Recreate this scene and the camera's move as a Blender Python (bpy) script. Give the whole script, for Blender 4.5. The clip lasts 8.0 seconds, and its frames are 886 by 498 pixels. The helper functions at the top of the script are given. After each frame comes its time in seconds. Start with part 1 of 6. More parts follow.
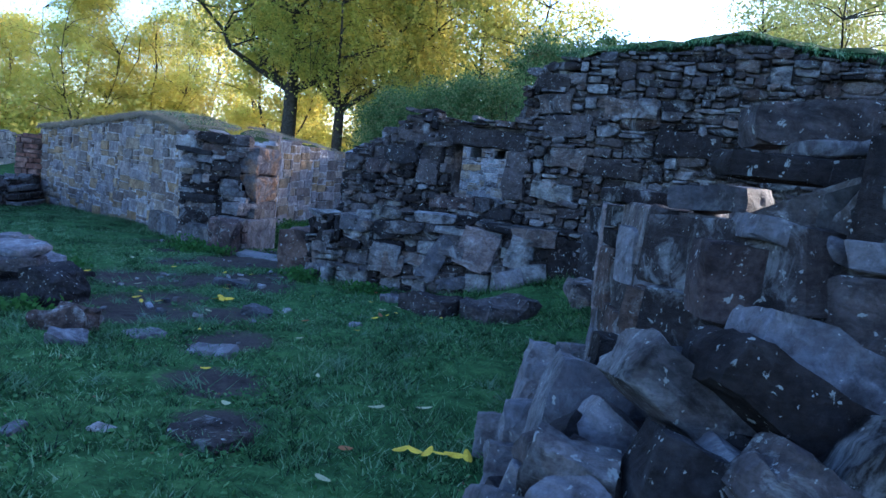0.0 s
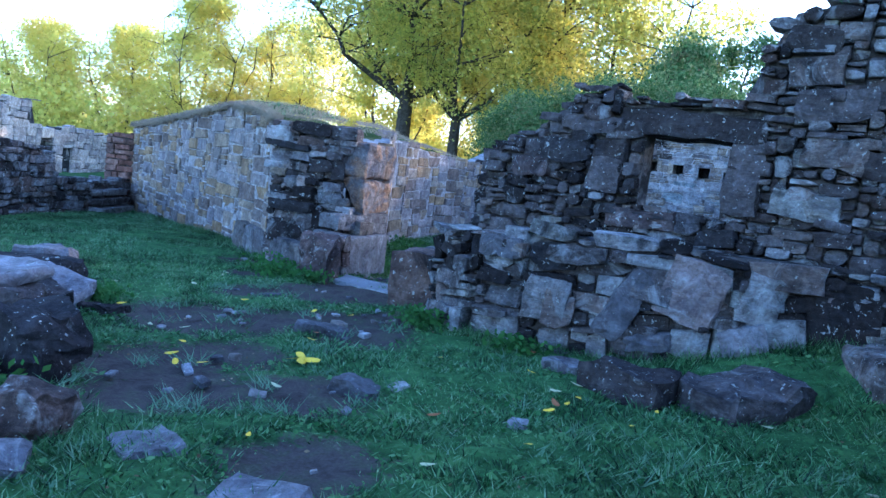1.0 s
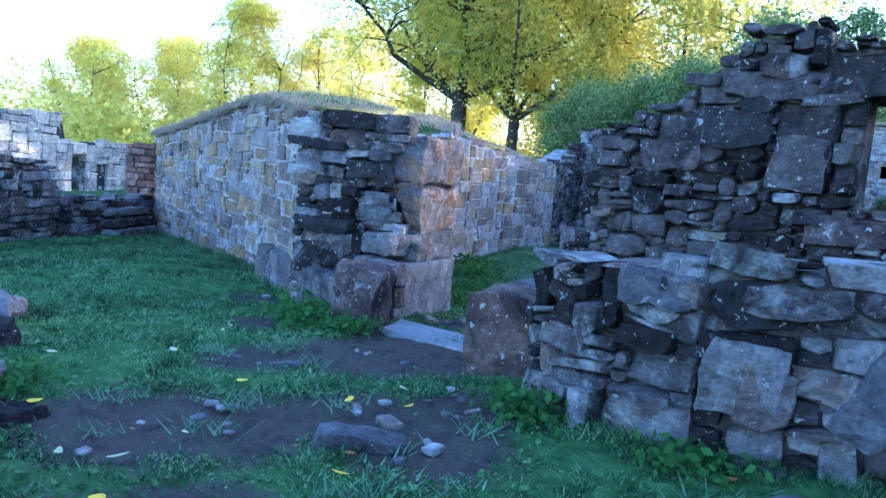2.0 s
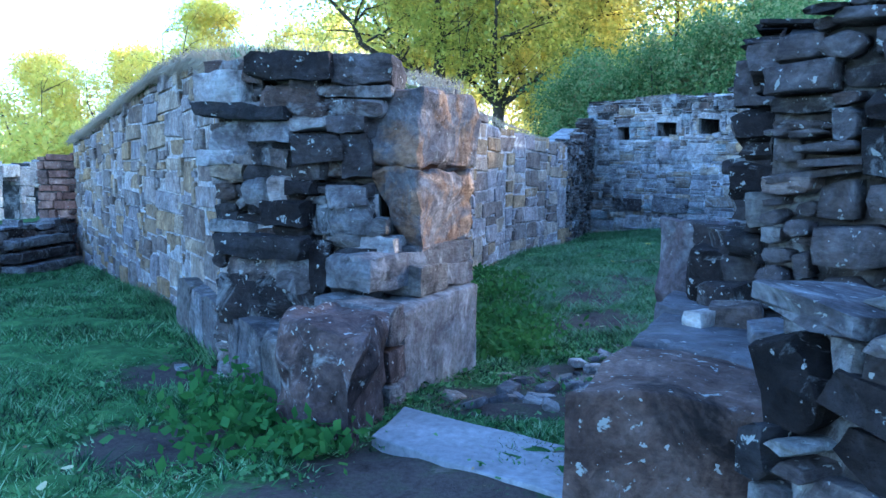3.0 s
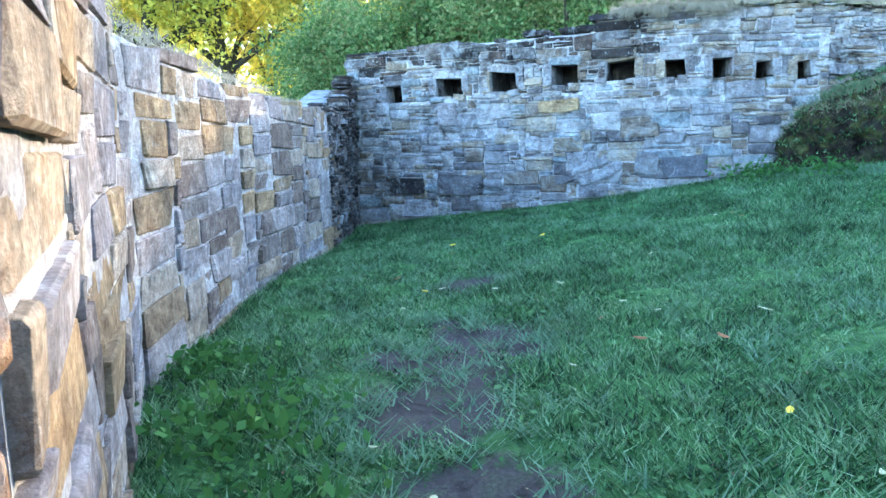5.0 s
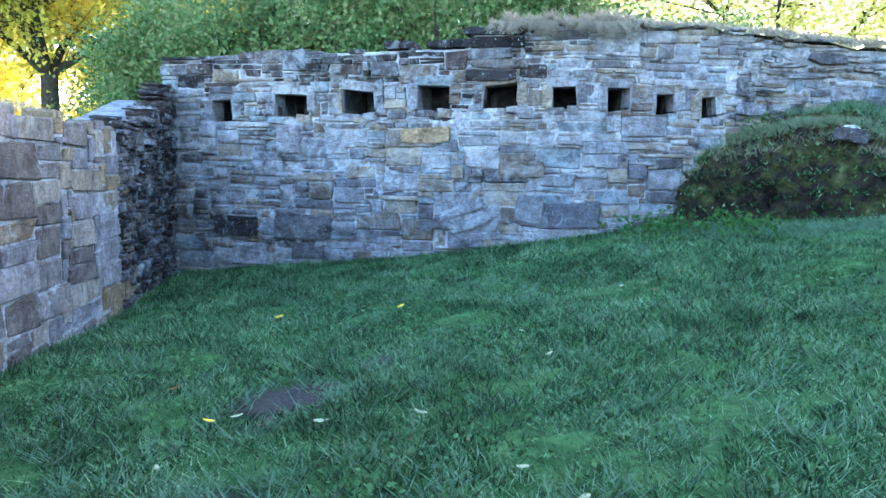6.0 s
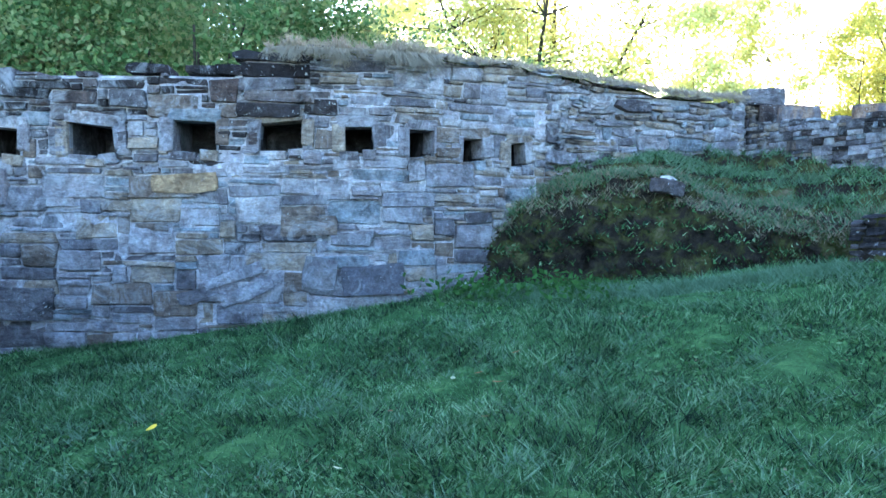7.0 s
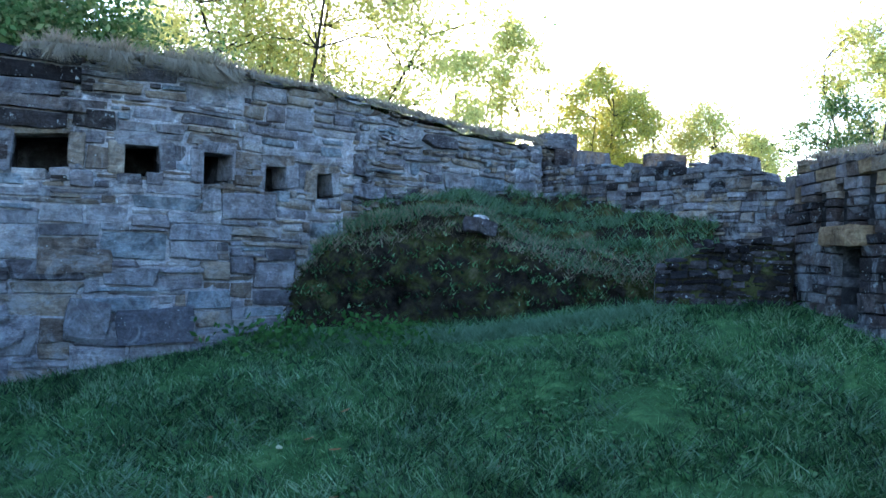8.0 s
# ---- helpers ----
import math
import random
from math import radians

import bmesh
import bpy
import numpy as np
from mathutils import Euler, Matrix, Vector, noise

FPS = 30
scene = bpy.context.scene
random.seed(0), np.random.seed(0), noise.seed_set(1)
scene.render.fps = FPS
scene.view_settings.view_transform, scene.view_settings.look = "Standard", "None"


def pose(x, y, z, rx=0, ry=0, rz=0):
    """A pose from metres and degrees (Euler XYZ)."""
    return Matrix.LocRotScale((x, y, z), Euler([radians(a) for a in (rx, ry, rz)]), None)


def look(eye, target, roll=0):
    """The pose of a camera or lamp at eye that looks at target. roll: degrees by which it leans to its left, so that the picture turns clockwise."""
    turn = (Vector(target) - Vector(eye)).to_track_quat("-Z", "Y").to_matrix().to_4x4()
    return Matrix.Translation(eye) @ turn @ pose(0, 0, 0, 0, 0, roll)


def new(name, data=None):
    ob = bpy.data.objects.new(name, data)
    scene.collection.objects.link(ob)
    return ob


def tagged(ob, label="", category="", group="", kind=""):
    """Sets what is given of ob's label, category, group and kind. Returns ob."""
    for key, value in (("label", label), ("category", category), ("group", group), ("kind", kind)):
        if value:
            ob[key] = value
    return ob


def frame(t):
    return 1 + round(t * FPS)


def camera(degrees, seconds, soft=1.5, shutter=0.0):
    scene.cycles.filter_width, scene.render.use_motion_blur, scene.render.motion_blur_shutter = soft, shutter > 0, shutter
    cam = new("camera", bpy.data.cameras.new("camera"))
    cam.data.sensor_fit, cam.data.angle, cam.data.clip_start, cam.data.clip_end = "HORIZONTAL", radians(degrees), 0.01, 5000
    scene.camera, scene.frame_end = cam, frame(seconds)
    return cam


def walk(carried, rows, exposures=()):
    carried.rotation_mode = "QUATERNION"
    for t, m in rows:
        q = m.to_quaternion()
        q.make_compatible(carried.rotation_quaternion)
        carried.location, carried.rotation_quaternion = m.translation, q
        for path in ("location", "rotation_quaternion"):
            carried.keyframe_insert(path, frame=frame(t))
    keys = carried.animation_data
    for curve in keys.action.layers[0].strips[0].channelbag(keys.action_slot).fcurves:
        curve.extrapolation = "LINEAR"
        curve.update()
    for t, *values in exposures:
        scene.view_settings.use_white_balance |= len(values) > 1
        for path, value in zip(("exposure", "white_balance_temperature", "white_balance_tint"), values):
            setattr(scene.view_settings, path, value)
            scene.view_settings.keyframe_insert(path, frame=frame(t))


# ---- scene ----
cam = camera(60.0, 8.0)
PATH = [
    (0.0, (-0.057, -0.049, 1.489), (-0.967, 1.718, 1.263), 6.31),
    (0.5, (-0.950, 1.001, 1.369), (-1.981, 2.703, 1.171), 7.71),
    (1.0, (-1.707, 1.892, 1.256), (-2.856, 3.516, 1.045), 7.26),
    (1.5, (-2.381, 2.661, 1.206), (-3.601, 4.230, 0.985), 6.49),
    (1.7, (-2.656, 2.946, 1.201), (-3.894, 4.501, 0.985), 6.08),
    (2.8, (-4.407, 4.800, 1.075), (-5.677, 6.332, 0.870), 2.34),
    (3.0, (-4.685, 5.092, 1.042), (-5.916, 6.654, 0.832), 0.92),
    (3.5, (-5.350, 5.817, 1.011), (-6.424, 7.490, 0.787), -1.71),
    (4.0, (-5.797, 6.433, 1.092), (-6.698, 8.202, 0.847), -3.31),
    (5.3, (-6.548, 8.257, 1.110), (-7.138, 10.147, 0.827), -0.73),
    (5.5, (-6.628, 8.625, 1.137), (-7.160, 10.534, 0.870), -0.32),
    (6.0, (-6.734, 9.505, 1.186), (-7.061, 11.465, 0.958), 0.97),
    (6.5, (-6.755, 10.181, 1.280), (-6.818, 12.171, 1.087), 1.34),
    (7.0, (-6.979, 10.760, 1.248), (-6.710, 12.739, 1.148), 0.83),
    (7.5, (-7.146, 11.195, 1.210), (-6.581, 13.113, 1.182), 0.83),
    (8.0, (-7.223, 11.355, 1.255), (-6.352, 13.155, 1.262), 1.97),
]
walk(cam, [(t, look(eye, target, roll)) for t, eye, target, roll in PATH],
     [(0.0, 2.02, 4870, 17), (0.2, 2.6, 4850, 16), (0.5, 2.5, 4840, 16), (1.0, 2.75, 4780, 15), (1.7, 3.0, 4750, 13), (3.0, 3.15, 4700, 9), (3.5, 3.4, 4950, -3), (4.0, 4.15, 4980, -4),
      (5.5, 3.95, 5900, 8), (6.5, 3.7, 5600, 10), (7.0, 3.55, 5550, 10), (8.0, 2.55, 5350, 11)])

# ---- light ----
SUN_AZ, SUN_EL = radians(26.0), radians(14.6)
world = bpy.data.worlds.new("sky")
scene.world = world
world.use_nodes = True
wn = world.node_tree.nodes
sky = wn.new("ShaderNodeTexSky")
sky.sky_type, sky.sun_disc = "NISHITA", False
sky.sun_elevation, sky.sun_rotation = SUN_EL, SUN_AZ
sky.air_density, sky.dust_density, sky.ozone_density = 1.0, 1.0, 2.0
world.node_tree.links.new(sky.outputs["Color"], wn["Background"].inputs["Color"])
wn["Background"].inputs["Strength"].default_value = 0.15
sun_data = bpy.data.lights.new("sun", "SUN")
sun_data.energy, sun_data.angle, sun_data.color = 2.1, radians(0.6), (1.0, 0.76, 0.48)
sun = new("sun", sun_data)
to_sun = Vector((math.sin(SUN_AZ) * math.cos(SUN_EL), math.cos(SUN_AZ) * math.cos(SUN_EL), math.sin(SUN_EL)))
sun.matrix_world = Matrix.Translation((0, 60, 30)) @ to_sun.to_track_quat("Z", "Y").to_matrix().to_4x4()


# ---- materials ----
def nodes_of(name):
    mat = bpy.data.materials.new(name)
    mat.use_nodes = True
    tree = mat.node_tree
    return mat, tree, tree.nodes["Principled BSDF"]


def noise_node(tree, where, scale, detail=6.0, rough=0.6, stretch=None, warp=0.0):
    n = tree.nodes.new("ShaderNodeTexNoise")
    n.inputs["Scale"].default_value, n.inputs["Detail"].default_value, n.inputs["Roughness"].default_value = scale, detail, rough
    n.inputs["Distortion"].default_value = warp
    if stretch:
        m = tree.nodes.new("ShaderNodeMapping")
        m.inputs["Scale"].default_value = stretch
        tree.links.new(where, m.inputs["Vector"])
        where = m.outputs["Vector"]
    tree.links.new(where, n.inputs["Vector"])
    return n.outputs["Fac"]


def ramp_node(tree, fac, stops, mode="LINEAR"):
    r = tree.nodes.new("ShaderNodeValToRGB")
    r.color_ramp.interpolation = mode
    els = r.color_ramp.elements
    while len(els) < len(stops):
        els.new(0.5)
    for e, (p, c) in zip(els, stops):
        e.position, e.color = p, (*c, 1) if len(c) == 3 else (c[0], c[0], c[0], 1)
    tree.links.new(fac, r.inputs["Fac"])
    return r.outputs["Color"]


def mix_node(tree, fac, a, b, mode="MIX"):
    m = tree.nodes.new("ShaderNodeMix")
    m.data_type, m.blend_type = "RGBA", mode
    for sock, v in ((m.inputs["Factor"], fac), (m.inputs["A"], a), (m.inputs["B"], b)):
        if hasattr(v, "links"):
            tree.links.new(v, sock)
        elif isinstance(v, tuple):
            sock.default_value = (*v, 1)
        else:
            sock.default_value = v
    return m.outputs["Result"]


def bump_node(tree, bsdf, height, strength, distance, before=None):
    b = tree.nodes.new("ShaderNodeBump")
    b.inputs["Strength"].default_value, b.inputs["Distance"].default_value = strength, distance
    tree.links.new(height, b.inputs["Height"])
    if before:
        tree.links.new(before, b.inputs["Normal"])
    tree.links.new(b.outputs["Normal"], bsdf.inputs["Normal"])
    return b.outputs["Normal"]


def stone_material(name, tones, lichen=0.5, soot=0.3, per_island=False, layered=0.5, smear=0.0, gloss=0.0, cast=None, runs=0.0):
    """Weathered stone: a tone for each stone, layers, dark weathering, pale lichen; cast is a second colour in patches."""
    mat, tree, bsdf = nodes_of(name)
    geo = tree.nodes.new("ShaderNodeNewGeometry")
    where = geo.outputs["Position"]
    if per_island:
        pick = geo.outputs["Random Per Island"]
    else:
        pick = tree.nodes.new("ShaderNodeObjectInfo").outputs["Random"]
    base = ramp_node(tree, pick, [(i / len(tones), c) for i, c in enumerate(tones)], "CONSTANT")
    fine = noise_node(tree, where, 38.0, 8.0, 0.75)
    rind = noise_node(tree, where, 13.0, 8.0, 0.72, warp=0.7)
    broad = noise_node(tree, where, 5.0, 5.0, 0.6, warp=0.6)
    if cast:
        base = mix_node(tree, ramp_node(tree, noise_node(tree, where, 3.4, 6.0, 0.6, warp=1.4), [(0.44, (0.0,)), (0.56, (0.9,))]), base, cast)
    layers = noise_node(tree, where, 11.0, 7.0, 0.7, stretch=(0.8, 0.8, 4.2), warp=0.9)
    col = mix_node(tree, 0.75, base, ramp_node(tree, broad, [(0.28, (0.35, 0.34, 0.36)), (0.72, (1.45, 1.4, 1.3))]), "MULTIPLY")
    col = mix_node(tree, layered, col, ramp_node(tree, layers, [(0.3, (0.42, 0.42, 0.45)), (0.72, (1.45, 1.42, 1.35))]), "MULTIPLY")
    col = mix_node(tree, 0.8, col, ramp_node(tree, rind, [(0.3, (0.36, 0.3, 0.3)), (0.47, (0.9, 0.84, 0.84)), (0.56, (1.05, 1.06, 1.12)), (0.7, (1.7, 1.72, 1.8))]), "MULTIPLY")
    col = mix_node(tree, 0.8, col, ramp_node(tree, fine, [(0.3, (0.55, 0.55, 0.55)), (0.7, (1.45, 1.45, 1.45))]), "MULTIPLY")
    stain = noise_node(tree, where, 2.3, 7.0, 0.68, warp=1.2)
    col = mix_node(tree, ramp_node(tree, stain, [(0.62 - 0.28 * soot, (0.0,)), (0.78 - 0.28 * soot, (0.85,))]), col, (0.013, 0.012, 0.013))
    if runs:
        run = noise_node(tree, where, 2.0, 7.0, 0.66, stretch=(1.5, 1.5, 0.5), warp=1.0)
        col = mix_node(tree, ramp_node(tree, run, [(0.66 - 0.14 * runs, (0.0,)), (0.78 - 0.14 * runs, (0.85,))]), col, (0.03, 0.028, 0.031))
    if smear:
        wash = noise_node(tree, where, 4.2, 9.0, 0.72, warp=0.9)
        col = mix_node(tree, ramp_node(tree, wash, [(0.66 - 0.16 * smear, (0.0,)), (0.74 - 0.1 * smear, (0.6,))]), col, (0.44, 0.44, 0.45))
    specks = noise_node(tree, where, 46.0, 2.0, 0.5)
    col = mix_node(tree, ramp_node(tree, specks, [(0.75 - 0.06 * lichen, (0.0,)), (0.78 - 0.06 * lichen, (0.7,))]), col, (0.5, 0.5, 0.48))
    spots = noise_node(tree, where, 24.0, 4.0, 0.6, warp=0.4)
    pale = ramp_node(tree, spots, [(0.72 - 0.1 * lichen, (0.0,)), (0.75 - 0.1 * lichen, (0.8,))])
    col = mix_node(tree, pale, col, (0.42, 0.43, 0.41))
    tree.links.new(col, bsdf.inputs["Base Color"])
    tree.links.new(ramp_node(tree, fine, [(0.2, (0.7 - gloss,)), (0.8, (0.98 - gloss,))]), bsdf.inputs["Roughness"])
    bsdf.inputs["Specular IOR Level"].default_value = 0.05 + 0.6 * gloss
    one = bump_node(tree, bsdf, layers, layered, 0.05)
    two = bump_node(tree, bsdf, broad, 0.7, 0.045, one)
    three = bump_node(tree, bsdf, rind, 0.8, 0.022, two)
    bump_node(tree, bsdf, fine, 0.8, 0.014, three)
    return mat


def plain_rough(name, stops, scale, bump=0.5, distance=0.02, rough=0.95):
    """Earth, mortar, bark: two scales of noise over a colour ramp."""
    mat, tree, bsdf = nodes_of(name)
    where = tree.nodes.new("ShaderNodeNewGeometry").outputs["Position"]
    a = noise_node(tree, where, scale, 9.0, 0.7, warp=0.4)
    b = noise_node(tree, where, scale * 7, 4.0, 0.7)
    col = mix_node(tree, 0.6, ramp_node(tree, a, stops), ramp_node(tree, b, [(0.3, (0.55,) * 3), (0.7, (1.4,) * 3)]), "MULTIPLY")
    tree.links.new(col, bsdf.inputs["Base Color"])
    bsdf.inputs["Roughness"].default_value = rough
    bsdf.inputs["Specular IOR Level"].default_value = 0.06
    one = bump_node(tree, bsdf, a, bump, distance)
    bump_node(tree, bsdf, b, bump, distance * 0.3, one)
    return mat


def leaf_material(name, tones, through_light=0.45, patches=0.9, swing=1.3, sheen=0.065, own=0.55, broad=0.0):
    """Thin leaves or blades: a tone for each island, light coming through."""
    mat, tree, bsdf = nodes_of(name)
    geo = tree.nodes.new("ShaderNodeNewGeometry")
    patch = noise_node(tree, geo.outputs["Position"], patches, 7.0, 0.76)
    mixed = tree.nodes.new("ShaderNodeMath")
    mixed.operation = "MULTIPLY_ADD"
    tree.links.new(geo.outputs["Random Per Island"], mixed.inputs[0])
    mixed.inputs[1].default_value = own
    shift = tree.nodes.new("ShaderNodeMath")
    shift.operation = "MULTIPLY_ADD"
    tree.links.new(patch, shift.inputs[0])
    shift.inputs[1].default_value, shift.inputs[2].default_value = swing, 0.5 - own / 2 - swing / 2
    tree.links.new(shift.outputs[0], mixed.inputs[2])
    col = ramp_node(tree, mixed.outputs[0], [(i / max(1, len(tones) - 1), c) for i, c in enumerate(tones)])
    if broad:
        col = mix_node(tree, broad, col, ramp_node(tree, noise_node(tree, geo.outputs["Position"], 1.3, 4.0, 0.6, warp=0.8), [(0.36, (0.35, 0.42, 0.32)), (0.5, (1.0, 1.0, 1.0)), (0.64, (1.6, 1.5, 1.6))]), "MULTIPLY")
    tree.links.new(col, bsdf.inputs["Base Color"])
    bsdf.inputs["Roughness"].default_value = 0.55
    bsdf.inputs["Specular IOR Level"].default_value = sheen
    trans = tree.nodes.new("ShaderNodeBsdfTranslucent")
    tree.links.new(col, trans.inputs["Color"])
    both = tree.nodes.new("ShaderNodeMixShader")
    both.inputs["Fac"].default_value = through_light
    tree.links.new(bsdf.outputs["BSDF"], both.inputs[1])
    tree.links.new(trans.outputs["BSDF"], both.inputs[2])
    tree.links.new(both.outputs["Shader"], tree.nodes["Material Output"].inputs["Surface"])
    return mat


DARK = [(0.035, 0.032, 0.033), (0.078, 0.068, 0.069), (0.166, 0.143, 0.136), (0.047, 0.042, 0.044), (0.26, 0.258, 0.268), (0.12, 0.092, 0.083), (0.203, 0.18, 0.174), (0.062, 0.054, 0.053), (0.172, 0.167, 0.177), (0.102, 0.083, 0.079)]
GREY = [(0.231, 0.227, 0.245), (0.317, 0.306, 0.315), (0.172, 0.166, 0.178), (0.383, 0.372, 0.375), (0.271, 0.227, 0.178), (0.119, 0.112, 0.119), (0.284, 0.282, 0.301), (0.227, 0.260, 0.285), (0.310, 0.264, 0.211), (0.191, 0.158, 0.132), (0.257, 0.246, 0.259)]
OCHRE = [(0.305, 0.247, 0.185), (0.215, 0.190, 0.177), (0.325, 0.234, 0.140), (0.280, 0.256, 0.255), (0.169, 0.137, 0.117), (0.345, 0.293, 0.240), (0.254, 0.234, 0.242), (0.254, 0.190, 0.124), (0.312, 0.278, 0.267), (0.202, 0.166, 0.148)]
SAND = [(0.25, 0.168, 0.115), (0.21, 0.155, 0.12)]
PURPLE = [(0.154, 0.143, 0.147), (0.225, 0.22, 0.227), (0.103, 0.094, 0.095), (0.299, 0.302, 0.312), (0.19, 0.159, 0.147), (0.134, 0.131, 0.142), (0.071, 0.066, 0.065), (0.247, 0.248, 0.238)]
BROWN = [(0.114, 0.086, 0.082), (0.096, 0.077, 0.077), (0.138, 0.102, 0.089)]
RED = [(0.2, 0.11, 0.085), (0.15, 0.1, 0.085), (0.24, 0.15, 0.12)]
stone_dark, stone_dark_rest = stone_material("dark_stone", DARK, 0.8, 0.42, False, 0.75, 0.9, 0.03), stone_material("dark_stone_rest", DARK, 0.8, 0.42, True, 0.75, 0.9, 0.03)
BLACK = [(0.036, 0.032, 0.033), (0.06, 0.054, 0.055), (0.027, 0.024, 0.025), (0.11, 0.1, 0.103), (0.046, 0.044, 0.048)]
stone_black = stone_material("black_stone", BLACK, 0.8, 0.26, False, 0.55, 0.35, 0.0)
stone_grey, stone_grey_rest = stone_material("grey_stone", GREY, 0.35, 0.2, False, 0.6, 1.0, 0.0, None, 0.55), stone_material("grey_stone_rest", GREY, 0.35, 0.2, True, 0.6, 1.0, 0.0, None, 0.55)
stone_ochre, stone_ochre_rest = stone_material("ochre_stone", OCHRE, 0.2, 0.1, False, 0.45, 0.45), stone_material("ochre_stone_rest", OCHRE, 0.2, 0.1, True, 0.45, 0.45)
stone_sand = stone_material("sandstone", SAND, 0.1, 0.22, False, 0.3, 0.2, 0.0, (0.15, 0.15, 0.165))
stone_purple, stone_purple_rest = stone_material("purple_grey_stone", PURPLE, 0.7, 0.34, False, 0.7, 0.9), stone_material("purple_grey_stone_rest", PURPLE, 0.7, 0.34, True, 0.7, 0.9)
stone_brown = stone_material("brown_stone", BROWN, 0.8, 0.42, False, 0.3, 0.4)
stone_post = stone_material("purple_brown_stone", [(0.115, 0.098, 0.106)], 0.3, 0.2, False, 0.3, 0.3, 0.0, (0.165, 0.165, 0.18))
stone_red = stone_material("red_stone", RED, 0.3, 0.1, False, 0.2)
stone_slab = stone_material("slab_stone", [(0.15, 0.15, 0.172), (0.11, 0.11, 0.126), (0.2, 0.198, 0.22)], 0.5, 0.24, False, 0.3, 0.5, 0.2)
stone_pink = stone_material("pale_slab_stone", [(0.29, 0.245, 0.24), (0.27, 0.23, 0.225)], 0.3, 0.2, False, 0.35, 0.6)
stone_pebble = stone_material("pebble_stone", [(0.24, 0.24, 0.26), (0.16, 0.16, 0.17), (0.32, 0.315, 0.31), (0.11, 0.11, 0.12), (0.2, 0.18, 0.165)], 0.3, 0.2, False, 0.15)
pointing = stone_material("lime_pointing", [(0.42, 0.414, 0.43)], 0.1, 0.2, False, 0.35, 0.5, 0.0, None, 0.55)
pointing_warm = stone_material("warm_lime_pointing", [(0.4, 0.385, 0.38)], 0.1, 0.14, False, 0.35, 0.4)
pointing_dark = stone_material("weathered_pointing", [(0.1, 0.092, 0.09)], 0.3, 0.42, False, 0.4, 0.8)
stone_pale = stone_material("pale_rubble_stone", [(0.165, 0.165, 0.176), (0.13, 0.128, 0.135), (0.15, 0.143, 0.138)], 0.3, 0.3, False, 0.5, 0.6)
# tones raised so the far ruin looks sunlit though trees shade it
stone_far_sunlit = stone_material("pale_sunlit_tone_stone", [(0.5, 0.47, 0.43), (0.4, 0.375, 0.35), (0.55, 0.5, 0.44), (0.34, 0.32, 0.31)], 0.2, 0.1, False, 0.4)
stone_upright = stone_material("upright_slab_stone", [(0.2, 0.2, 0.208)], 0.2, 0.12, False, 0.2, 0.4)
stone_white = stone_material("white_stone", [(0.6, 0.6, 0.6)], 0.2, 0.05, False, 0.3)
mortar_pale = plain_rough("pale_mortar", [(0.3, (0.1, 0.1, 0.105)), (0.5, (0.23, 0.225, 0.23)), (0.72, (0.4, 0.395, 0.4))], 5.0, 0.9, 0.03)
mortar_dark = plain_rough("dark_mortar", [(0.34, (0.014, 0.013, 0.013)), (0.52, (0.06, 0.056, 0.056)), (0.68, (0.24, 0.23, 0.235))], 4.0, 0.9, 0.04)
slab_smooth = plain_rough("smooth_slab", [(0.3, (0.15, 0.15, 0.165)), (0.55, (0.205, 0.205, 0.22)), (0.75, (0.26, 0.26, 0.275))], 4.0, 0.15, 0.006, 0.6)
bark = plain_rough("bark", [(0.3, (0.03, 0.024, 0.018)), (0.7, (0.11, 0.09, 0.07))], 9.0, 0.9, 0.05)
soil = plain_rough("dark_soil", [(0.32, (0.01, 0.008, 0.007)), (0.47, (0.038, 0.03, 0.022)), (0.58, (0.075, 0.08, 0.026)), (0.72, (0.19, 0.155, 0.1))], 5.0, 1.0, 0.09)
turf = plain_rough("turf", [(0.3, (0.03, 0.045, 0.014)), (0.5, (0.06, 0.085, 0.025)), (0.75, (0.16, 0.14, 0.075))], 5.0, 0.9, 0.05)
blade_green = leaf_material("grass_blade", [(0.008, 0.024, 0.009), (0.028, 0.078, 0.025), (0.06, 0.146, 0.044), (0.115, 0.228, 0.078), (0.23, 0.33, 0.175)], 0.35, 3.6, 2.4, 0.25, 1.2, 0.7)
blade_pale = leaf_material("pale_grass_blade", [(0.075, 0.145, 0.07), (0.135, 0.215, 0.12), (0.21, 0.29, 0.185)], 0.3)
blade_rough = leaf_material("coarse_grass_blade", [(0.012, 0.034, 0.012), (0.04, 0.1, 0.035), (0.1, 0.2, 0.075), (0.17, 0.28, 0.13)], 0.35, 5.0, 2.6, 0.2, 0.5)
blade_dry = leaf_material("dry_grass_blade", [(0.22, 0.17, 0.11), (0.34, 0.28, 0.2), (0.27, 0.23, 0.17)], 0.3)
litter = leaf_material("leaf_litter", [(0.06, 0.04, 0.025), (0.14, 0.09, 0.05), (0.3, 0.24, 0.14)], 0.1)
leaf_yellow = leaf_material("yellow_leaf", [(0.48, 0.5, 0.1), (0.67, 0.62, 0.125), (0.81, 0.665, 0.145), (0.87, 0.62, 0.165)], 0.7, 0.7, 1.9, 0.065, 0.28)
leaf_gold = leaf_material("gold_leaf", [(0.36, 0.39, 0.11), (0.52, 0.52, 0.16), (0.64, 0.6, 0.2), (0.72, 0.62, 0.24)], 0.5, 0.7, 1.9, 0.065, 0.28)
leaf_mixed = leaf_material("green_gold_leaf", [(0.192, 0.252, 0.054), (0.408, 0.432, 0.096), (0.648, 0.564, 0.12), (0.816, 0.588, 0.156)], 0.7, 0.7, 1.9, 0.065, 0.28)
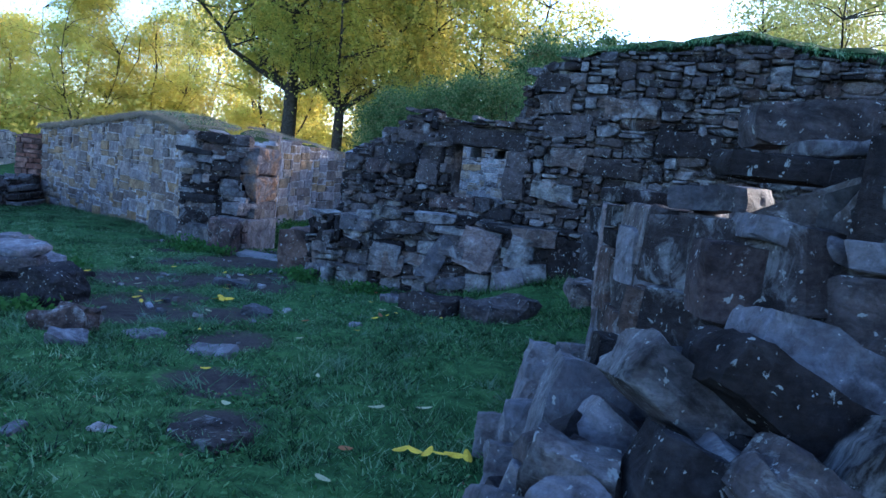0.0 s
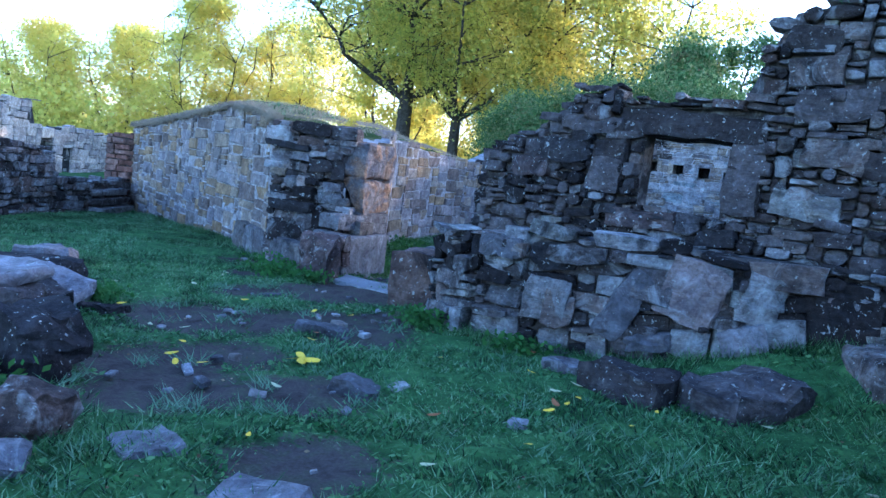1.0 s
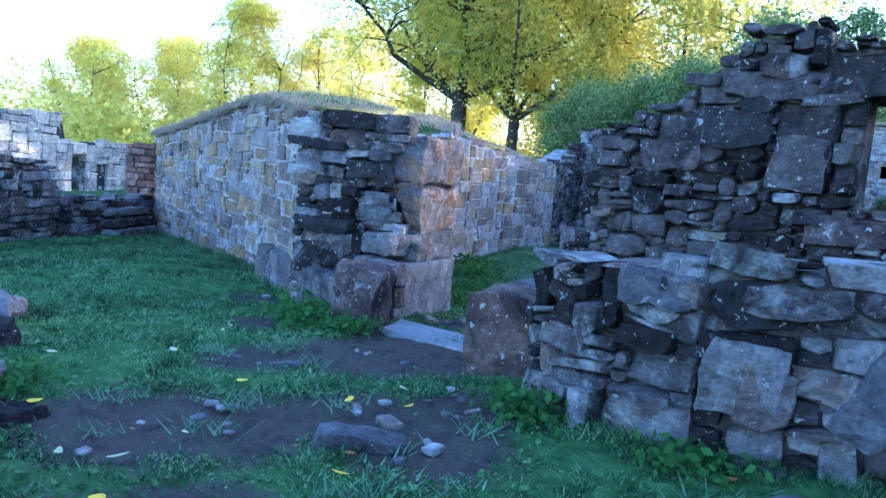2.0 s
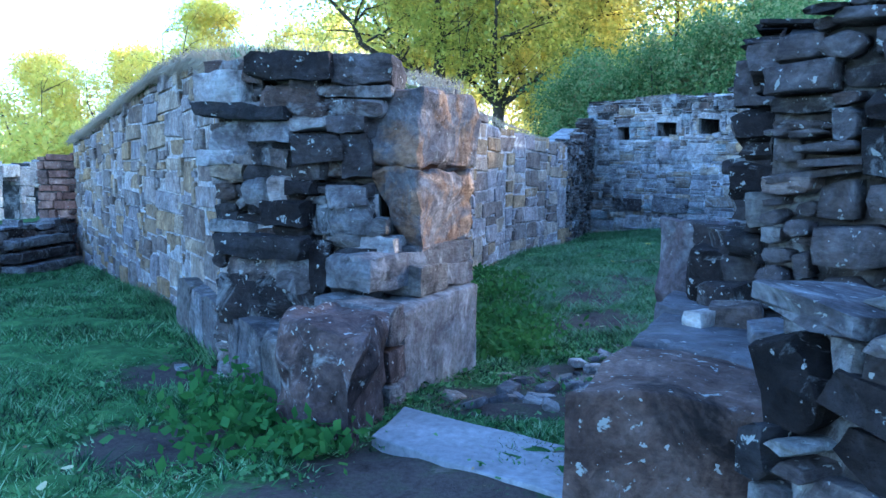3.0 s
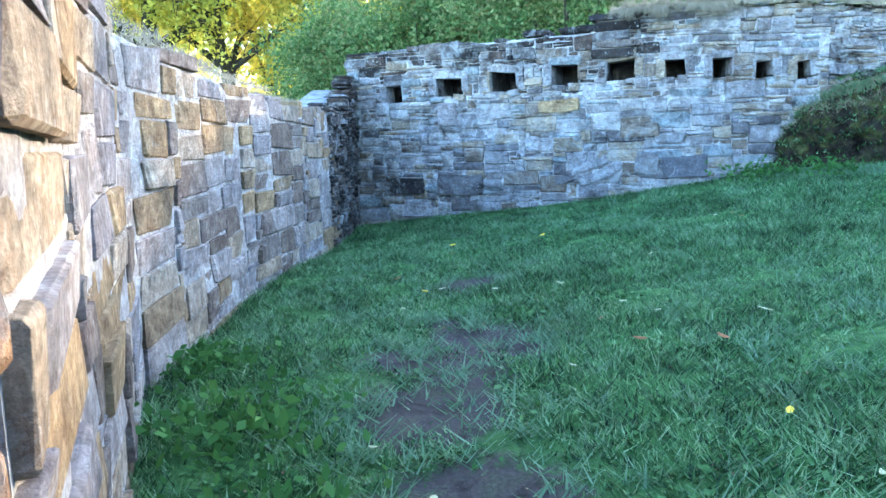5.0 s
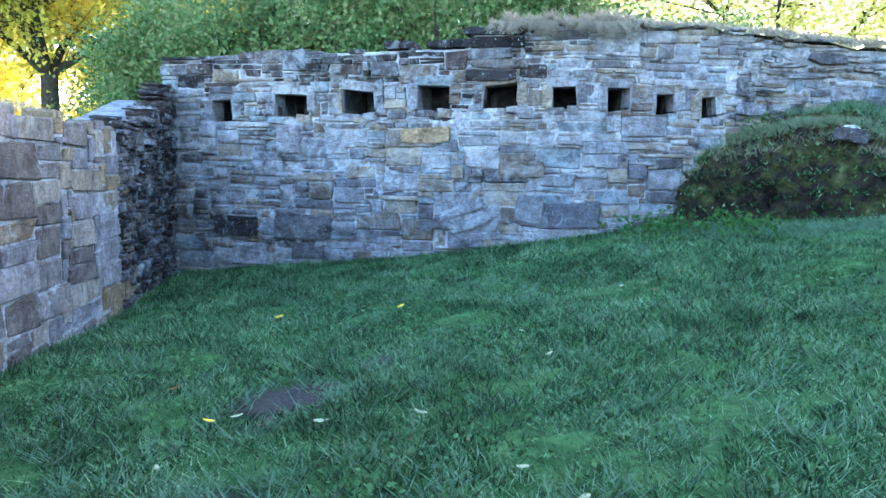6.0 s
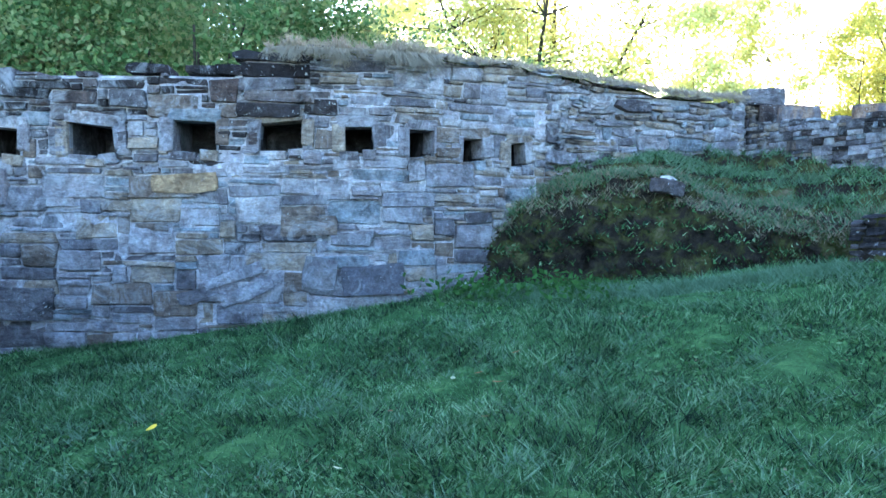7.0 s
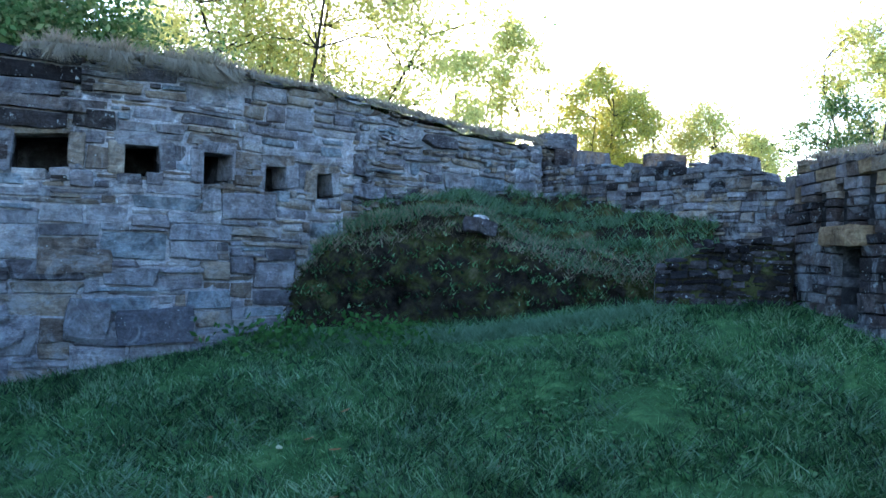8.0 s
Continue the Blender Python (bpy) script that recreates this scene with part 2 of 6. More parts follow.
leaf_green = leaf_material("green_leaf", [(0.035, 0.07, 0.022), (0.08, 0.15, 0.045), (0.15, 0.23, 0.08), (0.3, 0.33, 0.14), (0.2, 0.12, 0.06)], 0.5)
leaf_herb = leaf_material("herb_leaf", [(0.014, 0.04, 0.012), (0.05, 0.125, 0.035), (0.11, 0.21, 0.07), (0.16, 0.26, 0.11)], 0.35, 4.0, 2.2, 0.1, 0.6)
leaf_weed = leaf_material("weed_leaf", [(0.03, 0.075, 0.02), (0.06, 0.14, 0.035), (0.1, 0.2, 0.05)], 0.4)


def ground_material():
    """Short grass over dark trodden earth."""
    mat, tree, bsdf = nodes_of("grassy_ground")
    where = tree.nodes.new("ShaderNodeNewGeometry").outputs["Position"]
    dirt_attr = tree.nodes.new("ShaderNodeAttribute")
    dirt_attr.attribute_name = "bare"
    fine, mid = noise_node(tree, where, 60.0, 6.0, 0.75), noise_node(tree, where, 7.0, 7.0, 0.65, warp=0.5)
    green = ramp_node(tree, mid, [(0.3, (0.02, 0.045, 0.015)), (0.5, (0.05, 0.108, 0.034)), (0.72, (0.105, 0.19, 0.062))])
    earth = ramp_node(tree, mid, [(0.3, (0.03, 0.024, 0.022)), (0.5, (0.066, 0.054, 0.05)), (0.63, (0.06, 0.06, 0.042)), (0.75, (0.13, 0.112, 0.1))])
    edge = tree.nodes.new("ShaderNodeMath")
    edge.operation = "MULTIPLY_ADD"
    tree.links.new(mid, edge.inputs[0])
    edge.inputs[1].default_value = 0.4
    ragged = tree.nodes.new("ShaderNodeMath")
    ragged.operation = "MULTIPLY_ADD"
    tree.links.new(noise_node(tree, where, 24.0, 5.0, 0.7), ragged.inputs[0])
    ragged.inputs[1].default_value = 0.45
    tree.links.new(dirt_attr.outputs["Fac"], ragged.inputs[2])
    tree.links.new(ragged.outputs[0], edge.inputs[2])
    col = mix_node(tree, ramp_node(tree, edge.outputs[0], [(0.54, (0.0,)), (0.66, (1.0,))]), green, earth)
    col = mix_node(tree, 0.7, col, ramp_node(tree, fine, [(0.3, (0.5,) * 3), (0.7, (1.5,) * 3)]), "MULTIPLY")
    tree.links.new(col, bsdf.inputs["Base Color"])
    bsdf.inputs["Roughness"].default_value = 0.95
    bsdf.inputs["Specular IOR Level"].default_value = 0.06
    one = bump_node(tree, bsdf, mid, 0.6, 0.04)
    bump_node(tree, bsdf, fine, 0.8, 0.012, one)
    return mat


ground_mat = ground_material()


# ---- small builders ----
def mesh_object(name, verts, faces, material, smooth=False):
    me = bpy.data.meshes.new(name)
    me.from_pydata([tuple(v) for v in verts], [], [tuple(f) for f in faces])
    me.materials.append(material)
    if smooth:
        me.polygons.foreach_set("use_smooth", [True] * len(me.polygons))
    me.update()
    return new(name, me)


def quick_mesh(name, verts, loops, size, material):
    """A mesh of many alike faces of `size` corners, from arrays."""
    me = bpy.data.meshes.new(name)
    count = len(loops) // size
    me.vertices.add(len(verts))
    me.vertices.foreach_set("co", np.ascontiguousarray(verts, dtype=np.float32).ravel())
    me.loops.add(len(loops))
    me.loops.foreach_set("vertex_index", np.ascontiguousarray(loops, dtype=np.int32))
    me.polygons.add(count)
    me.polygons.foreach_set("loop_start", np.arange(0, len(loops), size, dtype=np.int32))
    me.materials.append(material)
    me.update(calc_edges=True)
    me.validate()
    return me


def part(name, bm, material, parent, label=""):
    me = bpy.data.meshes.new(name)
    bm.to_mesh(me)
    bm.free()
    me.materials.append(material)
    ob = new(name, me)
    ob.parent = parent
    return tagged(ob, label)


def anchor(name, x, y, z, label, category, group="", kind=""):
    ob = new(name)
    ob.location = (x, y, z)
    ob.empty_display_size = 0.1
    return tagged(ob, label, category, group, kind)


def adopt(ob, parent):
    ob.parent = parent
    ob.matrix_parent_inverse = Matrix.Translation(-Vector(parent.location))
    return ob


def smooth01(a, b, v):
    v = min(1.0, max(0.0, (v - a) / (b - a)))
    return v * v * (3 - 2 * v)


# ---- the lie of the land: heights at a few places, blended between ----
YARD = [(0.0, 0.0, 0.38), (-0.95, 1.0, 0.28), (-1.7, 1.9, 0.2), (-2.4, 2.7, 0.13), (-4.6, 4.8, 0.09), (-5.1, 4.6, 0.05), (-5.8, 5.4, 0.13), (-3.7, 6.1, 0.13),
        (-2.6, 6.6, 0.14), (-6.2, 6.75, 0.15), (-5.75, 6.65, 0.14), (-7.8, 7.5, 0.05), (-9.5, 8.1, 0.04), (-13.9, 9.7, -0.26), (-12.3, 8.9, -0.12), (-8.1, 5.1, 0.06), (-11.0, 6.5, -0.05), (1.5, 4.0, 0.3)]
ROOM = [(-6.3, 7.9, 0.09), (-6.4, 9.5, 0.06), (-6.6, 11.6, 0.18), (-8.1, 12.8, 0.09), (-10.6, 16.6, -0.04), (-9.9, 16.8, 0.07), (-8.8, 16.7, 0.21), (-7.65, 16.6, 0.3),
        (-6.97, 16.5, 0.46), (-6.27, 16.7, 0.57), (-5.7, 16.8, 0.74), (-5.03, 16.5, 0.69), (-4.6, 15.9, 0.63), (-3.9, 15.6, 0.77), (-3.05, 14.7, 0.98), (-3.45, 15.0, 0.95), (-3.85, 14.6, 0.74), (-3.3, 13.9, 0.64), (-4.3, 13.9, 0.46), (-5.5, 12.5, 0.24),
        (-3.62, 15.2, 1.0), (-3.2, 14.95, 1.1), (-3.75, 14.95, 0.92), (-8.7, 10.3, 0.1), (-9.5, 12.5, 0.08), (-5.0, 10.5, 0.2), (-3.8, 11.5, 0.4), (-6.6, 14.2, 0.3), (-5.4, 14.4, 0.42), (-8.2, 14.8, 0.16)]
SPOTS = [np.array(YARD), np.array(ROOM)]


def slope_of(spots):
    """The plane that lies nearest to a set of heights."""
    a = np.stack([spots[:, 0], spots[:, 1], np.ones(len(spots))], -1)
    return np.linalg.lstsq(a, spots[:, 2], rcond=None)[0]


SLOPES = [slope_of(k) for k in SPOTS]
REACH = [((-16.0, 3.0), (-2.0, 10.5)), ((-11.2, -2.4), (7.5, 17.6))]


def land(x, y):
    """Height of the ground, for numbers or arrays: the yard's slope, and the room's beyond the doorway."""
    x, y = np.asarray(x, float), np.asarray(y, float)
    out = []
    for spots, (a, b, c), ((x0, x1), (y0, y1)) in zip(SPOTS, SLOPES, REACH):
        px, py = np.clip(x, x0, x1), np.clip(y, y0, y1)
        d2 = (px[..., None] - spots[:, 0]) ** 2 + (py[..., None] - spots[:, 1]) ** 2
        w = np.exp(-d2 / (2 * 0.75 ** 2))
        left = spots[:, 2] - (a * spots[:, 0] + b * spots[:, 1] + c)
        out.append(a * px + b * py + c + (w * left).sum(-1) / (w.sum(-1) + 0.35))
    t = np.clip((y + 0.35 * (x + 6.3) - 7.3) / 1.3, 0, 1)
    t = t * t * (3 - 2 * t)
    return out[0] * (1 - t) + out[1] * t


def ground_at(x, y):
    return float(land(x, y))


# bare patches: x, y, radius
BARE = [(-5.83, 4.96, 0.45), (-5.6, 5.2, 0.4), (-5.1, 4.2, 0.36), (-4.65, 4.0, 0.4), (-5.88, 6.56, 0.4), (-4.2, 4.5, 0.3), (-3.58, 3.82, 0.3), (-4.94, 5.67, 0.34), (-5.1, 6.12, 0.26), (-7.9, 7.14, 0.3), (-5.4, 5.7, 0.3), (-6.3, 5.9, 0.32),
        (-6.0, 6.4, 0.42), (-7.0, 6.5, 0.3), (-6.2, 6.75, 0.3), (-6.4, 7.75, 0.34), (-6.4, 8.5, 0.34), (-5.0, 4.65, 0.3), (-3.0, 3.1, 0.26), (-2.5, 2.6, 0.2),
        (-7.98, 12.69, 0.25), (-7.49, 11.38, 0.34), (-7.73, 10.94, 0.22), (-7.44, 10.9, 0.24), (-7.22, 11.2, 0.14), (-7.8, 11.68, 0.14), (-7.69, 13.18, 0.12), (-7.4, 10.4, 0.32), (-7.05, 9.7, 0.36), (-4.7, 15.85, 0.16), (-4.45, 15.75, 0.14), (-3.95, 15.5, 0.14)]


def bareness(x, y):
    x, y = np.asarray(x, float), np.asarray(y, float)
    out = np.zeros(x.shape)
    for bx, by, r in BARE:
        out = np.maximum(out, np.exp(-((x - bx) ** 2 + (y - by) ** 2) / (r * r)))
    return out


def build_ground():
    fine = np.arange(-15.5, 3.01, 0.11)
    xs = np.concatenate([[-900, -400, -160, -80, -50, -35, -26, -20], fine, [6, 10, 16, 26, 45, 80, 160, 400, 900]])
    finey = np.arange(-1.5, 18.61, 0.11)
    ys = np.concatenate([[-900, -400, -150, -60, -30, -15, -7, -3.5], finey, [20, 22, 26, 32, 40, 55, 80, 140, 400, 900]])
    gx, gy = np.meshgrid(xs, ys)
    z = land(gx, gy)
    rng = np.random.default_rng(5)
    lumps = 0.018 * np.sin(gx * 5.1 + 1.3 * np.sin(gy * 3.7)) * np.sin(gy * 4.6 + 0.8 * np.sin(gx * 2.9)) + rng.normal(0, 0.006, gx.shape)
    z = z + lumps * (np.hypot(gx + 6, gy - 8) < 14) - 0.03 * bareness(gx, gy)
    nx, ny = len(xs), len(ys)
    verts = np.stack([gx.ravel(), gy.ravel(), z.ravel()], -1)
    i = (np.arange(ny - 1)[:, None] * nx + np.arange(nx - 1)).ravel()
    loops = np.stack([i, i + 1, i + nx + 1, i + nx], -1).ravel()
    me = quick_mesh("ground", verts, loops, 4, ground_mat)
    me.polygons.foreach_set("use_smooth", np.ones(len(me.polygons), bool))
    attr = me.attributes.new("bare", "FLOAT", "POINT")
    attr.data.foreach_set("value", (0.5 * bareness(gx, gy)).ravel().astype(np.float32))
    return tagged(new("ground", me), "uneven ground of short green grass with trodden earth patches", "ground", kind="structure")


build_ground()


# ---- masonry ----
def stone_library(count, seed, jitter, bevel):
    """Unit stones: boxes with uneven corners and worn edges."""
    rng = random.Random(seed)
    out = []
    for _ in range(count):
        bm = bmesh.new()
        bmesh.ops.create_cube(bm, size=1.0)
        for v in bm.verts:
            v.co += Vector((rng.uniform(-1, 1) * jitter, rng.uniform(-0.6, 0.6) * jitter, rng.uniform(-1, 1) * jitter))
        bmesh.ops.bevel(bm, geom=bm.edges[:], offset=bevel * rng.uniform(0.6, 1.4), offset_type="OFFSET", segments=1, profile=0.6, affect="EDGES")
        for v in bm.verts:
            v.co += Vector((rng.uniform(-1, 1), rng.uniform(-1, 1), rng.uniform(-1, 1))) * 0.018
        bmesh.ops.triangulate(bm, faces=bm.faces[:])
        co = np.array([v.co[:] for v in bm.verts])
        tri = np.array([[v.index for v in f.verts] for f in bm.faces])
        bm.free()
        out.append((co, tri))
    return out


def rubble_library(count, seed):
    """Unit rubble stones: uneven many-sided outlines with a broken, bulging front."""
    rng = random.Random(seed)
    out = []
    for _ in range(count):
        n = 8
        ring = []
        blunt = rng.random() < 0.45
        for i, (px, pz) in enumerate(((1, 0), (1, 1), (0, 1), (-1, 1), (-1, 0), (-1, -1), (0, -1), (1, -1))):
            if i % 2:
                chop = rng.choice((0.1, 0.16, 0.2) if blunt else (0, 0, 0.05, 0.12))
                ring.append((px * (0.52 - chop * rng.random()) + rng.uniform(-0.05, 0.05), pz * (0.52 - chop) + rng.uniform(-0.06, 0.06)))
            else:
                ring.append((px * rng.uniform(0.47, 0.56) + (1 - abs(px)) * rng.uniform(-0.2, 0.2), pz * rng.uniform(0.47, 0.58) + (1 - abs(pz)) * rng.uniform(-0.2, 0.2)))
        co = [(x * f, y + rng.uniform(-w, w), z * f) for f, y, w in ((0.93, -0.5, 0.04), (1.0, -0.44, 0.05), (0.96, 0.5, 0.0)) for x, z in ring]
        co.append((rng.uniform(-0.15, 0.15), -0.5 + rng.uniform(-0.035, 0.025), rng.uniform(-0.15, 0.15)))
        co.append((0, 0.5, 0))
        tri = []
        for i in range(n):
            j = (i + 1) % n
            tri += [(3 * n, i, j), (3 * n + 1, 2 * n + j, 2 * n + i)]
            for k in (0, n):
                tri += [(k + i, k + n + i, k + n + j), (k + i, k + n + j, k + j)]
        out.append((np.array(co), np.array(tri)))
    return out


BLOCKS = stone_library(14, 3, 0.055, 0.055)
ROUGH = stone_library(14, 9, 0.085, 0.05)
RUBBLE = rubble_library(14, 4)
LIBRARY = {"block": BLOCKS, "rubble": RUBBLE, "mixed": BLOCKS[:6] + ROUGH[:8]}
shared = {}


def stone_mesh(kind, k, material):
    key = (kind, k, material.name)
    if key not in shared:
        co, tri = LIBRARY[kind][k]
        me = bpy.data.meshes.new("stone")
        me.from_pydata(co.tolist(), [], tri.tolist())
        me.materials.append(material)
        shared[key] = me
    return shared[key]


class Face:
    """A wall's face along a line on the plan, the wall's body lying to the left of the line's way if side is 1, to the right if -1."""

    def __init__(self, line, top, side=1, foot=None, lean=0.0):
        self.pts = [Vector(p) for p in line]
        self.cuts = [0.0]
        for a, b in zip(self.pts, self.pts[1:]):
            self.cuts.append(self.cuts[-1] + (b - a).length)
        self.length, self.tops, self.side, self.foot, self.lean = self.cuts[-1], top, side, foot, lean

    def place(self, u):
        u = min(max(u, 0.0), self.length)
        for i in range(len(self.pts) - 1):
            if u <= self.cuts[i + 1] or i == len(self.pts) - 2:
                f = (u - self.cuts[i]) / (self.cuts[i + 1] - self.cuts[i])
                return self.pts[i].lerp(self.pts[i + 1], f)

    def way(self, u):
        d = self.place(u + 0.08) - self.place(u - 0.08)
        return d.normalized()

    def inward(self, u):
        d = self.way(u)
        return Vector((-d.y, d.x)) * self.side

    def top(self, u):
        t = self.tops
        if u <= t[0][0]:
            return t[0][1]
        for (a, za), (b, zb) in zip(t, t[1:]):
            if u <= b:
                return za + (zb - za) * (u - a) / (b - a)
        return t[-1][1]

    def bottom(self, u):
        if self.foot is not None:
            return self.foot
        p = self.place(u)
        return ground_at(p.x, p.y)


def lay_stones(face, rng, rows, widths, kind="block", holes=(), joint=0.014, proud=0.02, deep=0.2, split=0.15, turn=2.5, wander=0.25, ragged=0.05, tall=0.12):
    """Positions of the stones of one face: a list of (matrix, library index, u, z). The courses wander, and some stones reach through two."""
    out = []
    low = min(face.bottom(u) for u in np.linspace(0, face.length, 12)) - 0.12
    high = max(t[1] for t in face.tops) + 0.3
    lines = [low]
    while lines[-1] < high:
        lines.append(lines[-1] + rng.uniform(*rows))
    seed = rng.uniform(0, 90)

    def line(k, u):
        k = min(k, len(lines) - 1)
        return lines[k] + wander * rows[1] * noise.noise((u * 1.6, lines[k] * 0.9, seed)) * 1.6

    taken = {}
    for k in range(len(lines) - 1):
        spans = [(0.0, face.length)]
        z0, z1 = lines[k], lines[k + 1]
        blocked = [(a, b) for a, b, lo, hi in holes if z1 > lo + 0.03 and z0 < hi - 0.03] + taken.get(k, [])
        for a, b in blocked:
            spans = [s for x, y in spans for s in ((x, min(y, a)), (max(x, b), y)) if s[1] - s[0] > 0.03]
        for lo_u, hi_u in spans:
            u = lo_u
            while u < hi_u - 0.02:
                w = rng.uniform(*widths) * (0.55 + 0.55 * (z1 - z0) / rows[1])
                if rng.random() < 0.2:
                    w *= 0.5
                if hi_u - (u + w) < widths[0] * 0.55:
                    w = hi_u - u
                w = min(w, widths[1] * 1.3)
                mid = u + w / 2
                za, zb = line(k, mid), line(k + 1, mid)
                slope = math.degrees(math.atan2(line(k, u + w) - line(k, u), w)) if w > 0.05 else 0.0
                if rng.random() < tall and k + 2 < len(lines) and not any(a < u + w and b > u and line(k + 2, mid) > lo and za < hi for a, b, lo, hi in holes):
                    zb = line(k + 2, mid)
                    taken.setdefault(k + 1, []).append((u, u + w))
                for a, b, lo, hi in holes:
                    if a < mid < b:
                        za, zb = (za, min(zb, lo)) if za < lo else (max(za, hi), zb)
                top = face.top(mid) + rng.uniform(-ragged, ragged)
                hh = min(zb, top) - za
                if hh > 0.035 and za + hh > face.bottom(mid) - 0.03:
                    pieces = [(za, hh)]
                    if rng.random() < split and hh > 0.12:
                        f = rng.uniform(0.35, 0.65)
                        pieces = [(za, hh * f), (za + hh * f, hh * (1 - f))]
                    for pz, ph in pieces:
                        p, n, d = face.place(mid), face.inward(mid), face.way(mid)
                        depth = deep * rng.uniform(0.8, 1.25)
                        off = depth / 2 - rng.uniform(0.0, proud) + face.lean * (pz - 0.1)
                        m = (Matrix.Translation((p.x + n.x * off, p.y + n.y * off, pz + ph / 2))
                             @ Matrix.Rotation(math.atan2(d.y, d.x) + radians(rng.uniform(-turn, turn)), 4, "Z")
                             @ Matrix.Rotation(radians(rng.uniform(-turn, turn) - slope * 0.7), 4, "Y") @ Matrix.Rotation(radians(rng.uniform(-turn, turn)), 4, "X")
                             @ Matrix.Diagonal((max(0.03, w - joint), depth, max(0.025, ph - joint), 1)))
                        out.append((m, rng.randrange(14), mid, pz))
                u += w
    return out


FLAT, PLAIN, LARGE, BITS = (0.12, 0.42, 0.025, 0.06), (0.14, 0.44, 0.06, 0.14), (0.3, 0.56, 0.13, 0.21), (0.05, 0.12, 0.03, 0.07)


def lay_rubble(face, rng, mix, holes=(), joint=0.016, proud=0.02, deep=0.2, turn=2.0, ragged=0.05, sag=0.05, tip=0.0):
    """Uncoursed stones of one face, each set on the lowest free place of those already laid; mix: (kind of size, share low down, share high up)."""
    du = 0.02
    n = max(3, int(face.length / du))
    mids = (np.arange(n) + 0.5) * du
    sky = np.array([face.bottom(u) - 0.1 for u in mids])
    tops = np.array([face.top(u) for u in mids])
    low, high = sky.min(), tops.max()
    seed = rng.uniform(0, 90)
    out = []
    for _ in range(20000):
        open_at = np.where(sky < tops - 0.015, sky, 99.0)
        i = int(open_at.argmin())
        if open_at[i] > 90:
            break
        z = sky[i]
        a = b = i
        while a > 0 and abs(sky[a - 1] - z) < 0.012:
            a -= 1
        while b < n - 1 and abs(sky[b + 1] - z) < 0.012:
            b += 1
        room = b - a + 1
        walls = [sky[k] for k in (a - 1, b + 1) if 0 <= k < n]
        if room < 2:
            sky[a:b + 1] = min(walls)
            continue
        f = min(1.0, max(0.0, (z - low) / (high - low)))
        w0, w1, h0, h1 = rng.choices([m[0] for m in mix], [m[1] * (1 - f) + m[2] * f for m in mix])[0]
        k = max(2, round(rng.uniform(w0, w1) / du))
        if room - k < 4:
            k = room if room <= k * 1.5 else room // 2
        k = min(k, room)
        at = a if rng.random() < 0.5 else b - k + 1
        u0, u1 = at * du, (at + k) * du
        mid, w = (u0 + u1) / 2, u1 - u0
        h = min(rng.uniform(h0, h1), w * 1.3)
        z = float(sky[at:at + k].max())
        for edge in (sky[at - 1] if at > 0 else None, sky[at + k] if at + k < n else None):
            if edge is not None and abs(edge - (z + h)) < 0.022 and edge > z + 0.02:
                h = edge - z
        skip = False
        for ha, hb, lo, hi in holes:
            if u1 > ha + 0.01 and u0 < hb - 0.01:
                if z < lo - 0.02:
                    h = min(h, lo - z)
                elif z < hi - 0.02:
                    ia, ib = max(0, int(ha / du)), min(n, int(hb / du) + 1)
                    sky[ia:ib] = np.maximum(sky[ia:ib], hi)
                    skip = True
        if skip:
            continue
        sky[at:at + k] = z + h
        h = min(h, face.top(mid) + rng.uniform(-ragged, ragged) - z)
        if h < 0.018 or z + h < face.bottom(mid) - 0.03:
            continue
        drift = sag * noise.noise((mid * 0.9, z * 0.7, seed))
        p, q, d = face.place(mid), face.inward(mid), face.way(mid)
        depth = deep * rng.uniform(0.8, 1.25)
        off = depth / 2 - rng.uniform(0.0, proud) + face.lean * (z - 0.1)
        swing = turn * (0.5 if w > 0.3 else 1.0)
        m = (Matrix.Translation((p.x + q.x * off, p.y + q.y * off, z + h / 2 + drift))
             @ Matrix.Rotation(math.atan2(d.y, d.x) + radians(rng.uniform(-swing, swing)), 4, "Z")
             @ Matrix.Rotation(radians(rng.gauss(0, 0.6) * swing + tip), 4, "Y") @ Matrix.Rotation(radians(rng.uniform(-swing, swing)), 4, "X")
             @ Matrix.Diagonal((max(0.03, w - joint), depth, max(0.02, h - joint * 0.8), 1)))
        out.append((m, rng.randrange(14), mid, z))
    return out


